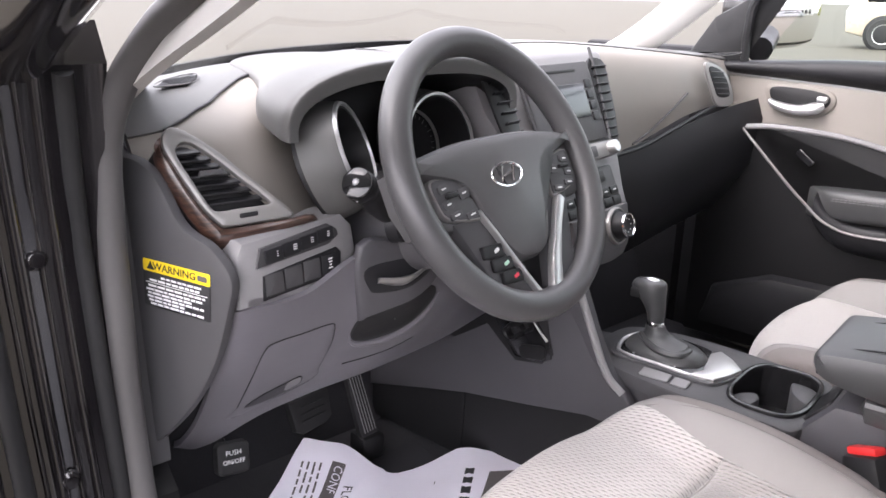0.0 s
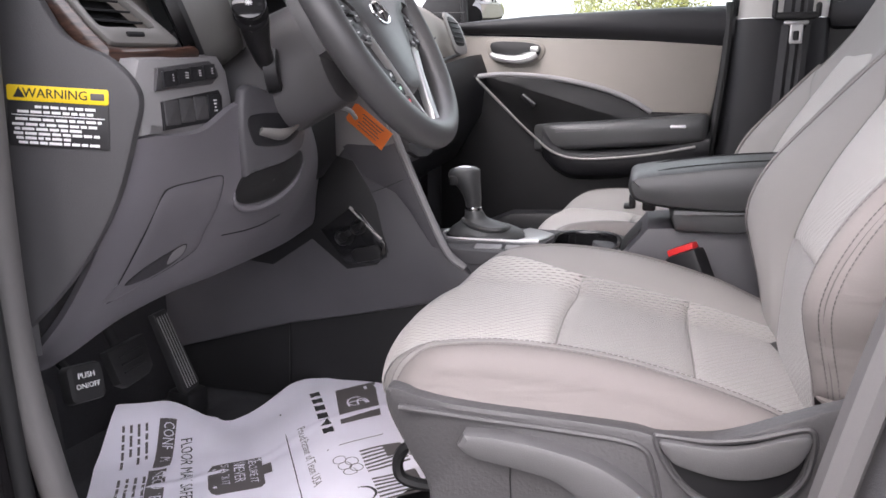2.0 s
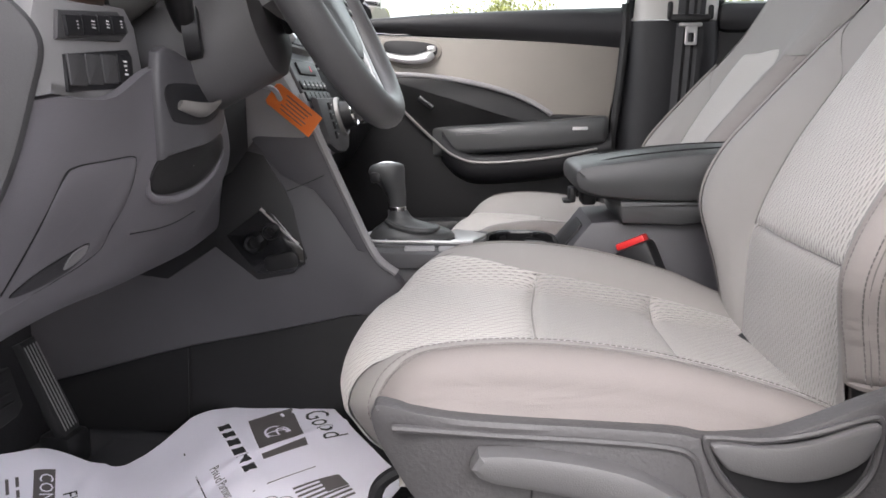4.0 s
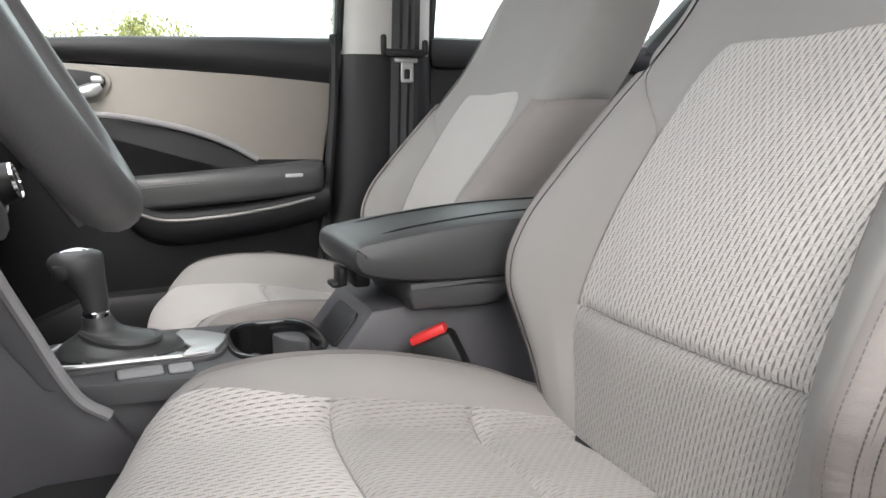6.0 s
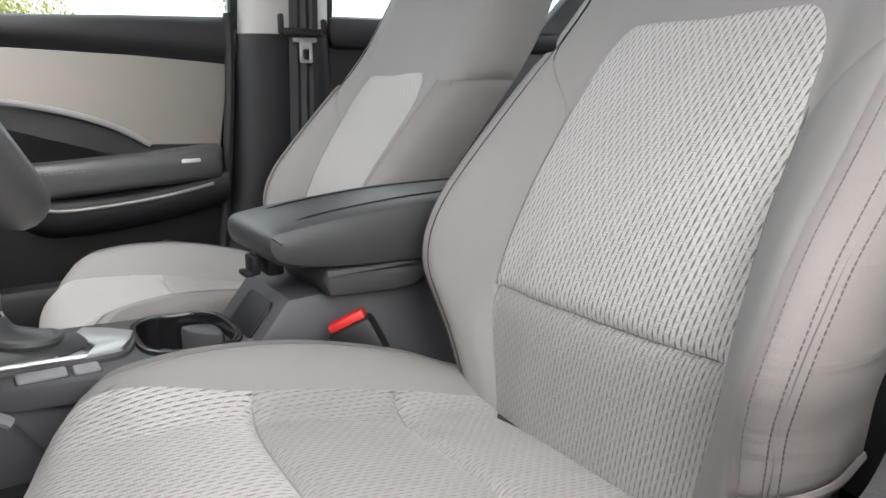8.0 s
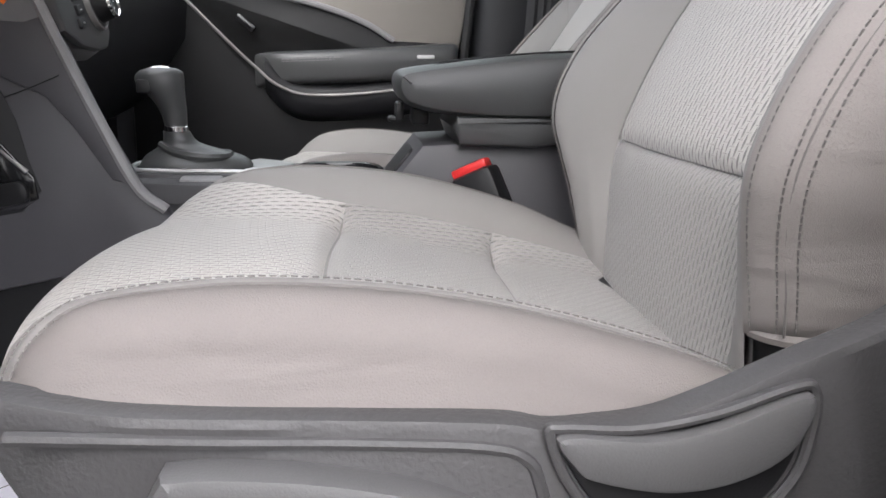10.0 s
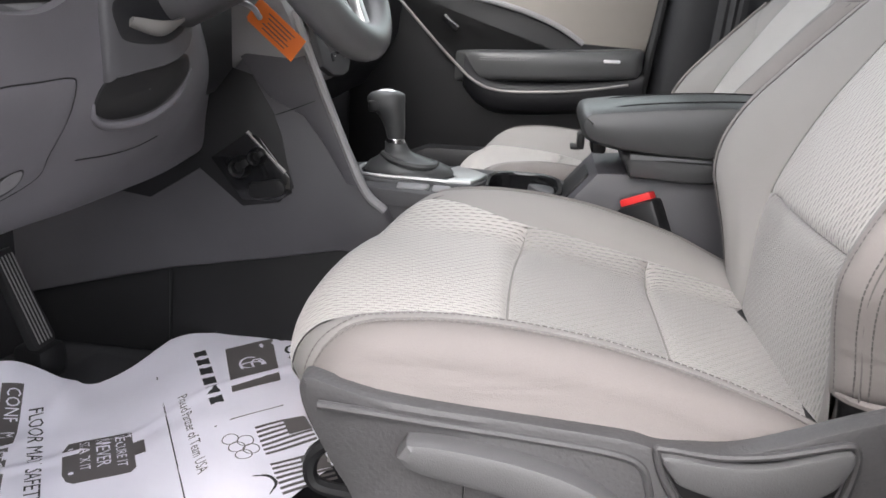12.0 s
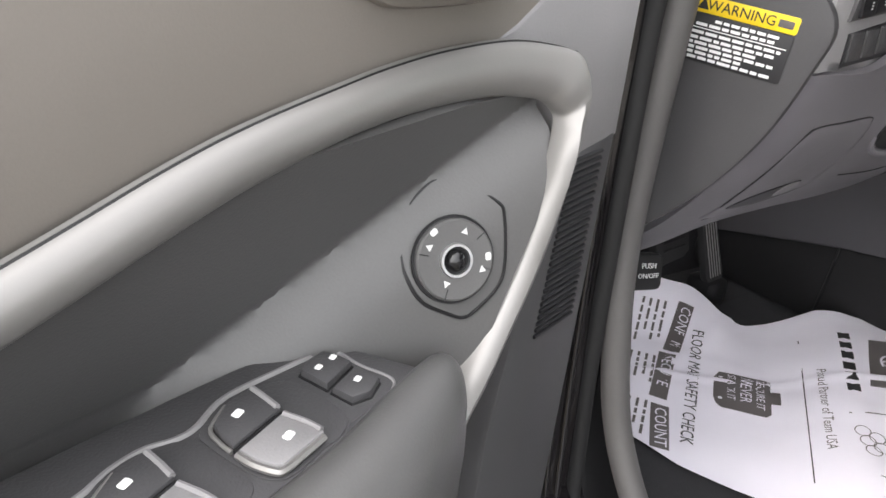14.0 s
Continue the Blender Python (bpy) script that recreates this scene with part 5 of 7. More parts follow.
KO = [(0.0039, 0.0326), (0.0118, 0.0298), (0.0214, 0.0239), (0.0236, 0.0178), (0.0237, -0.0044), (0.02, -0.0142), (0.0101, -0.0223), (0.0037, -0.0247), (-0.0036, -0.0218), (-0.0154, -0.015), (-0.0211, -0.0059), (-0.022, 0.0027), (-0.0171, 0.0163), (-0.0066, 0.0279)]
outline = [OD.inverted() @ (KM @ Vector((x, y, 0))) for x, y in KO]
kp = part("mirror_switch_plate", tube([opt(p.x, p.y, hollow(p.x, p.y) + 0.0050) for p in outline], 0.0008, 90, 6, closed=True), BLACK, dd, "fine joint round the mirror switch")
KM = KM @ pose(0.001, 0.0005, 0.0044)
part("switch_well", lathe([(0.0, 0.0004), (0.0186, 0.0004), (0.0189, 0.0)], 40, KM), BLACK, kp)
dial = part("mirror_switch", lathe([(0.0, 0.002), (0.0068, 0.002), (0.0072, 0.003), (0.0165, 0.0032), (0.0174, 0.0024), (0.0177, 0.0)], 44, KM), INSERT, kp)
part("switch_ring", lathe([(0.0060, 0.002), (0.0060, 0.0046), (0.0071, 0.0046), (0.0076, 0.002)], 32, KM), SILVER, dial)
part("switch_cup", lathe([(0.0, 0.0022), (0.0060, 0.0024), (0.0061, 0.001)], 28, KM), BLACK, dial)
part("switch_nub", lathe([(0.0, 0.0065), (0.003, 0.0058), (0.0046, 0.004), (0.0047, 0.0)], 20, KM), GLOSS, dial)
for a, (x, y) in enumerate(((-0.0092, 0.0127), (0.0047, 0.0118), (-0.0117, 0.0068), (0.0148, 0.0001), (0.012, -0.0053), (-0.0049, -0.0096))):
    out = rrect(0.0034, 0.0026, 0.0008, 2) if a in (0, 3) else [(-0.0016, -0.0011), (0.0016, -0.0011), (0, 0.0016)]
    part("arrow_mark", plate(out, 0.0003, 0.0001, KM @ pose(x, y, 0.0031, 0, 0, math.degrees(math.atan2(-x, y)))), MARK, dial)
for a in (38, 165, 250, 340):
    b = math.radians(a)
    part("dial_joint", tube([tuple(KM @ Vector((r * math.cos(b), r * math.sin(b), 0.0031))) for r in (0.0125, 0.0168)], 0.00025, 4, 5), BLACK, dial)
# door handle above the trim
hz = part("handle_bezel", od([(0.052, 1.065), (0.042, 1.046), (0.028, 1.034), (0.01, 1.029), (-0.04, 1.029), (-0.054, 1.042), (-0.056, 1.07), (-0.03, 1.085), (0.03, 1.082)], -0.036, 0.007, 0.003, 60, hole=[(0.042, 1.062), (0.034, 1.048), (0.024, 1.040), (0.008, 1.036), (-0.036, 1.036), (-0.045, 1.045), (-0.047, 1.066), (-0.028, 1.076), (0.026, 1.074)]), TAUPE, dd, "taupe handle surround")
part("inner_handle", tube([opt(0.036, 1.055, -0.022), opt(0.02, 1.046, -0.02), opt(-0.02, 1.044, -0.018), opt(-0.042, 1.056, -0.02)], [0.005, 0.009, 0.010, 0.007], 30, 10), SILVER, hz, "satin silver door handle")
hz.matrix_world = Matrix.Translation(OD.to_3x3() @ Vector((0.022, 0.005, 0.023)))
# armrest: padded roll and the switch panel
P = []
for s, d, z, f in ((0.024, 0.017, 0.889, 0.25), (0.029, 0.018, 0.8965, 0.32), (0.039, 0.0205, 0.8995, 0.45), (0.06, 0.0245, 0.9, 0.62), (0.1, 0.033, 0.9, 0.8), (0.2, 0.042, 0.899, 1), (0.4, 0.045, 0.895, 1), (0.52, 0.03, 0.885, 1)):
    P.append(cr([opt(s, z - 0.012, d - 0.004), opt(s, z - 0.002, d), opt(s, z, d + 0.008 * f), opt(s, z - 0.005, d + 0.02 * f), opt(s, z - 0.018, d + 0.029 * f), opt(s, z - 0.045, d + 0.031 * f), opt(s, z - 0.09, d + 0.01 * f), opt(s, z - 0.11, -0.02)], 32))
PG = np.array([cr([P[i][j] for i in range(8)], 50) for j in range(32)])
arm = part("door_armrest", shell(PG, 0.006), INSERT, dd, "padded charcoal armrest")
for j in (15, 16):
    for i in range(3, 40):
        a, b = Vector(PG[j][i]), Vector(PG[j][i + 1])
        for f in (0.05, 0.38, 0.71):
            part("stitch", tube([tuple(a.lerp(b, f)), tuple(a.lerp(b, f + 0.24))], 0.0006, 2, 4), THREAD, arm)
pan = part("switch_panel", plate([(0.0383, 0.0205), (0.044, 0.006), (0.0511, -0.0123), (0.056, -0.021), (0.0623, -0.0256), (0.0715, -0.0288), (0.095, -0.031), (0.12, -0.032), (0.3, -0.034), (0.3, 0.045), (0.2, 0.041), (0.118, 0.0353), (0.0921, 0.0315), (0.0564, 0.0239)], 0.012, 0.002, HD @ Matrix.Translation((0, 0, -0.010))), DARK, dd, "charcoal switch panel")
def hd(pts, z):
    return [tuple(HD @ Vector((s, d, z))) for s, d in pts]


part("panel_rim", tube(hd([(0.24, -0.014), (0.2, -0.016), (0.175, -0.009), (0.1642, -0.0095), (0.1526, -0.0133), (0.1408, -0.0143), (0.131, -0.0115), (0.1225, -0.012), (0.106, -0.0185), (0.081, -0.018), (0.0615, -0.016), (0.0574, -0.0113), (0.0565, 0.0003), (0.0535, 0.0149), (0.060, 0.0205)], 0.0018), [0.0014] * 11 + [0.0011, 0.0008, 0.0008, 0.0005], 110, 6), GREY, pan)
part("panel_rim", tube(hd([(0.060, 0.0205), (0.0745, 0.0225), (0.0841, 0.0235), (0.0887, 0.0275), (0.0989, 0.0292), (0.1182, 0.0302), (0.2, 0.037)], 0.0018), 0.0007, 60, 6), DARK, pan)
for k, (out, marks) in enumerate((([(0.0782, -0.0096), (0.0726, -0.013), (0.0638, -0.0136), (0.0606, -0.006), (0.0603, -0.0008), (0.0765, 0.0036)], ((0.0724, -0.0061), (0.0642, -0.0072))), ([(0.0764, 0.0062), (0.0606, 0.0028), (0.0595, 0.0138), (0.0675, 0.0175), (0.0752, 0.0156)], ((0.0665, 0.0092),)))):
    part("button_gap", plate([(0.068 + (s - 0.068) * 1.09, (-0.005, 0.0105)[k] + (d - (-0.005, 0.0105)[k]) * 1.1) for s, d in out], 0.0008, 0.0002, HD @ pose(0, 0, 0.0018)), BLACK, pan)
    bt = part("lock_button", plate(out, 0.0045, 0.0014, HD @ pose(0, 0, 0.0012)), DARK, pan, "charcoal lock button")
    for m in marks:
        part("button_mark", plate(rrect(0.0034, 0.0026, 0.0007, 2), 0.0003, 0.0001, HD @ pose(*m, 0.0056, 0, 0, 20)), WHITE, bt)
for q, e in ((0.0, 0.0), (0.0435, 0.0035)):
    well = part("switch_well", plate([(s + q, d + e) for s, d in ((0.1226, -0.0091), (0.1055, -0.0172), (0.0849, -0.0122), (0.0813, 0.0005), (0.0809, 0.0187), (0.0892, 0.0252), (0.0976, 0.0262), (0.1125, 0.0287), (0.1185, 0.0263), (0.1225, 0.0189), (0.1249, -0.0014))], 0.0012, 0.0004, HD @ Matrix.Translation((0, 0, 0.0014)), 44), DARK, pan)
    for k, (out, front, back, m) in enumerate((
            ([(0.0989, -0.0126), (0.1103, -0.0115), (0.1199, -0.0054), (0.1215, 0.002), (0.1215, 0.0084), (0.0988, 0.0036)], [(0.1105, -0.0117), (0.1180, -0.0075), (0.1218, -0.004), (0.1228, 0.002), (0.1226, 0.0088)], [(0.0992, -0.0118), (0.099, -0.004), (0.0992, 0.0030)], (0.111, -0.0038)),
            ([(0.1, 0.0060), (0.121, 0.0106), (0.120, 0.018), (0.1172, 0.0245), (0.115, 0.0262), (0.0955, 0.0232), (0.0962, 0.018)], [(0.1222, 0.0110), (0.1212, 0.018), (0.1184, 0.0250), (0.1155, 0.0270), (0.105, 0.0256), (0.096, 0.0241)], [(0.0998, 0.0068), (0.0968, 0.016), (0.0958, 0.0222)], (0.1055, 0.0168)))):
        T = HD @ Matrix.Translation((q, e, 0))
        ws = part("window_switch", plate(out, 0.0052, 0.0012, T @ Matrix.Translation((0, 0, 0.0016))), (DARK, GREY)[k], well, "window lifter switch")
        part("switch_edge", tube([tuple(T @ Vector((s, d, 0.0048))) for s, d in front], (0.0009, 0.0014)[k], 24, 6), GREYSILVER, ws)
        part("switch_lip", tube([tuple(T @ Vector((s, d, 0.0066))) for s, d in back], 0.0013, 14, 6), GREY, ws)
        part("button_mark", plate(rrect(0.0045, 0.0032, 0.0008, 2), 0.0003, 0.0001, T @ pose(*m, 0.0067, 0, 0, 20)), WHITE, ws)
    part("switch_gap", tube([tuple(HD @ Vector((q + s, e + d, 0.0052))) for s, d in ((0.099, 0.0048), (0.1222, 0.0098))], 0.0009, 6, 6), BLACK, well)
part("lower_pocket", od([(-0.09, 0.45), (-0.08, 0.70), (0.05, 0.72), (0.75, 0.70), (0.75, 0.45)], -0.03, 0.07, 0.02), DARK, dd, "charcoal door pocket")

# ---- dashboard ----
dash = thing("dashboard", "charcoal and taupe dashboard with wood trim", "dashboard")
ST = [
    (-0.705, [(0.99, 1.125), (0.93, 1.145), (0.87, 1.143), (0.82, 1.118), (0.80, 1.09), (0.79, 1.04)]),
    (-0.62, [(1.12, 1.13), (0.98, 1.155), (0.89, 1.153), (0.81, 1.122), (0.780, 1.078), (0.760, 1.025)]),
    (-0.57, [(1.16, 1.13), (1.01, 1.158), (0.91, 1.156), (0.82, 1.123), (0.778, 1.074), (0.748, 1.02)]),
    (-0.50, [(1.22, 1.13), (1.05, 1.162), (0.94, 1.162), (0.855, 1.138), (0.818, 1.075), (0.785, 1.015)]),
    (-0.36, [(1.33, 1.13), (1.1, 1.165), (0.97, 1.168), (0.935, 1.15), (0.93, 1.07), (0.90, 0.98)]),
    (-0.2, [(1.39, 1.13), (1.12, 1.172), (0.98, 1.178), (0.935, 1.155), (0.92, 1.07), (0.88, 0.98)]),
    (0.0, [(1.41, 1.13), (1.12, 1.178), (0.96, 1.187), (0.89, 1.175), (0.85, 1.09), (0.81, 0.98)]),
    (0.2, [(1.39, 1.13), (1.12, 1.172), (0.97, 1.178), (0.90, 1.16), (0.875, 1.08), (0.872, 0.985)]),
    (0.42, [(1.28, 1.13), (1.05, 1.16), (0.96, 1.160), (0.905, 1.14), (0.885, 1.08), (0.885, 1.035)]),
    (0.60, [(1.12, 1.13), (1.02, 1.145), (0.97, 1.145), (0.935, 1.12), (0.92, 1.075), (0.915, 1.045)]),
    (0.73, [(1.0, 1.125), (0.99, 1.13), (0.98, 1.13), (0.97, 1.11), (0.96, 1.075), (0.955, 1.05)]),
]
G = np.array([cr([(x, y, z) for y, z in r], 41) for x, r in ST])
G = np.array([cr(G[:, j], 73) for j in range(41)]).transpose(1, 0, 2)
SEAM = np.interp(np.arange(73), (0, 3.4, 6.2, 13.2, 20, 23.3, 28.8, 45, 73), (25, 24, 21.5, 19, 17, 16.5, 18, 18, 18))


def run(col, a, b, n):
    t = np.linspace(a, b, n)
    return np.stack([np.interp(t, np.arange(41), col[:, k]) for k in range(3)], 1)


part("dash_top", shell(np.array([run(G[i], 0, SEAM[i], 22) for i in range(73)]), 0.012, flip=True), DASHTOP, dash, "dark grey soft top pad")
part("dash_face", shell(np.array([run(G[i], SEAM[i] - 0.2, 40, 24) for i in range(73)]) - np.array((0, -0.002, 0.002)), 0.012, flip=True), TAUPE, dash, "taupe face of the dash")
part("dash_seam", tube([run(G[i], SEAM[i], SEAM[i] + 1, 2)[0] for i in range(3, 25, 2)], 0.0018, 60, 6), DARK, dash)
part("pad_crease", tube([(0.42, 0.885, 1.08), (0.36, 0.8795, 1.05), (0.29, 0.8745, 1.018), (0.24, 0.8745, 0.998)], 0.002, 40, 6), DARK, dash)
part("demister_slot", tube([(-0.40, 1.19, 1.152), (0, 1.27, 1.156), (0.40, 1.19, 1.152)], 0.006, 40, 6), BLACK, dash)
for sg in (-1, 1):
    dm = fr((sg * 0.608, 0.910 + (0.02 if sg > 0 else 0), 1.1588 if sg < 0 else 1.147), (0.84, -0.54 * sg, 0.05), (0.54 * sg, 0.84, 0.06))
    dv = part("demister_vent", plate([(-0.046, -0.002), (-0.01, 0.014), (0.046, 0.013), (0.024, -0.008), (-0.010, -0.017)], 0.0012, 0.0004, dm @ pose(0, 0, -0.001), 0), CARPET, dash)
    part("vent_rim", tube([dm @ Vector((x, y, 0.0002)) for x, y in ((-0.048, -0.002), (-0.01, 0.0155), (0.049, 0.0145), (0.025, -0.0095), (-0.010, -0.0185))], 0.0008, 50, 6, closed=True), DASHTOP, dv)
    for i in range(6):
        w = (0.030, 0.050, 0.062, 0.056, 0.038, 0.018)[i]
        part("slat", box((0.008 - 0.005 * abs(i - 2), 0.0105 - 0.0046 * i, 0.0004), (w, 0.0014, 0.0016), 0.0005), CHAR, dv).data.transform(dm)
# instrument hood
HX = -0.375


def arch(w, h, z0, y, n=25):
    return [(HX + w * math.copysign(abs(math.cos(a)) ** 0.75, math.cos(a)), y, z0 + h * math.copysign(abs(math.sin(a)) ** 0.8, math.sin(a))) for a in np.linspace(1.02 * math.pi, -0.02 * math.pi, n)]


H = [arch(0.09, 0.013, 1.165, 1.02), arch(0.130, 0.031, 1.152, 0.905), arch(0.187, 0.054, 1.133, 0.83), arch(0.2045, 0.067, 1.120, 0.772), arch(0.205, 0.070, 1.117, 0.756), arch(0.203, 0.067, 1.116, 0.7515), arch(0.190, 0.053, 1.113, 0.7535)]
Hs = np.array([cr([H[i][j] for i in range(7)], 36) for j in range(25)])
hood = part("instrument_hood", grid(Hs), DASHTOP, dash, "dark grey instrument hood")
Hi = [arch(0.190, 0.053, 1.113, 0.7535), arch(0.172, 0.050, 1.112, 0.79), arch(0.16, 0.045, 1.105, 0.86), arch(0.15, 0.04, 1.095, 0.95)]
lining = part("hood_lining", grid([cr([Hi[i][j] for i in range(4)], 14) for j in range(25)]), BLACK, dash, "black lining under the hood")
lining.matrix_world = swing(HX, 0.79)
clus = part("instrument_panel", plate(ell(0.39, 0.17, 40), 0.01, 0.003, fr((HX, 0.868, 1.075), (1, 0, 0), (0, 0.25, 1))), BLACK, dash, "dark instrument panel")
for k, r in ((0, 0.057), (1, 0.064)):
    m = fr((-0.478, 0.758, 1.086), (0.80, 0.55, 0.0), (-0.14, 0.33, 0.93)) if k == 0 else fr((HX + 0.085, 0.79, 1.070), (1, 0, 0), (0, 0.25, 1))
    part("gauge_pod", lathe([(r + 0.012, -0.05), (r + 0.008, -0.02), (r + 0.002, -0.002), (r, 0), (r - 0.004, -0.001), (r - 0.008, -0.02), (r - 0.012, -0.06)], 40, m), BLACK, clus, "black gauge surround")
    part("gauge_hood", lathe([(r + 0.013, -0.045), (r + 0.011, -0.025), (r + 0.006, -0.008), (r + 0.002, 0.001)], 40, m), DASHTOP, clus, "grey gauge hood")
    part("gauge_bezel", lathe([(r + 0.004, -0.001), (r + 0.002, 0.0025), (r - 0.001, 0.0025), (r - 0.002, -0.001)], 40, m), SILVER, clus, "silver gauge rim")
    part("gauge_rim", lathe([(r - 0.012, -0.055), (r - 0.012, -0.052), (r - 0.015, -0.051), (r - 0.016, -0.055)], 40, m), SILVER, clus)
    part("gauge_face", lathe([(0, -0.058), (r - 0.012, -0.058)], 40, m), BLACK, clus)
    for i in range(25):
        a = radians(225 - 270 * i / 24)
        part("tick", box((0, 0, 0), (0.0009, 0.004 if i % 2 else 0.007, 0.0006), 0), GREY, clus).data.transform(m @ pose((r - 0.021) * math.cos(a), (r - 0.021) * math.sin(a), -0.0572) @ pose(0, 0, 0, 0, 0, math.degrees(a) - 90))
clus.matrix_world = swing(HX, 0.79)
hood.matrix_world = swing(HX, 0.79)
# the driver's outer vent and wood trim
vm = fr((-0.673, 0.766, 1.098), (0.822, -0.325, -0.468), (0.56, 0.309, 0.769))
BEZ = [(-0.0205, 0.024), (-0.002, 0.029), (0.035, 0.023), (0.065, 0.014), (0.10, 0.004), (0.1285, -0.0045), (0.1285, -0.012), (0.119, -0.0185), (0.094, -0.034), (0.069, -0.049), (0.0595, -0.0485), (0.040, -0.040), (0.0198, -0.0265), (-0.0179, 0.003)]
OPN = [(-0.004, 0.0125), (0.003, 0.0175), (0.0116, 0.0178), (0.030, 0.0145), (0.0483, 0.0095), (0.075, 0.002), (0.1005, -0.005), (0.0995, -0.0095), (0.0916, -0.0147), (0.073, -0.026), (0.0554, -0.0371), (0.0455, -0.0349), (0.0173, -0.0145), (-0.003, 0.002)]
vent = part("side_vent", plate(BEZ, 0.008, 0.004, vm @ Matrix.Translation((0, 0, -0.003)), 65, hole=OPN), GREYSILVER, dash, "dull silver vent surround")
part("vent_back", plate(OPN, 0.001, 0.0003, vm @ Matrix.Translation((0, 0, -0.0125)), 40), BLACK, vent)
SA = radians(31)
for q in (0.0065, -0.0015, -0.010, -0.019, -0.0285, -0.0385, -0.0490):
    n0 = np.array((-math.sin(SA), math.cos(SA))) * q
    cross = []
    for (ax, ay), (bx, by) in zip(OPN, OPN[1:] + OPN[:1]):
        da, db = (-math.sin(SA) * x + math.cos(SA) * y - q for x, y in ((ax, ay), (bx, by)))
        if da * db < 0:
            f = da / (da - db)
            cross.append(math.cos(SA) * (ax + (bx - ax) * f) + math.sin(SA) * (ay + (by - ay) * f))
    if len(cross) < 2:
        continue
    a, b = min(cross) - 0.002, max(cross) + 0.002
    part("vent_slat", box((0, 0, 0), (b - a, 0.0022, 0.014), 0.0008, pose(0, 0, 0, 32)), CHAR, vent).data.transform(vm @ pose(n0[0] + math.cos(SA) * (a + b) / 2, n0[1] + math.sin(SA) * (a + b) / 2, -0.007, 0, 0, 31))
part("vent_tab", box((0.036, -0.0015, 0.001), (0.026, 0.006, 0.010), 0.0015, pose(0, 0, 0, 0, 0, 31)), DARK, vent).data.transform(vm)
part("vent_wheel", box((0.0855, -0.0285, 0.005), (0.02, 0.005, 0.004), 0.0015, pose(0, 0, 0, 0, 0, 33)), BLACK, vent).data.transform(vm)
WI = cr([(-0.017, 0.012), (-0.0185, 0.002), (0.0, -0.0105), (0.0198, -0.0265), (0.040, -0.040), (0.0595, -0.0485), (0.069, -0.049), (0.094, -0.034), (0.119, -0.0185), (0.130, -0.0115), (0.142, -0.002)], 60)
WO = cr([(-0.020, 0.012), (-0.0225, -0.004), (-0.012, -0.019), (0.010, -0.037), (0.040, -0.057), (0.062, -0.070), (0.072, -0.0735), (0.096, -0.057), (0.128, -0.031), (0.146, -0.014), (0.162, 0.001)], 60)
part("wood_trim", shell([[vm @ Vector((a[0] + (b[0] - a[0]) * f, a[1] + (b[1] - a[1]) * f, z)) for a, b in zip(WI, WO)] for f, z in ((0, -0.004), (0.1, 0.001), (0.35, 0.003), (0.7, 0.0), (0.95, -0.007), (1.0, -0.012))], 0.006), WOOD, dash, "dark wood-grain trim strip")
part("vent_base", shell([[vm @ Vector((a * (1 + 0.05 * f), b - 0.012 * f, -0.011 - 0.03 * f)) for a, b in WO] for f in (0, 0.2, 0.6, 1.0)], 0.004), CHAR, dash)
part("vent_underside", plate([(-0.03, 0.02), (-0.035, -0.03), (0.0, -0.065), (0.068, -0.085), (0.14, -0.04), (0.166, -0.008), (0.12, 0.005), (0.04, 0.02)], 0.02, 0.006, vm @ Matrix.Translation((0, 0, -0.085))), BLACK, dash)
# end cap with the label
EX = Vector((0.447, -0.894, 0))
EM = fr((-0.716, 0.793, 0), EX, (0, 0, 1))


def ec(y):
    return (0.793 - y) / 0.894


cap = part("end_cap", plate([(ec(y), z) for y, z in ((0.86, 0.74), (0.84, 1.08), (0.80, 1.10), (0.765, 1.085), (0.738, 1.035), (0.705, 1.015), (0.685, 0.985), (0.692, 0.947), (0.712, 0.885), (0.745, 0.826), (0.79, 0.772), (0.825, 0.745))], 0.012, 0.005, EM @ Matrix.Translation((0, 0, -0.012)), 70), DARK, dash, "charcoal end cap of the dash")
lab = thing("warning_label", "yellow and black warning label on the dash end", "label")
LMx = EM @ Matrix.Translation((0.050, 0.965, 0.0005)) @ pose(0, 0, 0, 0, 0, -4)
part("label_head", plate(rrect(0.087, 0.0135, 0.002, cy=0.0195), 0.0006, 0.0002, LMx), YELLOW, lab, "yellow warning band")
part("label_body", plate(rrect(0.087, 0.039, 0.002, cy=-0.0075), 0.0006, 0.0002, LMx), INK, lab, "black label with white print")
words("WARNING", 0.0115, LMx @ pose(-0.002, 0.0195, 0.0009), INK, lab)
part("label_sign", plate([(-0.005, -0.004), (0.005, -0.004), (0, 0.005)], 0.0004, 0.0001, LMx @ pose(-0.033, 0.0195, 0.0007)), INK, lab)
part("label_mark", plate(rrect(0.012, 0.006, 0.001), 0.0004, 0.0001, LMx @ pose(0.034, 0.0195, 0.0007)), INKSOFT, lab)
rng = random.Random(4)
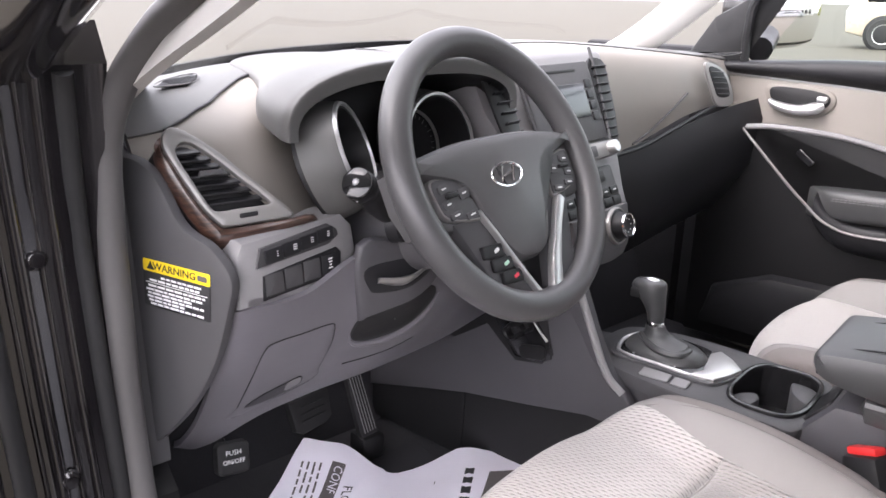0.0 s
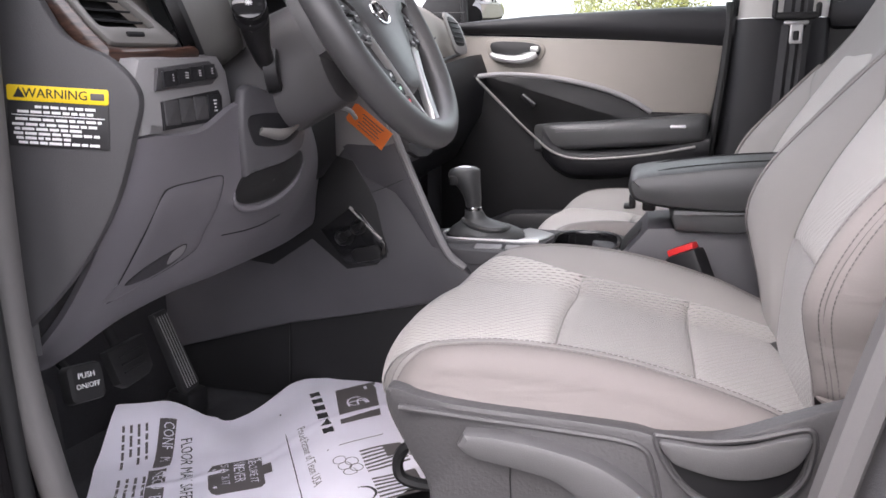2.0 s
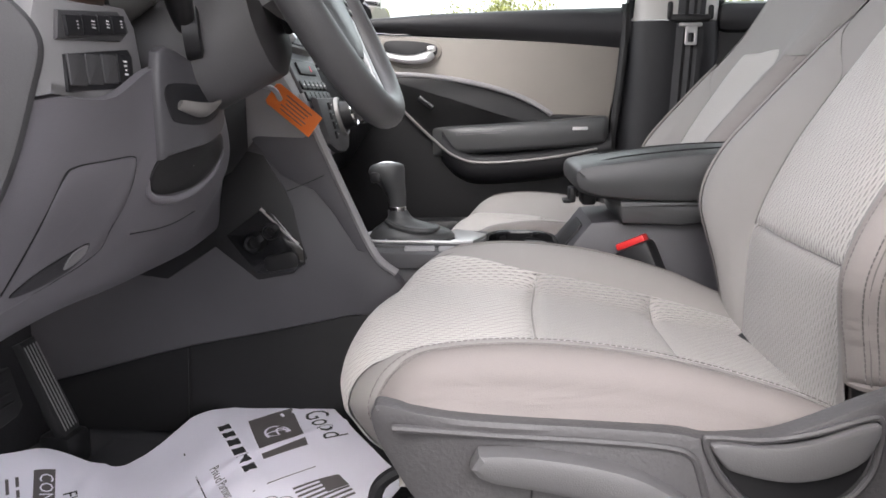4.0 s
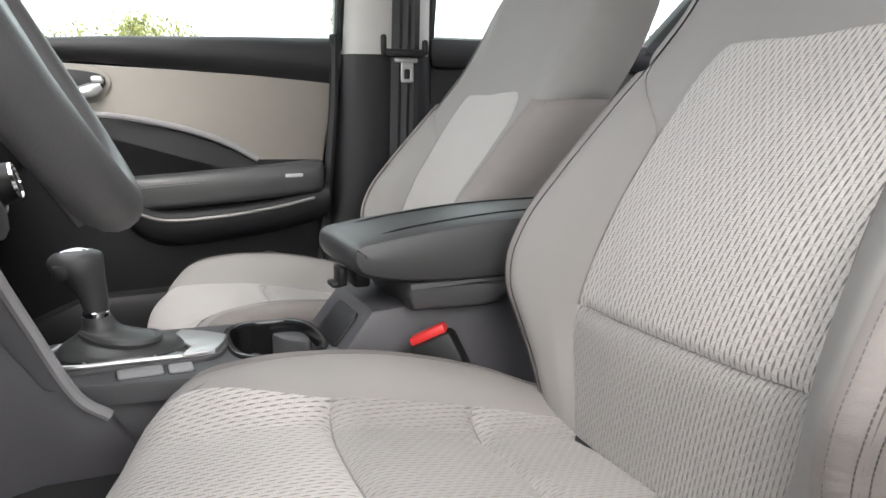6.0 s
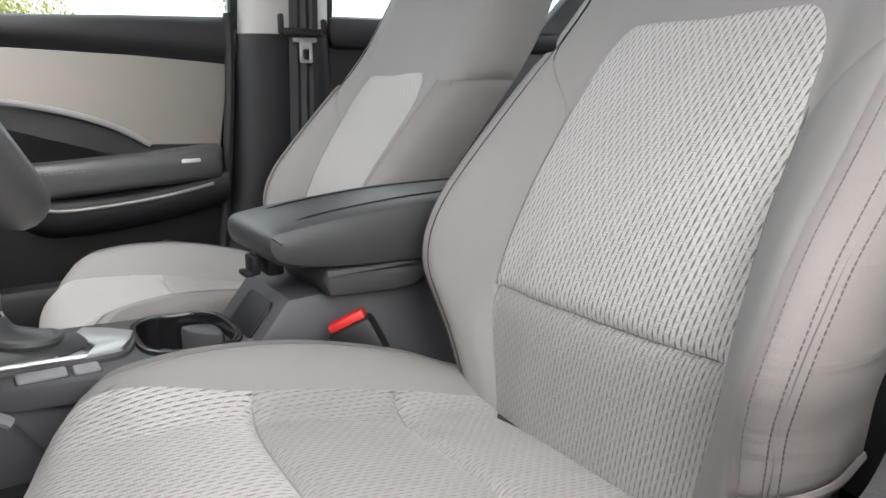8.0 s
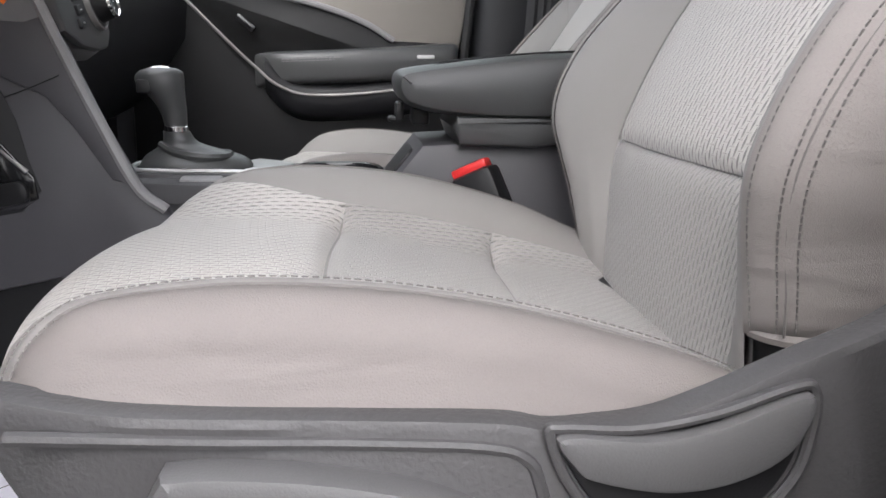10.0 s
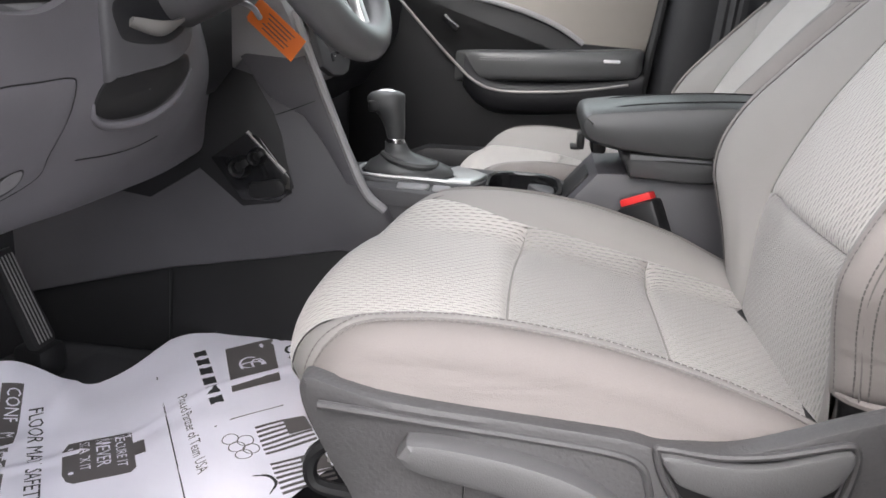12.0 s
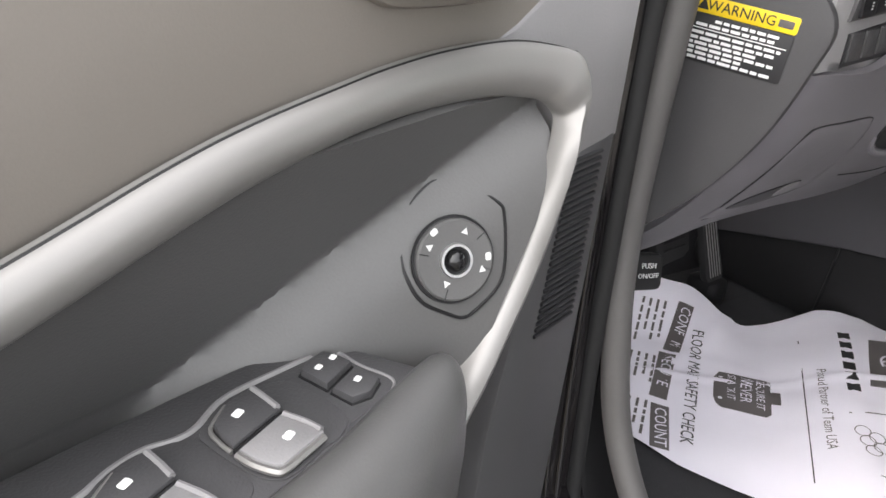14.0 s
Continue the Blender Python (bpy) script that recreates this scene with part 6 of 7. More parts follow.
for i, (y, w, x) in enumerate(((0.008, 0.052, 0.006), (0.0035, 0.066, -0.002), (-0.003, 0.074, 0), (-0.0075, 0.076, -0.002), (-0.0115, 0.06, -0.008), (-0.0155, 0.074, -0.002), (-0.0195, 0.05, -0.012), (-0.0235, 0.07, 0.0))):
    x0 = x - w / 2
    while x0 < x + w / 2 - 0.003:
        l = rng.uniform(0.004, 0.011)
        l = min(l, x + w / 2 - x0)
        part("print_bar", plate([(x0, y - 0.0012), (x0 + l, y - 0.0012), (x0 + l, y + 0.0012), (x0, y + 0.0012)], 0.0003, 0.0001, LMx @ Matrix.Translation((0, 0, 0.0006))), WHITE, lab)
        x0 += l + 0.0016
part("print_rule", plate([(-0.04, 0.0001), (0.04, 0.0001), (0.04, 0.0009), (-0.04, 0.0009)], 0.0003, 0.0001, LMx @ Matrix.Translation((0, 0.0, 0.0006))), WHITE, lab)
# switch block and knee panel
swb = part("switch_block", plate([(-0.652, 0.945), (-0.650, 1.0), (-0.640, 1.016), (-0.58, 1.018), (-0.505, 1.022), (-0.488, 1.005), (-0.482, 0.96), (-0.50, 0.93), (-0.52, 0.925), (-0.64, 0.945)], 0.05, 0.010, fr((0, 0.694, 0.0), (1, 0, 0), (0, 0.06, 1)), 0), GREY, dash, "grey switch panel")
SM = fr((0, 0.694, 0.0), (1, 0, 0), (0, 0.06, 1)) @ Matrix.Translation((0, 0, 0.05))
sw1 = part("switch_strip", plate([(-0.628, 0.985), (-0.622, 1.006), (-0.53, 1.014), (-0.517, 1.006), (-0.515, 0.998), (-0.53, 0.99)], 0.003, 0.0015, SM), DARK, swb)
for i in range(4):
    part("push_switch", plate(rrect(0.0225, 0.015, 0.001), 0.003, 0.0006, SM @ pose(-0.606 + 0.0235 * i, 0.996 + 0.0022 * i, 0.0025, 0, 0, 4)), CHAR, sw1)
    for k in range(3):
        part("switch_mark", plate(rrect((0.002, 0.0055, 0.0045, 0.0035)[i], 0.0011, 0.0004, 1), 0.0004, 0.0001, SM @ pose(-0.602 + 0.0235 * i, 0.9945 + 0.0024 * k + 0.0022 * i, 0.0055)), MARK, sw1)
part("blank_panel", plate([(-0.622, 0.948), (-0.62, 0.975), (-0.518, 0.984), (-0.512, 0.978), (-0.514, 0.955), (-0.525, 0.952)], 0.002, 0.001, SM), CHAR, swb)
for i in range(4):
    part("blank_switch", plate(rrect(0.023, 0.023, 0.001), 0.0025, 0.0008, SM @ pose(-0.607 + 0.0255 * i, 0.964 + 0.0013 * i, 0.001)), DARK if i < 3 else CHAR, swb)
for k, w in enumerate((0.006, 0.003, 0.005, 0.006)):
    part("switch_mark", plate(rrect(w, 0.0016, 0.0004, 1), 0.0005, 0.0001, SM @ pose(-0.53, 0.963 + 0.0035 * k, 0.0036)), MARK, swb)
swb.matrix_world = swing(-0.61, 0.702)
K = []
for x, r in ((-0.67, [(0.715, 0.94), (0.735, 0.86), (0.79, 0.78), (0.845, 0.725), (0.88, 0.70)]), (-0.635, [(0.696, 0.945), (0.722, 0.865), (0.78, 0.78), (0.84, 0.715), (0.875, 0.69)]), (-0.57, [(0.698, 0.945), (0.718, 0.865), (0.77, 0.79), (0.83, 0.735), (0.87, 0.715)]), (-0.50, [(0.706, 0.97), (0.716, 0.865), (0.765, 0.795), (0.82, 0.748), (0.87, 0.73)]), (-0.42, [(0.712, 0.985), (0.706, 0.88), (0.76, 0.80), (0.82, 0.75), (0.87, 0.735)]), (-0.34, [(0.735, 0.975), (0.725, 0.88), (0.77, 0.805), (0.82, 0.755), (0.87, 0.74)]), (-0.25, [(0.785, 0.96), (0.77, 0.88), (0.80, 0.81), (0.83, 0.758), (0.88, 0.745)]), (-0.15, [(0.83, 0.93), (0.83, 0.87), (0.84, 0.81), (0.85, 0.765), (0.89, 0.75)])):
    K.append(cr([(x, y, z) for y, z in r], 40))
K = np.array([cr([K[i][j] for i in range(8)], 80) for j in range(40)])
knee = part("knee_panel", shell(K, 0.008), KNEE, dash, "grey knee panel")


def knee_y(x, z):
    u = float(np.clip(np.interp(x, K[0, :, 0], np.arange(80)), 0, 78.999))
    c = K[:, int(u)] * (1 - u % 1) + K[:, int(u) + 1] * (u % 1)
    return float(np.interp(-z, -c[:, 2], c[:, 1]))


def on_knee(out, t, bev, off, smooth=40):
    """A low piece laid on the curve of the knee panel."""
    o = cr(out, smooth, True)
    m = o.mean(axis=0)
    rows = []
    for f, h in ((1.0, -0.004), (1.0, t * 0.3), (0.985, t * 0.7), (0.95, t), (0.75, t), (0.5, t), (0.25, t), (0.02, t)):
        rows.append([(x, knee_y(x, z) - off - h, z) for x, z in (m + (p - m) * f for p in o)])
    return grid(rows, cv=True)


def knee_run(pts, off):
    return [(x, knee_y(x, z) - off, z) for x, z in pts]


# no hole is cut: a raised black piece paints the pocket's shaded inside
part("pocket_opening", on_knee([(-0.504, 0.868), (-0.499, 0.886), (-0.48, 0.897), (-0.44, 0.902), (-0.387, 0.91), (-0.376, 0.897), (-0.40, 0.877), (-0.43, 0.862), (-0.46, 0.857), (-0.487, 0.858)], 0.001, 0.0006, 0.0018, 50), BLACK, knee, "open pocket, its shaded inside painted black")
part("pocket_lip", tube(knee_run([(-0.506, 0.873), (-0.502, 0.861), (-0.487, 0.853), (-0.458, 0.850), (-0.425, 0.856), (-0.392, 0.871), (-0.368, 0.894)], 0.0005), [0.001, 0.003, 0.0042, 0.0045, 0.0042, 0.003, 0.001], 50, 10), KNEE, knee)
boss = part("pocket_cover", on_knee([(-0.496, 0.985), (-0.435, 0.980), (-0.374, 0.966), (-0.364, 0.952), (-0.366, 0.932), (-0.385, 0.915), (-0.42, 0.903), (-0.46, 0.897), (-0.49, 0.893), (-0.497, 0.898)], 0.007, 0.005, 0.0), FLANK, knee)
part("lever_recess", on_knee([(-0.486, 0.957), (-0.40, 0.955), (-0.386, 0.945), (-0.392, 0.932), (-0.43, 0.921), (-0.47, 0.922), (-0.485, 0.93)], 0.0012, 0.0008, 0.0068, 40), CHAR, boss)
DOOR = [(-0.630, 0.772), (-0.629, 0.80), (-0.626, 0.845), (-0.618, 0.884), (-0.606, 0.893), (-0.57, 0.895), (-0.535, 0.896), (-0.528, 0.890), (-0.531, 0.866), (-0.537, 0.835), (-0.541, 0.806)]
part("coin_door", on_knee(DOOR, 0.0016, 0.001, 0.0, 60), KNEE, knee, "grey coin box door")
part("door_gap", tube(knee_run(DOOR + DOOR[:1], 0.0003), 0.0009, 90, 5), BLACK, knee)
part("pull_recess", on_knee([(-0.620, 0.790), (-0.606, 0.806), (-0.580, 0.818), (-0.558, 0.824), (-0.556, 0.806), (-0.585, 0.792)], 0.0006, 0.0005, 0.0022, 60), BLACK, knee, "dark hollow of the pull")
part("pull_tongue", on_knee([(-0.574, 0.818), (-0.560, 0.823), (-0.557, 0.810), (-0.572, 0.803)], 0.0006, 0.0004, 0.0032, 30), GREY, knee)
part("panel_seam", tube(knee_run([(-0.50, 0.822), (-0.457, 0.820), (-0.422, 0.822), (-0.39, 0.828)], 0.0004), 0.0007, 40, 5), BLACK, knee)
part("column_surround", slab([(0.90, 0.80), (0.90, 1.0), (0.80, 1.0), (0.775, 0.95), (0.775, 0.88), (0.80, 0.85)], -0.50, -0.19, 0.01), BLACK, dash)
part("column_plate", plate([(-0.485, 1.03), (-0.44, 1.06), (-0.33, 1.04), (-0.29, 0.98), (-0.312, 0.958), (-0.475, 0.962)], 0.012, 0.004, fr((0, 0.742, 0), (1, 0, 0), (0, 0.1, 1))), KNEE, dash)
# the lever is dark; dull silver paints the highlight along it
part("bonnet_lever", tube([(-0.474, 0.698, 0.939), (-0.44, 0.690, 0.934), (-0.402, 0.695, 0.942)], [0.006, 0.010, 0.004], 14, 8, flat=0.4), GREYSILVER, dash, "dark release lever with its highlight painted dull silver")

# centre stack
rows = []
for z, y, xl, xr in ((1.178, 0.93, -0.22, 0.145), (1.178, 0.868, -0.222, 0.147), (1.166, 0.852, -0.222, 0.147), (1.10, 0.826, -0.214, 0.139), (1.03, 0.786, -0.183, 0.106), (0.96, 0.75, -0.148, 0.078), (0.90, 0.723, -0.136, 0.07), (0.868, 0.722, -0.112, 0.045), (0.856, 0.735, -0.10, 0.035), (0.85, 0.80, -0.10, 0.035)):
    rows.append([(xl + 0.004, y + 0.16, z), (xl, y + 0.02, z), (xl + 0.004, y + 0.004, z), (xl + 0.014, y, z), (-0.037, y - 0.002, z), (xr - 0.014, y, z), (xr - 0.004, y + 0.004, z), (xr, y + 0.02, z), (xr - 0.004, y + 0.16, z)])
cs = part("centre_console_face", shell(rows, 0.006), GREY, dash, "grey centre stack")
CM = fr((-0.037, 0.812, 1.10), (1, 0, 0), (0, 0.40, 0.917))   # upper face, tilted
part("radio_face", plate(rrect(0.19, 0.13, 0.008), 0.008, 0.002, CM @ pose(0, -0.002, 0.0)), DARK, cs)
part("disc_slot", plate(rrect(0.10, 0.004, 0.001), 0.001, 0.0003, CM @ pose(0.0, 0.05, 0.008)), BLACK, cs)
part("display", plate(rrect(0.078, 0.056, 0.003), 0.002, 0.001, CM @ pose(0.022, 0.0, 0.008)), SCREEN, cs, "dark grey display")
for sg in (-1, 1):
    for i in range(4):
        part("radio_button", plate(rrect(0.017, 0.014, 0.002), 0.003, 0.001, CM @ pose((0.074 if sg > 0 else -0.032), 0.026 - 0.018 * i, 0.008)), CHAR, cs)
part("radio_ledge", plate(rrect(0.205, 0.026, 0.006), 0.014, 0.003, CM @ pose(0, -0.085, 0.0)), GREYSILVER, cs, "silver radio control strip")
part("radio_button_bar", plate(rrect(0.09, 0.018, 0.003), 0.003, 0.001, CM @ pose(-0.01, -0.085, 0.014)), DARK, cs)
for sg in (-1, 1):
    part("radio_knob", lathe([(0.0, 0.016), (0.009, 0.016), (0.0105, 0.014), (0.011, 0)], 20, CM @ pose(sg * 0.08, -0.085, 0.012)), SILVER, cs)
    VX, VY = (0.120, -0.014) if sg > 0 else (-0.158, -0.006)
    cv = part("centre_vent", plate([(sg * a, b) for a, b in ((0.026, 0.074), (-0.020, 0.078), (-0.026, 0.03), (-0.020, -0.045), (-0.004, -0.072), (0.016, -0.03), (0.026, 0.03))], 0.004, 0.002, CM @ pose(VX, VY, 0.004), 40), BLACK, cs, "black vent with slats")
    for i in range(9):
        part("vent_slat", box((VX + sg * (0.002 - 0.0018 * i), VY + 0.064 - 0.0148 * i, 0.009), (0.042 - 0.0022 * i, 0.0025, 0.010), 0.0008, pose(0, 0, 0, -20)), CHAR, cv).data.transform(CM)
    part("vent_trim", tube([CM @ Vector((sg * (0.110, 0.108, 0.10, 0.09)[k], y, 0.009)) for k, y in enumerate((0.085, 0.03, -0.05, -0.095))], 0.0028, 24, 6), DARK, cs)
CM2 = fr((-0.037, 0.752, 0.965), (1, 0, 0), (0, 0.42, 0.907))
part("climate_upper", plate(rrect(0.165, 0.075, 0.006), 0.004, 0.002, CM2 @ pose(0, 0.0, 0.0)), DARK, cs)
part("hazard_switch", plate(rrect(0.10, 0.018, 0.003), 0.003, 0.001, CM2 @ pose(0, 0.022, 0.004)), BLACK, cs)
part("hazard_mark", plate([(-0.005, -0.004), (0.005, -0.004), (0, 0.005)], 0.0005, 0.0001, CM2 @ pose(0.02, 0.022, 0.007)), REDMARK, cs)
for i in range(6):
    part("climate_button", plate(rrect(0.023, 0.013, 0.002), 0.003, 0.001, CM2 @ pose(-0.066 + 0.0265 * i, -0.004 - 0.0, 0.004)), BLACK, cs)
    part("climate_button", plate(rrect(0.023, 0.013, 0.002), 0.003, 0.001, CM2 @ pose(-0.066 + 0.0265 * i, -0.021, 0.004)), BLACK, cs)
    part("button_mark", plate(rrect(0.009, 0.002, 0.0005, 1), 0.0004, 0.0001, CM2 @ pose(-0.066 + 0.0265 * i, -0.004, 0.007)), MARK, cs)
CM3 = fr((-0.037, 0.719, 0.912), (1, 0, 0), (0, 0.25, 0.968))
part("climate_lower", plate([(-0.098, 0.034), (0.068, 0.034), (0.066, 0.0), (0.056, -0.028), (0.034, -0.044), (0.0, -0.048), (-0.05, -0.044), (-0.09, -0.030)], 0.008, 0.004, CM3), DARK, cs, "climate control panel")
DC = (0.022, 0.004)
part("climate_dial", lathe([(0, 0.020), (0.014, 0.020), (0.0165, 0.022), (0.019, 0.022), (0.022, 0.006), (0.0265, 0.004), (0.028, 0)], 36, CM3 @ pose(*DC, 0.008)), BLACK, cs, "black climate dial")
part("dial_ring", lathe([(0.0170, 0.0222), (0.0178, 0.0242), (0.0190, 0.0240), (0.0196, 0.021)], 36, CM3 @ pose(*DC, 0.0082)), CHROME, cs, "chrome dial ring")
part("dial_skirt", lathe([(0.0262, 0.003), (0.0270, 0.006), (0.0290, 0.005), (0.030, 0.0)], 36, CM3 @ pose(*DC, 0.0082)), GREYSILVER, cs)
for a in range(0, 360, 45):
    part("dial_mark", plate(rrect(0.0022, 0.0022, 0.0005, 1), 0.0004, 0.0001, CM3 @ pose(DC[0] + 0.011 * math.cos(radians(a)), DC[1] + 0.011 * math.sin(radians(a)), 0.0282)), MARK, cs)
for i in range(4):
    part("climate_button", plate(rrect(0.020, 0.011, 0.002), 0.003, 0.001, CM3 @ pose(-0.032 - 0.004 * (i % 2), 0.022 - 0.014 * i, 0.008, 0, 0, 8)), CHAR, cs)
    part("button_mark", plate(rrect(0.006, 0.0015, 0.0004, 1), 0.0003, 0.0001, CM3 @ pose(-0.032 - 0.004 * (i % 2), 0.022 - 0.014 * i, 0.011, 0, 0, 8)), MARK, cs)

cs.matrix_world = swing(-0.037, 0.80)

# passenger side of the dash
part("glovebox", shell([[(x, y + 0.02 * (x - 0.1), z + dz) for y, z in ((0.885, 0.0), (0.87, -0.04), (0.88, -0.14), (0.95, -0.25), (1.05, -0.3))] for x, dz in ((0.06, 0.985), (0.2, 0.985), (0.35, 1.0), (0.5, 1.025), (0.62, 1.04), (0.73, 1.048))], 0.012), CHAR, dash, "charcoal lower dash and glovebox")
part("dash_crease", tube([(0.10, 0.868, 0.982), (0.24, 0.868, 0.988), (0.35, 0.872, 1.01), (0.48, 0.885, 1.035), (0.62, 0.912, 1.048)], 0.004, 40, 6), BLACK, dash)
PV = fr((0.522, 0.884, 1.092), (1, -0.12, -0.06), (0.05, 0.14, 1)) @ Matrix.Diagonal((1.3, 1.15, 1.0, 1))
pv = part("side_vent", plate([(-0.034, 0.036), (0.0, 0.032), (0.024, 0.014), (0.037, -0.012), (0.036, -0.036), (0.0, -0.038), (-0.018, -0.008)], 0.006, 0.003, PV, 40), GREYSILVER, dash, "dull silver vent surround")
part("vent_back", plate([(-0.026, 0.029), (0.0, 0.026), (0.018, 0.010), (0.027, -0.012), (0.024, -0.022), (0.0, -0.022), (-0.012, -0.004)], 0.002, 0.0008, PV @ Matrix.Translation((0, 0, 0.005)), 40), BLACK, pv)
for i in range(5):
    part("vent_slat", box((-0.007 + 0.0045 * i, 0.021 - 0.0095 * i, 0.008), (0.03, 0.002, 0.005), 0.0008), DARK, pv).data.transform(PV)

# ---- steering wheel and column ----
WT = 29
WC = (-0.354, 0.617, 1.070)
W = pose(*WC) @ CAR @ fr((0, 0, 0), (1, 0, 0), (0, math.sin(radians(WT)), math.cos(radians(WT))))
WR = 0.1590
whl = thing("steering_wheel", "dark grey steering wheel with silver spokes", "steering wheel")
part("rim", tube([(WR * math.cos(a), WR * math.sin(a), 0) for a in np.linspace(0, 2 * math.pi, 24, endpoint=False)], 0.0175, 140, 16, closed=True, up=(0, 0, 1)), WHEELM, whl, "dark grey grained rim")
part("airbag_pad", plate([(x - 0.006, y - 0.003) for x, y in ((-0.15, 0.022), (-0.135, 0.034), (-0.10, 0.041), (-0.055, 0.046), (0, 0.047), (0.055, 0.046), (0.10, 0.041), (0.135, 0.034), (0.15, 0.022), (0.118, 0.011), (0.086, 0.001), (0.068, -0.014), (0.060, -0.038), (0.042, -0.076), (0.026, -0.095), (0.010, -0.101), (-0.012, -0.101), (-0.030, -0.095), (-0.046, -0.076), (-0.062, -0.038), (-0.069, -0.014), (-0.086, 0.001), (-0.118, 0.011))], 0.033, 0.014, Matrix.Translation((0, 0, -0.022)), 110), WHEELM, whl, "charcoal airbag pad")
EC = (-0.0112, -0.0062)
em = part("emblem", tube([(EC[0] + 0.0265 * math.cos(a), EC[1] + 0.0135 * math.sin(a), 0.0115) for a in np.linspace(0, 2 * math.pi, 16, endpoint=False)], 0.0016, 48, 6, closed=True), CHROME, whl, "chrome oval emblem")
for pts in (((-0.014, -0.008), (-0.006, 0.009)), ((0.006, -0.009), (0.014, 0.008)), ((-0.009, -0.002), (0.009, 0.002))):
    part("emblem_bar", tube([(EC[0] + pts[0][0], EC[1] + pts[0][1], 0.0118), (EC[0] + pts[1][0], EC[1] + pts[1][1], 0.0118)], 0.0017, 6, 6), CHROME, em)
for sg in (-1, 1):
    part("spoke", plate([(sg * a, b) for a, b in ((0.05, 0.03), (0.10, 0.028), (0.168, 0.026), (0.170, -0.012), (0.160, -0.044), (0.128, -0.050), (0.10, -0.052), (0.055, -0.052))], 0.022, 0.009, Matrix.Translation((0, 0, -0.026))), WHEELM, whl, "dark side spoke")
    POD = [(sg * a, b) for a, b in ((0.127, 0.008), (0.092, 0.004), (0.078, -0.011), (0.067, -0.041), (0.080, -0.045), (0.118, -0.037), (0.128, -0.020))]
    bz = part("button_bezel", plate(POD, 0.0075, 0.0025, Matrix.Translation((0, 0, -0.004)), 50), GREYSILVER, whl, "silver-edged button pod")
    part("button_face", plate([(sg * 0.101 + (a - sg * 0.101) * 0.92, -0.018 + (b + 0.018) * 0.9) for a, b in POD], 0.0012, 0.0004, Matrix.Translation((0, 0, 0.0030)), 50), DARK, bz)
    for x, y, w, h in ((0.114, -0.004, 0.016, 0.009), (0.114, -0.021, 0.016, 0.009), (0.086, -0.013, 0.016, 0.012), (0.108, -0.034, 0.019, 0.0075), (0.084, -0.0375, 0.019, 0.0075)):
        part("wheel_button", plate(rrect(w, h, 0.002), 0.003, 0.001, pose(sg * x, y, 0.0034, 0, 0, -sg * 8)), DARK, bz)
        part("button_mark", plate(rrect(w * 0.45, 0.0018, 0.0005, 1), 0.0004, 0.0001, pose(sg * x, y, 0.0064, 0, 0, -sg * 8)), MARK, bz)
    part("roller_switch", box((sg * 0.106, -0.0125, 0.0066), (0.018, 0.0055, 0.006), 0.002), BLACK, bz)
    part("lower_arm", plate([(sg * a - 0.003, b) for a, b in ((0.108, -0.042), (0.060, -0.036), (0.036, -0.098), (0.010, -0.157), (0.058, -0.157), (0.076, -0.124))], 0.018, 0.005, Matrix.Translation((0, 0, -0.019))), DARK, whl, "charcoal lower spoke")
    part("spoke_trim", plate([(sg * a - 0.004, b) for a, b in ((0.083, -0.044), (0.076, -0.046), (0.050, -0.080), (0.026, -0.112), (0.006, -0.146), (0.004, -0.158), (0.016, -0.160), (0.024, -0.150), (0.042, -0.116), (0.066, -0.080), (0.090, -0.052))] if sg > 0 else [(sg * a - 0.004, b) for a, b in ((0.071, -0.036), (0.065, -0.036), (0.052, -0.062), (0.030, -0.110), (0.006, -0.158), (0.013, -0.160), (0.034, -0.114), (0.056, -0.064))], 0.010, 0.003, Matrix.Translation((0, 0, -0.003))), SILVER, whl, "silver spoke trim")
part("spoke_web", plate([(-0.045, -0.08), (0.045, -0.08), (0.014, -0.158), (-0.018, -0.158)], 0.006, 0.002, Matrix.Translation((0, 0, -0.026))), BLACK, whl)
part("spoke_foot", plate(rrect(0.036, 0.022, 0.010), 0.008, 0.003, pose(-0.002, -0.153, -0.006)), SILVER, whl, "silver foot of the spokes")
for i, mk in enumerate((MARK, GREENMARK, REDMARK)):
    M3 = pose(-0.071 + 0.0085 * i, -0.082 - 0.0165 * i, -0.0015, 0, 0, -4)
    part("phone_button", plate(rrect(0.033, 0.0145, 0.002), 0.005, 0.0015, M3), BLACK, whl)
    part("phone_mark", plate(rrect(0.009, 0.004, 0.0015, 2), 0.0004, 0.0001, M3 @ pose(0.005, 0, 0.0051, 0, 0, 20)), mk, whl)
for i in range(4):
    part("cruise_bar", plate(rrect(0.004, 0.010, 0.001), 0.003, 0.001, pose(0.072 - 0.008 * i, -0.070 - 0.014 * i, -0.0055, 0, 0, -35)), MARK if i % 2 else BLACK, whl)
whl.matrix_world = W @ Matrix.Diagonal((1.0, 1.0, 1.0, 1))
col = thing("steering_column", "grey steering column shroud with black stalks", "steering column")
C0, C1 = Vector((-0.378, 0.65, 1.045)), Vector((-0.378, 0.84, 0.96))
rows = []
for t, a, b in ((0, 0.04, 0.04), (0.05, 0.052, 0.05), (0.3, 0.058, 0.052), (0.7, 0.066, 0.055), (1.0, 0.075, 0.06)):
    c = C0.lerp(C1, t)
    rows.append([(c.x + a * math.copysign(abs(math.cos(q)) ** 0.7, math.cos(q)), c.y + b * math.sin(q) * 0.4, c.z + b * (1.0 if math.sin(q) > 0 else 1.45) * math.copysign(abs(math.sin(q)) ** 0.8, math.sin(q))) for q in np.linspace(0, 2 * math.pi, 32, endpoint=False)])
bm = grid(rows, cv=True)
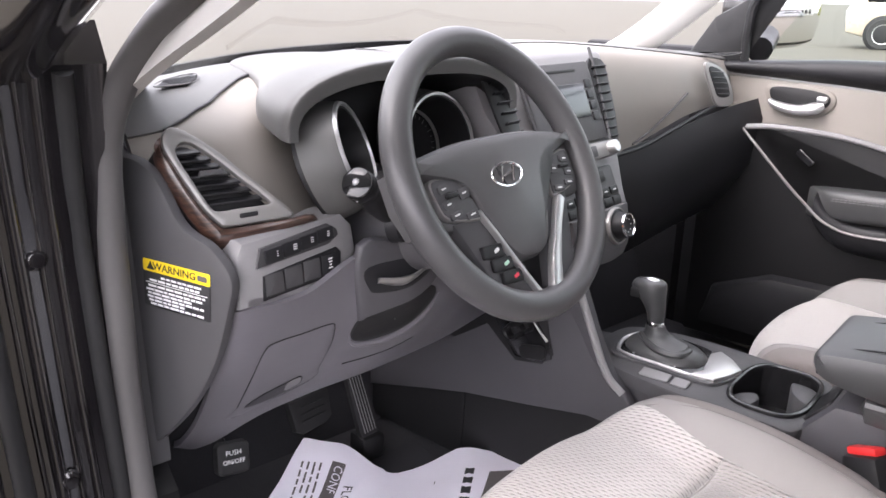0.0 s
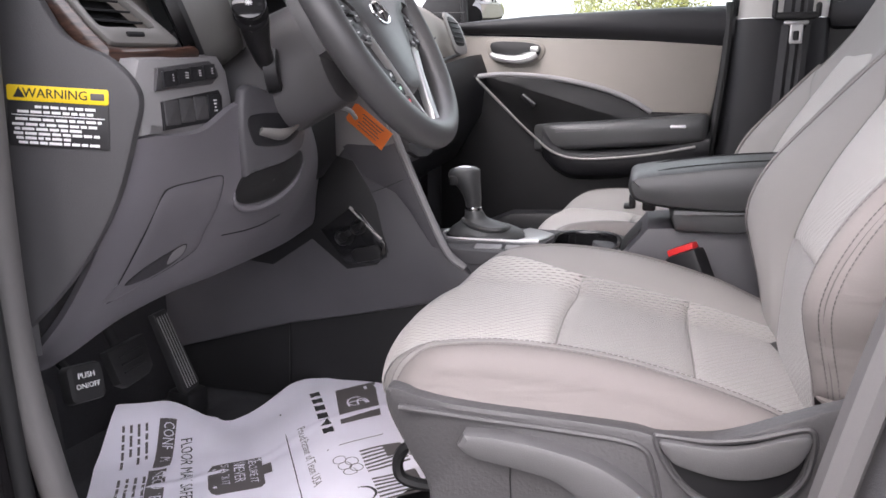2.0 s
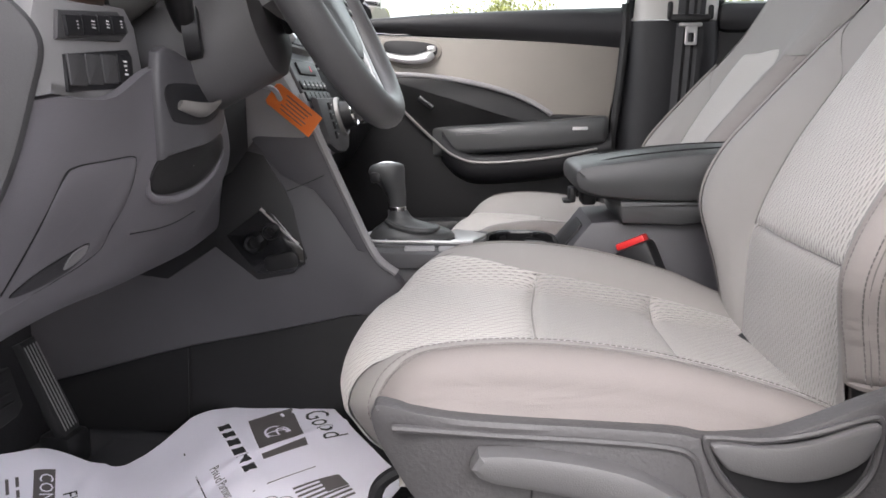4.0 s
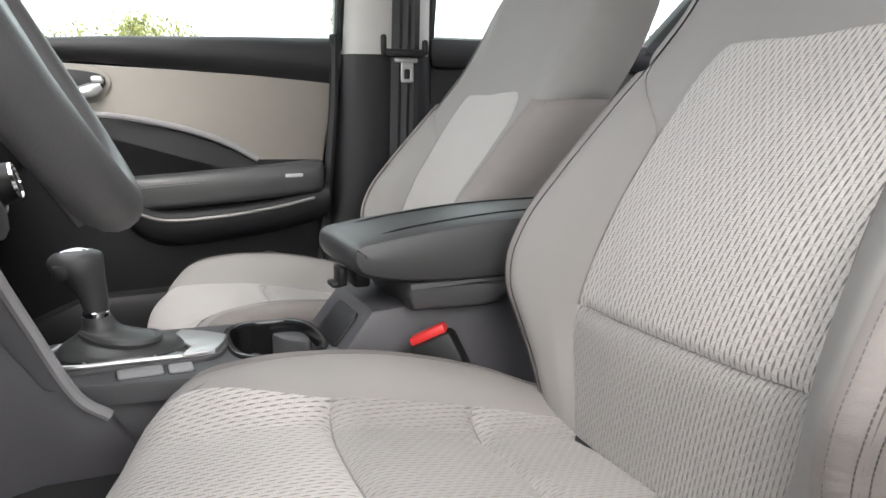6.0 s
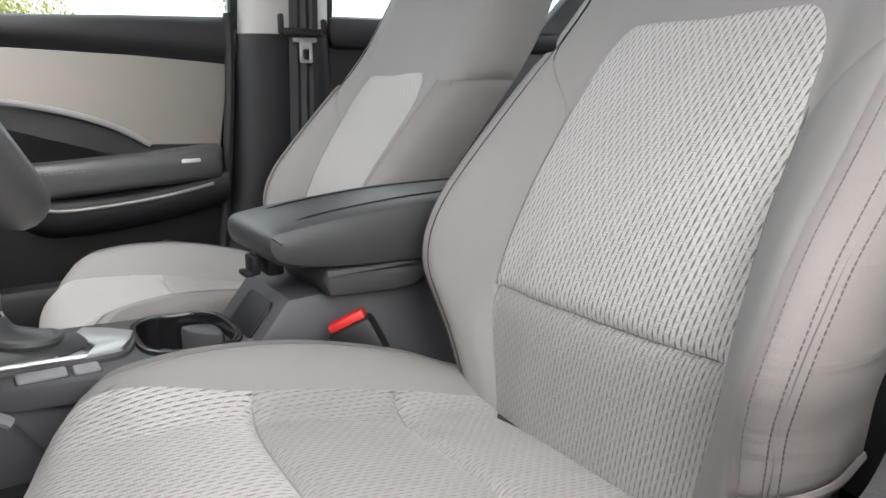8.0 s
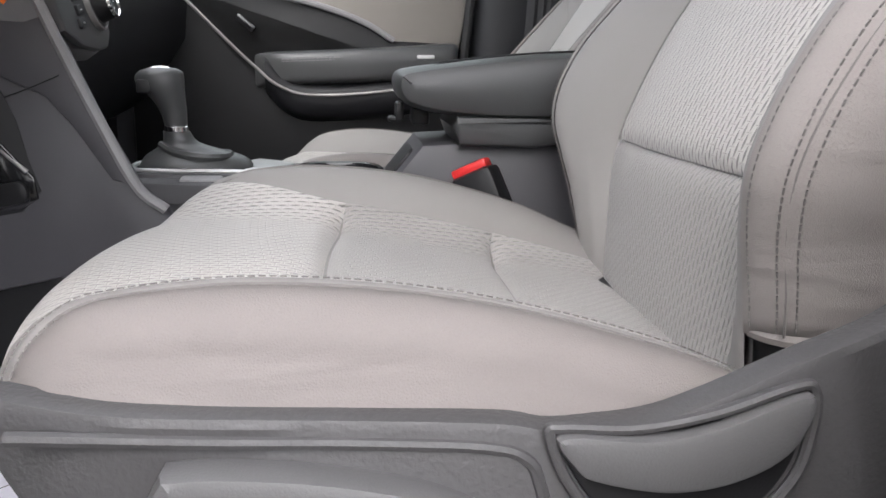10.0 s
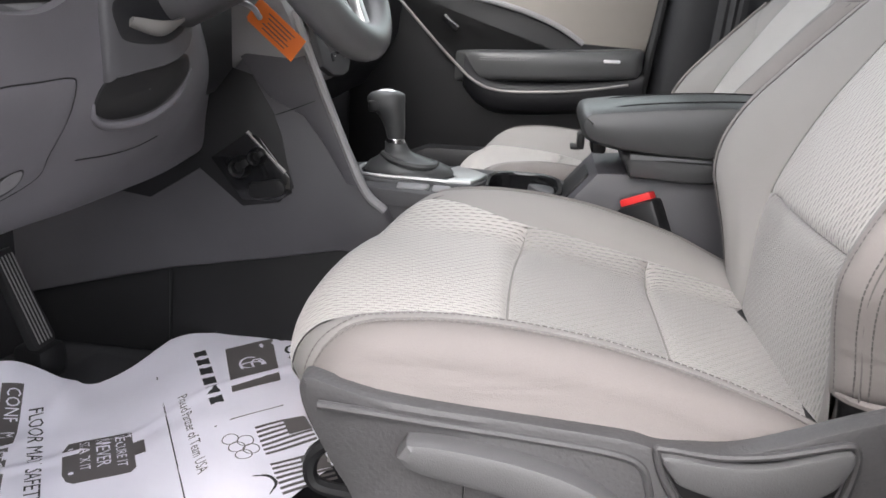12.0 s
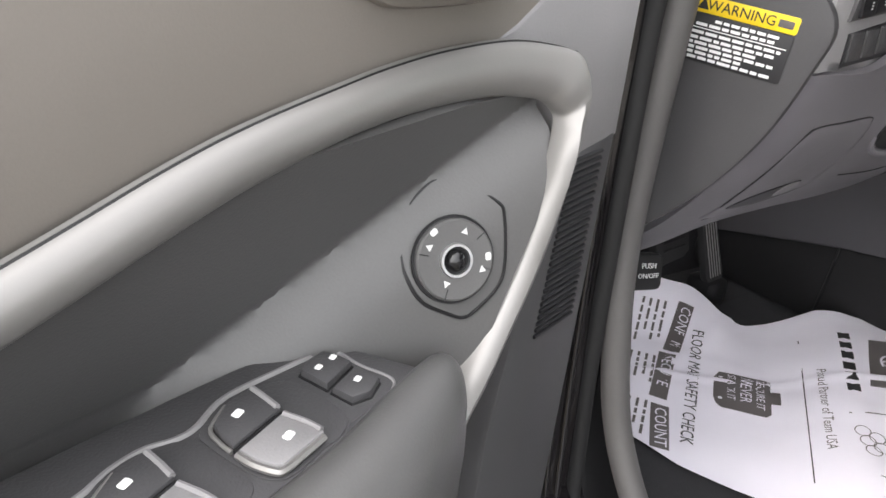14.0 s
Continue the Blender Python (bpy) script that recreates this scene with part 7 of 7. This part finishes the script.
bm.verts.ensure_lookup_table()
bm.faces.new([bm.verts[j] for j in range(32)][::-1])
bmesh.ops.recalc_face_normals(bm, faces=bm.faces)
part("shroud", bm, COLUMN, col)
part("hub_core", tube([C0, Vector(WC) + Vector((0, 0.012, -0.005))], 0.042, 8, 20), BLACK, col)
tip, tn = Vector((-0.520, 0.690, 1.070)), Vector((-0.023, -0.008, 0.014)).normalized()
TIP = fr(tip, (0.39, -0.92, 0), tn.cross(Vector((0.39, -0.92, 0))))
st = part("light_stalk", tube([(-0.41, 0.722, 1.012), (-0.448, 0.712, 1.016), (-0.476, 0.705, 1.034), (-0.497, 0.698, 1.056), (-0.520, 0.690, 1.070)], [0.0095, 0.010, 0.0125, 0.0165, 0.0175], 34, 18), BLACK, col, "black light stalk with white symbols")
part("stalk_tip", lathe([(0.0, 0.0035), (0.012, 0.003), (0.0165, 0.0012), (0.0178, -0.002)], 24, TIP), GLOSS, st)
part("stalk_ring", lathe([(0.0174, -0.022), (0.0182, -0.021), (0.0182, -0.012), (0.0176, -0.011)], 24, TIP), CHAR, st, "ridged grip ring")
part("stalk_socket", lathe([(0.012, 0.002), (0.018, 0.004), (0.024, 0.002), (0.026, -0.012)], 28, fr((-0.432, 0.706, 1.006), (0.94, 0.30, 0), (0.05, 0.1, 1))), CHAR, col, "charcoal socket of the stalk")
for a in range(4):
    part("stalk_mark", box((0, 0, 0), (0.008, 0.0009, 0.0005), 0), MARK, st).data.transform(TIP @ pose(0, 0, 0.0034, 0, 0, 45 * a))
part("grip_mark", box((0, 0, 0), (0.0012, 0.012, 0.0004), 0), MARK, st).data.transform(TIP @ pose(0, -0.0178, -0.016, 90, 0, 0))
part("wiper_stalk", tube([(-0.32, 0.70, 1.05), (-0.26, 0.68, 1.062), (-0.235, 0.672, 1.072)], [0.008, 0.009, 0.012], 20, 12), BLACK, col, "black wiper stalk")

col.matrix_world = swing(-0.37, 0.66)
tag = thing("key_tag", "orange card tag hanging from the ignition key", "tag")
part("card", plate([(-0.045, 0.016), (-0.04, 0.02), (0.045, 0.02), (0.045, -0.02), (-0.04, -0.02), (-0.045, -0.016)], 0.0008, 0.0002, fr((-0.258, 0.680, 0.932), (0.1, -0.77, -0.63), (-0.05, -0.63, 0.77)) @ Matrix.Diagonal((0.74, 0.74, 1, 1))), ORANGE, tag)
for i in range(5):
    part("print_bar", plate(rrect(0.05 - 0.006 * (i % 3), 0.0016, 0.0004, 1, cx=0.004, cy=0.012 - 0.006 * i), 0.0002, 0.00005, fr((-0.258, 0.680, 0.932), (0.1, -0.77, -0.63), (-0.05, -0.63, 0.77)) @ Matrix.Diagonal((0.74, 0.74, 1, 1)) @ Matrix.Translation((0, 0, 0.0009))), INKSOFT, tag)
part("key", tube([(-0.305, 0.70, 0.96), (-0.30, 0.685, 0.955), (-0.285, 0.684, 0.944)], 0.003, 12, 8), STEEL, tag)

# ---- footwell ----
br = thing("brake_pedal", "black rubber brake pedal", "pedal")
pm = fr((-0.39, 1.03, 0.59), (1, 0.15, 0), (0, 0.3, 0.95))
part("pad", plate([(-0.042, 0.025), (0.042, 0.026), (0.039, -0.025), (0.025, -0.034), (-0.025, -0.036), (-0.039, -0.026)], 0.014, 0.005, pm), RUBBER, br)
for i in range(3):
    part("rib", box((0, 0.01 - 0.012 * i, 0.015), (0.05, 0.003, 0.003), 0.001), RUBBER, br).data.transform(pm)
part("arm", tube([(-0.385, 1.045, 0.60), (-0.38, 1.09, 0.68), (-0.375, 1.13, 0.8)], 0.009, 16, 8, flat=0.5), BLACK, br)
pk = thing("parking_brake_pedal", "black parking brake pedal with white lettering", "pedal")
pm = fr((-0.595, 0.882, 0.655), (1, -0.1, -0.12), (0.1, 0.3, 0.95))
part("pad", plate(rrect(0.046, 0.044, 0.008), 0.016, 0.005, pm), RUBBER, pk)
words("PUSH", 0.0092, pm @ pose(0, 0.008, 0.0165), WHITE, pk)
words("ON/OFF", 0.0085, pm @ pose(0, -0.004, 0.0165), WHITE, pk)
part("arm", tube([(-0.6, 0.892, 0.67), (-0.605, 0.93, 0.71), (-0.61, 0.98, 0.8)], 0.006, 16, 8), BLACK, pk)
ac = thing("accelerator_pedal", "tall black ribbed accelerator pedal", "pedal")
am = fr((-0.275, 1.05, 0.56), (1, 0.1, 0.04), (-0.06, 0.35, 0.93))
part("pad", plate([(-0.016, 0.07), (0.016, 0.07), (0.022, -0.06), (0.016, -0.072), (-0.016, -0.072), (-0.022, -0.06)], 0.012, 0.004, am), RUBBER, ac)
for i in range(5):
    part("rib", box((-0.012 + 0.006 * i, 0, 0.0125), (0.0015, 0.125, 0.002), 0.0006), GREY, ac).data.transform(am)
part("foot", box((-0.268, 1.03, 0.475), (0.05, 0.05, 0.05), 0.01), BLACK, ac)
tagged(part("floor_mat", shell([[(x, y, FLOOR - 0.001 + 0.002 * math.sin(9 * x + 7 * y)) for y in np.linspace(0.55, 1.02, 10)] for x in np.linspace(-0.69, -0.17, 10)], 0.008, flip=True), CARPET), "black carpet mat in the driver's footwell", "floor mat")

# ---- paper floor cover ----
pp = thing("paper_floor_mat", "creased white paper floor cover with black print", "paper mat")
PA, PB = Vector((-0.752, -0.659, 0)), Vector((0.659, -0.752, 0))     # along the lines of print, and up the letters


def paper_z(a, b):
    z = 0.455 + 0.036 * step(0.03, 0.15, b) + 0.05 * step(-0.07, -0.2, a) * step(0.02, -0.10, b)
    z += 0.004 * noise.noise(Vector((16 * a, 12 * b, 3))) + 0.005 * max(0.0, 1 - abs(b + 0.02 + 0.5 * (a + 0.16)) / 0.02) * step(0.06, -0.1, a)
    return z + 0.0035 * max(0.0, 1 - abs(a + 0.02 + 0.25 * b) / 0.012)


def on_paper(a, b, lift=0.0):
    p = Vector((-0.41, 0.83, 0)) + PA * a + PB * b
    return Vector((p.x, p.y, paper_z(a, b) + lift))


def edge_lo(b):
    return float(np.interp(b, (-0.185, -0.16, -0.08, -0.005, 0.05, 0.11, 0.2, 0.30), (-0.08, -0.19, -0.185, -0.172, -0.205, -0.233, -0.222, -0.21)))


def edge_hi(b):
    return float(np.interp(b, (-0.185, -0.13, -0.065, 0.0, 0.10, 0.17, 0.23, 0.30), (0.03, 0.155, 0.187, 0.203, 0.215, 0.205, 0.16, 0.10)))


sheet = part("sheet", shell([[on_paper(edge_lo(b) + (edge_hi(b) - edge_lo(b)) * i / 69, b) for i in range(70)] for b in np.linspace(-0.185, 0.30, 80)], 0.0004), PAPER, pp)


def ink(name, mat_, outline, lift=0.0007, label=""):
    """A printed patch that follows the paper."""
    bm = bmesh.new()
    f = bm.faces.new([bm.verts.new((a, b, 0)) for a, b in outline])
    bmesh.ops.triangulate(bm, faces=[f])
    bmesh.ops.subdivide_edges(bm, edges=[e for e in bm.edges if e.calc_length() > 0.02], cuts=3, use_grid_fill=True)
    for v in bm.verts:
        v.co = on_paper(v.co.x, v.co.y, lift)
    return part(name, bm, mat_, pp, label)


def print_words(text, size, a, b, mat_, lift=0.0009, xscale=1.0, turn=0.0):
    ob = words(text, size, Matrix.Identity(4), mat_, pp, "lettering", depth=0.0, align="LEFT", xscale=xscale)
    c, s = math.cos(turn), math.sin(turn)
    for v in ob.data.vertices:
        x, y = v.co.x * c - v.co.y * s, v.co.x * s + v.co.y * c
        v.co = on_paper(a + x, b + y, lift)
    return ob


def bar(a0, a1, b, h, mat_=INK, lift=0.0007):
    n = max(1, int((a1 - a0) / 0.02))
    ink("print_bar", mat_, [(a0, b - h / 2)] + [(a1, b - h / 2), (a1, b + h / 2), (a0, b + h / 2)], lift)


print_words("FLOOR MAT SAFETY CHECK", 0.0235, -0.116, -0.060, INK, xscale=0.88)
for text, a0, a1, b, t in (("CONFIRM", -0.150, -0.054, -0.084, -0.10), ("SECURE", -0.047, 0.067, -0.098, -0.03), ("COUNT", 0.08, 0.168, -0.097, 0.08)):
    q = [(a0, b - 0.012), (a1, b - 0.012 + t * (a1 - a0)), (a1, b + 0.012 + t * (a1 - a0)), (a0, b + 0.012)]
    ink("print_box", INKSOFT, q)
    print_words(text, 0.022, a0 + 0.006, b + 0.001, PAPER, 0.0012, xscale=(a1 - a0) / len(text) / 0.0178, turn=t)
rng = random.Random(9)
for blk in range(3):
    for ln in range(4):
        a0, b = -0.145 + 0.112 * blk, -0.115 - 0.011 * ln
        end = a0 + rng.uniform(0.05, 0.085)
        while a0 < end:
            l = rng.uniform(0.008, 0.022)
            if a0 > edge_lo(b) + 0.01 and a0 + l < edge_hi(b) - 0.008:
                bar(a0, a0 + l, b, 0.0038, INKSOFT)
            a0 += l + 0.004
# mat symbol with its words
ink("mat_symbol", INKSOFT, [(-0.036, -0.024), (-0.040, 0.038), (-0.034, 0.044), (-0.012, 0.044), (-0.012, 0.056), (0.018, 0.056), (0.018, 0.044), (0.040, 0.044), (0.046, 0.038), (0.050, -0.020), (0.044, -0.027), (0.03, -0.031), (-0.02, -0.031)])
for text, b, sz in (("SECURE IT", 0.030, 0.0155), ("NEVER", 0.011, 0.0215), ("STACK IT", -0.008, 0.0155)):
    print_words(text, sz, -0.034, b, PAPER, 0.0012, xscale=0.95)
for a in (-0.022, 0.03):
    ink("symbol_eye", PAPER, ell(0.006, 0.006, 10, a, -0.022), 0.0012)
bar(-0.15, 0.17, 0.084, 0.0014)
# brand block as plain shapes
ink("brand_block", INKSOFT, [(-0.162, 0.176), (-0.180, 0.246), (-0.050, 0.227), (-0.036, 0.163)])
for w, h, x in ((0.052, 0.036, 0), (0.020, 0.034, 0), (0.034, 0.016, 0.006)):
    o = ell(w, h, 28, -0.107, 0.203 + x)
    i2 = ell(w - 0.006, h - 0.006, 28, -0.107, 0.203 + x)
    bm = grid([[on_paper(a, b, 0.0012) for a, b in o], [on_paper(a, b, 0.0012) for a, b in i2]], cv=True)
    part("brand_ring", bm, PAPER, pp)
for i in range(6):
    bar(-0.168 + 0.0265 * i, -0.150 + 0.0265 * i, 0.142, 0.016)
print_words("Proud Partner of Team USA", 0.0165, -0.068, 0.106, INKSOFT, xscale=0.93)
ink("print_rule", INKSOFT, [(0.034, 0.130), (0.036, 0.130), (0.016, 0.215), (0.014, 0.215)])
for k in range(2):
    for i in range(7):
        a0 = 0.055 + 0.078 * k
        ink("flag_stripe", INKSOFT, [(a0 + 0.009 * i, 0.172), (a0 + 0.0045 + 0.009 * i, 0.172), (a0 - 0.004 + 0.009 * i, 0.232), (a0 - 0.0085 + 0.009 * i, 0.232)])
    ink("flag_corner", INKSOFT, [(0.053 + 0.078 * k, 0.205), (0.085 + 0.078 * k, 0.205), (0.082 + 0.078 * k, 0.233), (0.049 + 0.078 * k, 0.233)], 0.0009)
for a, b in ((0.068, 0.142), (0.086, 0.146), (0.104, 0.150), (0.077, 0.157), (0.095, 0.160)):
    o, i2 = ell(0.021, 0.019, 20, a, b), ell(0.0185, 0.0165, 20, a, b)
    part("ring_print", grid([[on_paper(x, y, 0.0008) for x, y in o], [on_paper(x, y, 0.0008) for x, y in i2]], cv=True), INKSOFT, pp)
part("swoosh_print", tube([on_paper(0.15, 0.15, 0.0006), on_paper(0.155, 0.165, 0.0006), on_paper(0.17, 0.17, 0.0006), on_paper(0.185, 0.16, 0.0006)], [0.0005, 0.002, 0.002, 0.0005], 20, 6, flat=0.2, up=(0, 0, 1)), INK, pp)
print_words("'s Good", 0.05, -0.19, 0.268, INK, xscale=0.85)

# ---- outside ----
mir = thing("side_mirror", "black door mirror outside the passenger window", "mirror")
MM = fr((0.965, 0.985, 1.224), (0.937, -0.35, 0), (0, 0, 1))
part("housing", plate([(-0.11, -0.07), (-0.085, -0.082), (0.085, -0.075), (0.12, -0.04), (0.125, 0.05), (0.1, 0.085), (-0.08, 0.08), (-0.115, 0.05)], 0.09, 0.03, MM @ Matrix.Translation((0, 0, -0.09)), 60), PAINT, mir)
part("mirror_glass", plate([(-0.094, -0.056), (-0.075, -0.066), (0.075, -0.06), (0.104, -0.034), (0.108, 0.044), (0.088, 0.07), (-0.07, 0.066), (-0.098, 0.044)], 0.002, 0.001, MM @ Matrix.Translation((0, 0, 0.001)), 60), MIRROR, mir)
part("mount", tube([(0.80, 0.95, 1.15), (0.85, 0.97, 1.16), (0.9, 0.99, 1.175)], 0.03, 12, 10), BLACK, mir)


def wheel(parent, x, y, r=0.37, side=-1):
    M = fr((x, y, r), (1, 0, 0), (0, 0, 1)) if side < 0 else fr((x, y, r), (-1, 0, 0), (0, 0, 1))
    w = part("wheel", lathe([(r * 0.62, -0.09), (r * 0.93, -0.1), (r, -0.07), (r, 0.07), (r * 0.94, 0.10), (r * 0.66, 0.095), (r * 0.62, 0.07)], 32, M), TYRE, parent, "black tyre")
    rim = part("rim", lathe([(0, 0.05), (r * 0.16, 0.06), (r * 0.18, 0.045), (r * 0.5, 0.03), (r * 0.6, 0.085), (r * 0.64, 0.088), (r * 0.64, 0.0)], 32, M), RIM, w, "silver alloy rim")
    for i in range(5):
        part("spoke", box((0, r * 0.36, 0.06), (0.07, r * 0.5, 0.03), 0.01), RIM, w).data.transform(M @ pose(0, 0, 0, 0, 0, 72 * i))


def vehicle(name, label, paint, prof, glass, m, width=1.8):
    """A parked vehicle about its middle, with its flank at -y; prof: its side outline in x, z."""
    v = thing(name, label, "vehicle", "parked vehicles")
    M = fr((0, -width / 2, 0), (1, 0, 0), (0, 0, 1))
    part("body", plate(prof, width, 0.12, M @ Matrix.Translation((0, 0, -width))), paint, v)
    for g in glass:
        part("window", plate(g, 0.01, 0.004, M @ Matrix.Translation((0, 0, 0.0))), GLOSS, v, "dark tinted window")
    for x in (-1.4, 1.4):
        part("wheel_arch", lathe([(0, 0.004), (0.43, 0.004), (0.44, 0.0)], 28, fr((x, -width / 2, 0.38), (1, 0, 0), (0, 0, 1))), BLACK, v)
        wheel(v, x, -width / 2 + 0.08)
        wheel(v, x, width / 2 - 0.08, side=1)
    part("sill_trim", box((0, -width / 2 - 0.005, 0.36), (2.0, 0.03, 0.1), 0.02), BLACK, v)
    part("headlamp", box((2.15, -width / 2 + 0.16, 0.82), (0.3, 0.3, 0.18), 0.06), RIM, v)
    for x in (-0.75, 0.35):
        part("door_handle", box((x, -width / 2 - 0.012, 0.98), (0.18, 0.03, 0.03), 0.01), paint, v)
    v.matrix_world = m
    return v


suv = [(-2.25, 0.4), (-2.3, 0.9), (-2.2, 1.1), (-2.05, 1.55), (-1.8, 1.68), (0.2, 1.7), (0.5, 1.62), (1.15, 1.12), (2.1, 1.0), (2.3, 0.8), (2.3, 0.4), (1.9, 0.3), (-1.9, 0.3)]
sg = [[(-1.85, 1.12), (-1.75, 1.55), (-0.85, 1.58), (-0.85, 1.12)], [(-0.75, 1.12), (-0.75, 1.58), (0.15, 1.58), (0.85, 1.12)]]
a = math.atan2(-0.379, 0.925)
vehicle("parked_car", "beige estate car parked on the lot", BEIGE, suv, sg, pose(23.9, 7.9, 0, 0, 0, -72) @ Matrix.Diagonal((1.12, 1.12, 1.12, 1)))
pick = [(-2.7, 0.45), (-2.75, 1.05), (-1.0, 1.08), (-0.9, 1.7), (-0.6, 1.78), (0.5, 1.78), (0.75, 1.7), (1.2, 1.15), (2.4, 1.05), (2.55, 0.8), (2.5, 0.4), (1.9, 0.35), (-1.9, 0.35)]
pg = [[(-0.75, 1.15), (-0.7, 1.62), (0.05, 1.65), (0.05, 1.15)], [(0.12, 1.15), (0.12, 1.65), (0.55, 1.65), (0.95, 1.15)]]
vehicle("pickup_truck", "silver grey pickup truck parked behind", GREYPAINT, pick, pg, pose(10.6, -21.5, 0, 0, 0, 198))
bld = thing("building", "pale flat-roofed building beyond the lot", "building")
part("wall", box((14, -46, 2.6), (46, 8, 5.2), 0.1), WALLM, bld)
part("roof", box((14, -46, 5.35), (47, 9, 0.3), 0.05), GREY, bld)
for i in range(9):
    part("window", box((-5 + 4.6 * i, -41.95, 1.9), (3.2, 0.1, 2.4), 0.02), GLOSS, bld)


def tree(x, y, h, seed, spread=1.0):
    rg = random.Random(seed)
    t = thing("tree", "olive-green roadside tree with a loose crown", "tree", "trees beyond the lot")
    trunk = join(tube([(0, 0, 0), (0.05, 0.02, h * 0.25), (-0.04, 0.06, h * 0.5), (0.05, 0, h * 0.75)], [0.16, 0.12, 0.09, 0.04], 20, 8), *[tube([(0, 0, h * (0.28 + 0.06 * i)), (math.cos(i * 2.2) * 0.5 * spread, math.sin(i * 2.2) * 0.5 * spread, h * (0.42 + 0.06 * i)), (math.cos(i * 2.2) * 1.1 * spread, math.sin(i * 2.2) * 1.1 * spread, h * (0.55 + 0.06 * i))], [0.07, 0.05, 0.02], 10, 6) for i in range(6)])
    part("trunk", trunk, BARK, t)
    V3, F = [], []
    cl = [(rg.gauss(0, 0.75) * spread, rg.gauss(0, 0.75) * spread, h * rg.uniform(0.38, 0.98)) for _ in range(42)]
    for cx, cy, cz in cl:
        rr = rg.uniform(0.3, 0.6) * spread * (1.15 - 0.5 * abs(cz / h - 0.62))
        for _ in range(110):
            d = Vector((rg.gauss(0, 1), rg.gauss(0, 1), rg.gauss(0, 0.8))) * rr * 0.6
            c = Vector((cx, cy, cz)) + d
            u = Vector((rg.gauss(0, 1), rg.gauss(0, 1), rg.gauss(0, 1))).normalized()
            w = u.orthogonal().normalized()
            s = rg.uniform(0.05, 0.10)
            k = len(V3)
            V3 += [c - u * s, c + w * s * 0.5, c + u * s, c - w * s * 0.5]
            F.append((k, k + 1, k + 2, k + 3))
    me = bpy.data.meshes.new("crown")
    me.from_pydata(V3, [], F)
    me.materials.append(LEAF)
    cr_ = new("crown", me)
    cr_.parent = t
    t.location = (x, y, 0)


for i, (x, y, h, sp) in enumerate(((26, -3.4, 4.6, 1.1), (27, 4.4, 4.4, 1.2), (30, -11.5, 5.0, 1.2), (34, -19, 5.2, 1.3), (33, 7.6, 4.2, 1.3))):
    tree(x, y, h, 20 + i, sp)
hedge_rng = random.Random(5)
V3, F = [], []
for _ in range(9000):
    y = hedge_rng.uniform(-34, 9)
    c = Vector((36 + hedge_rng.gauss(0, 0.5), y, hedge_rng.uniform(0.1, 1.5 + 0.5 * math.sin(y * 0.9) + 0.3 * math.sin(y * 2.3))))
    u = Vector((hedge_rng.gauss(0, 1), hedge_rng.gauss(0, 1), hedge_rng.gauss(0, 1))).normalized()
    w = u.orthogonal().normalized()
    s = hedge_rng.uniform(0.1, 0.22)
    k = len(V3)
    V3 += [c - u * s, c + w * s * 0.5, c + u * s, c - w * s * 0.5]
    F.append((k, k + 1, k + 2, k + 3))
me = bpy.data.meshes.new("hedge")
me.from_pydata(V3, [], F)
me.materials.append(LEAF)
tagged(new("hedge", me), "low olive-green shrubs along the lot's edge", "hedge", kind="stuff")
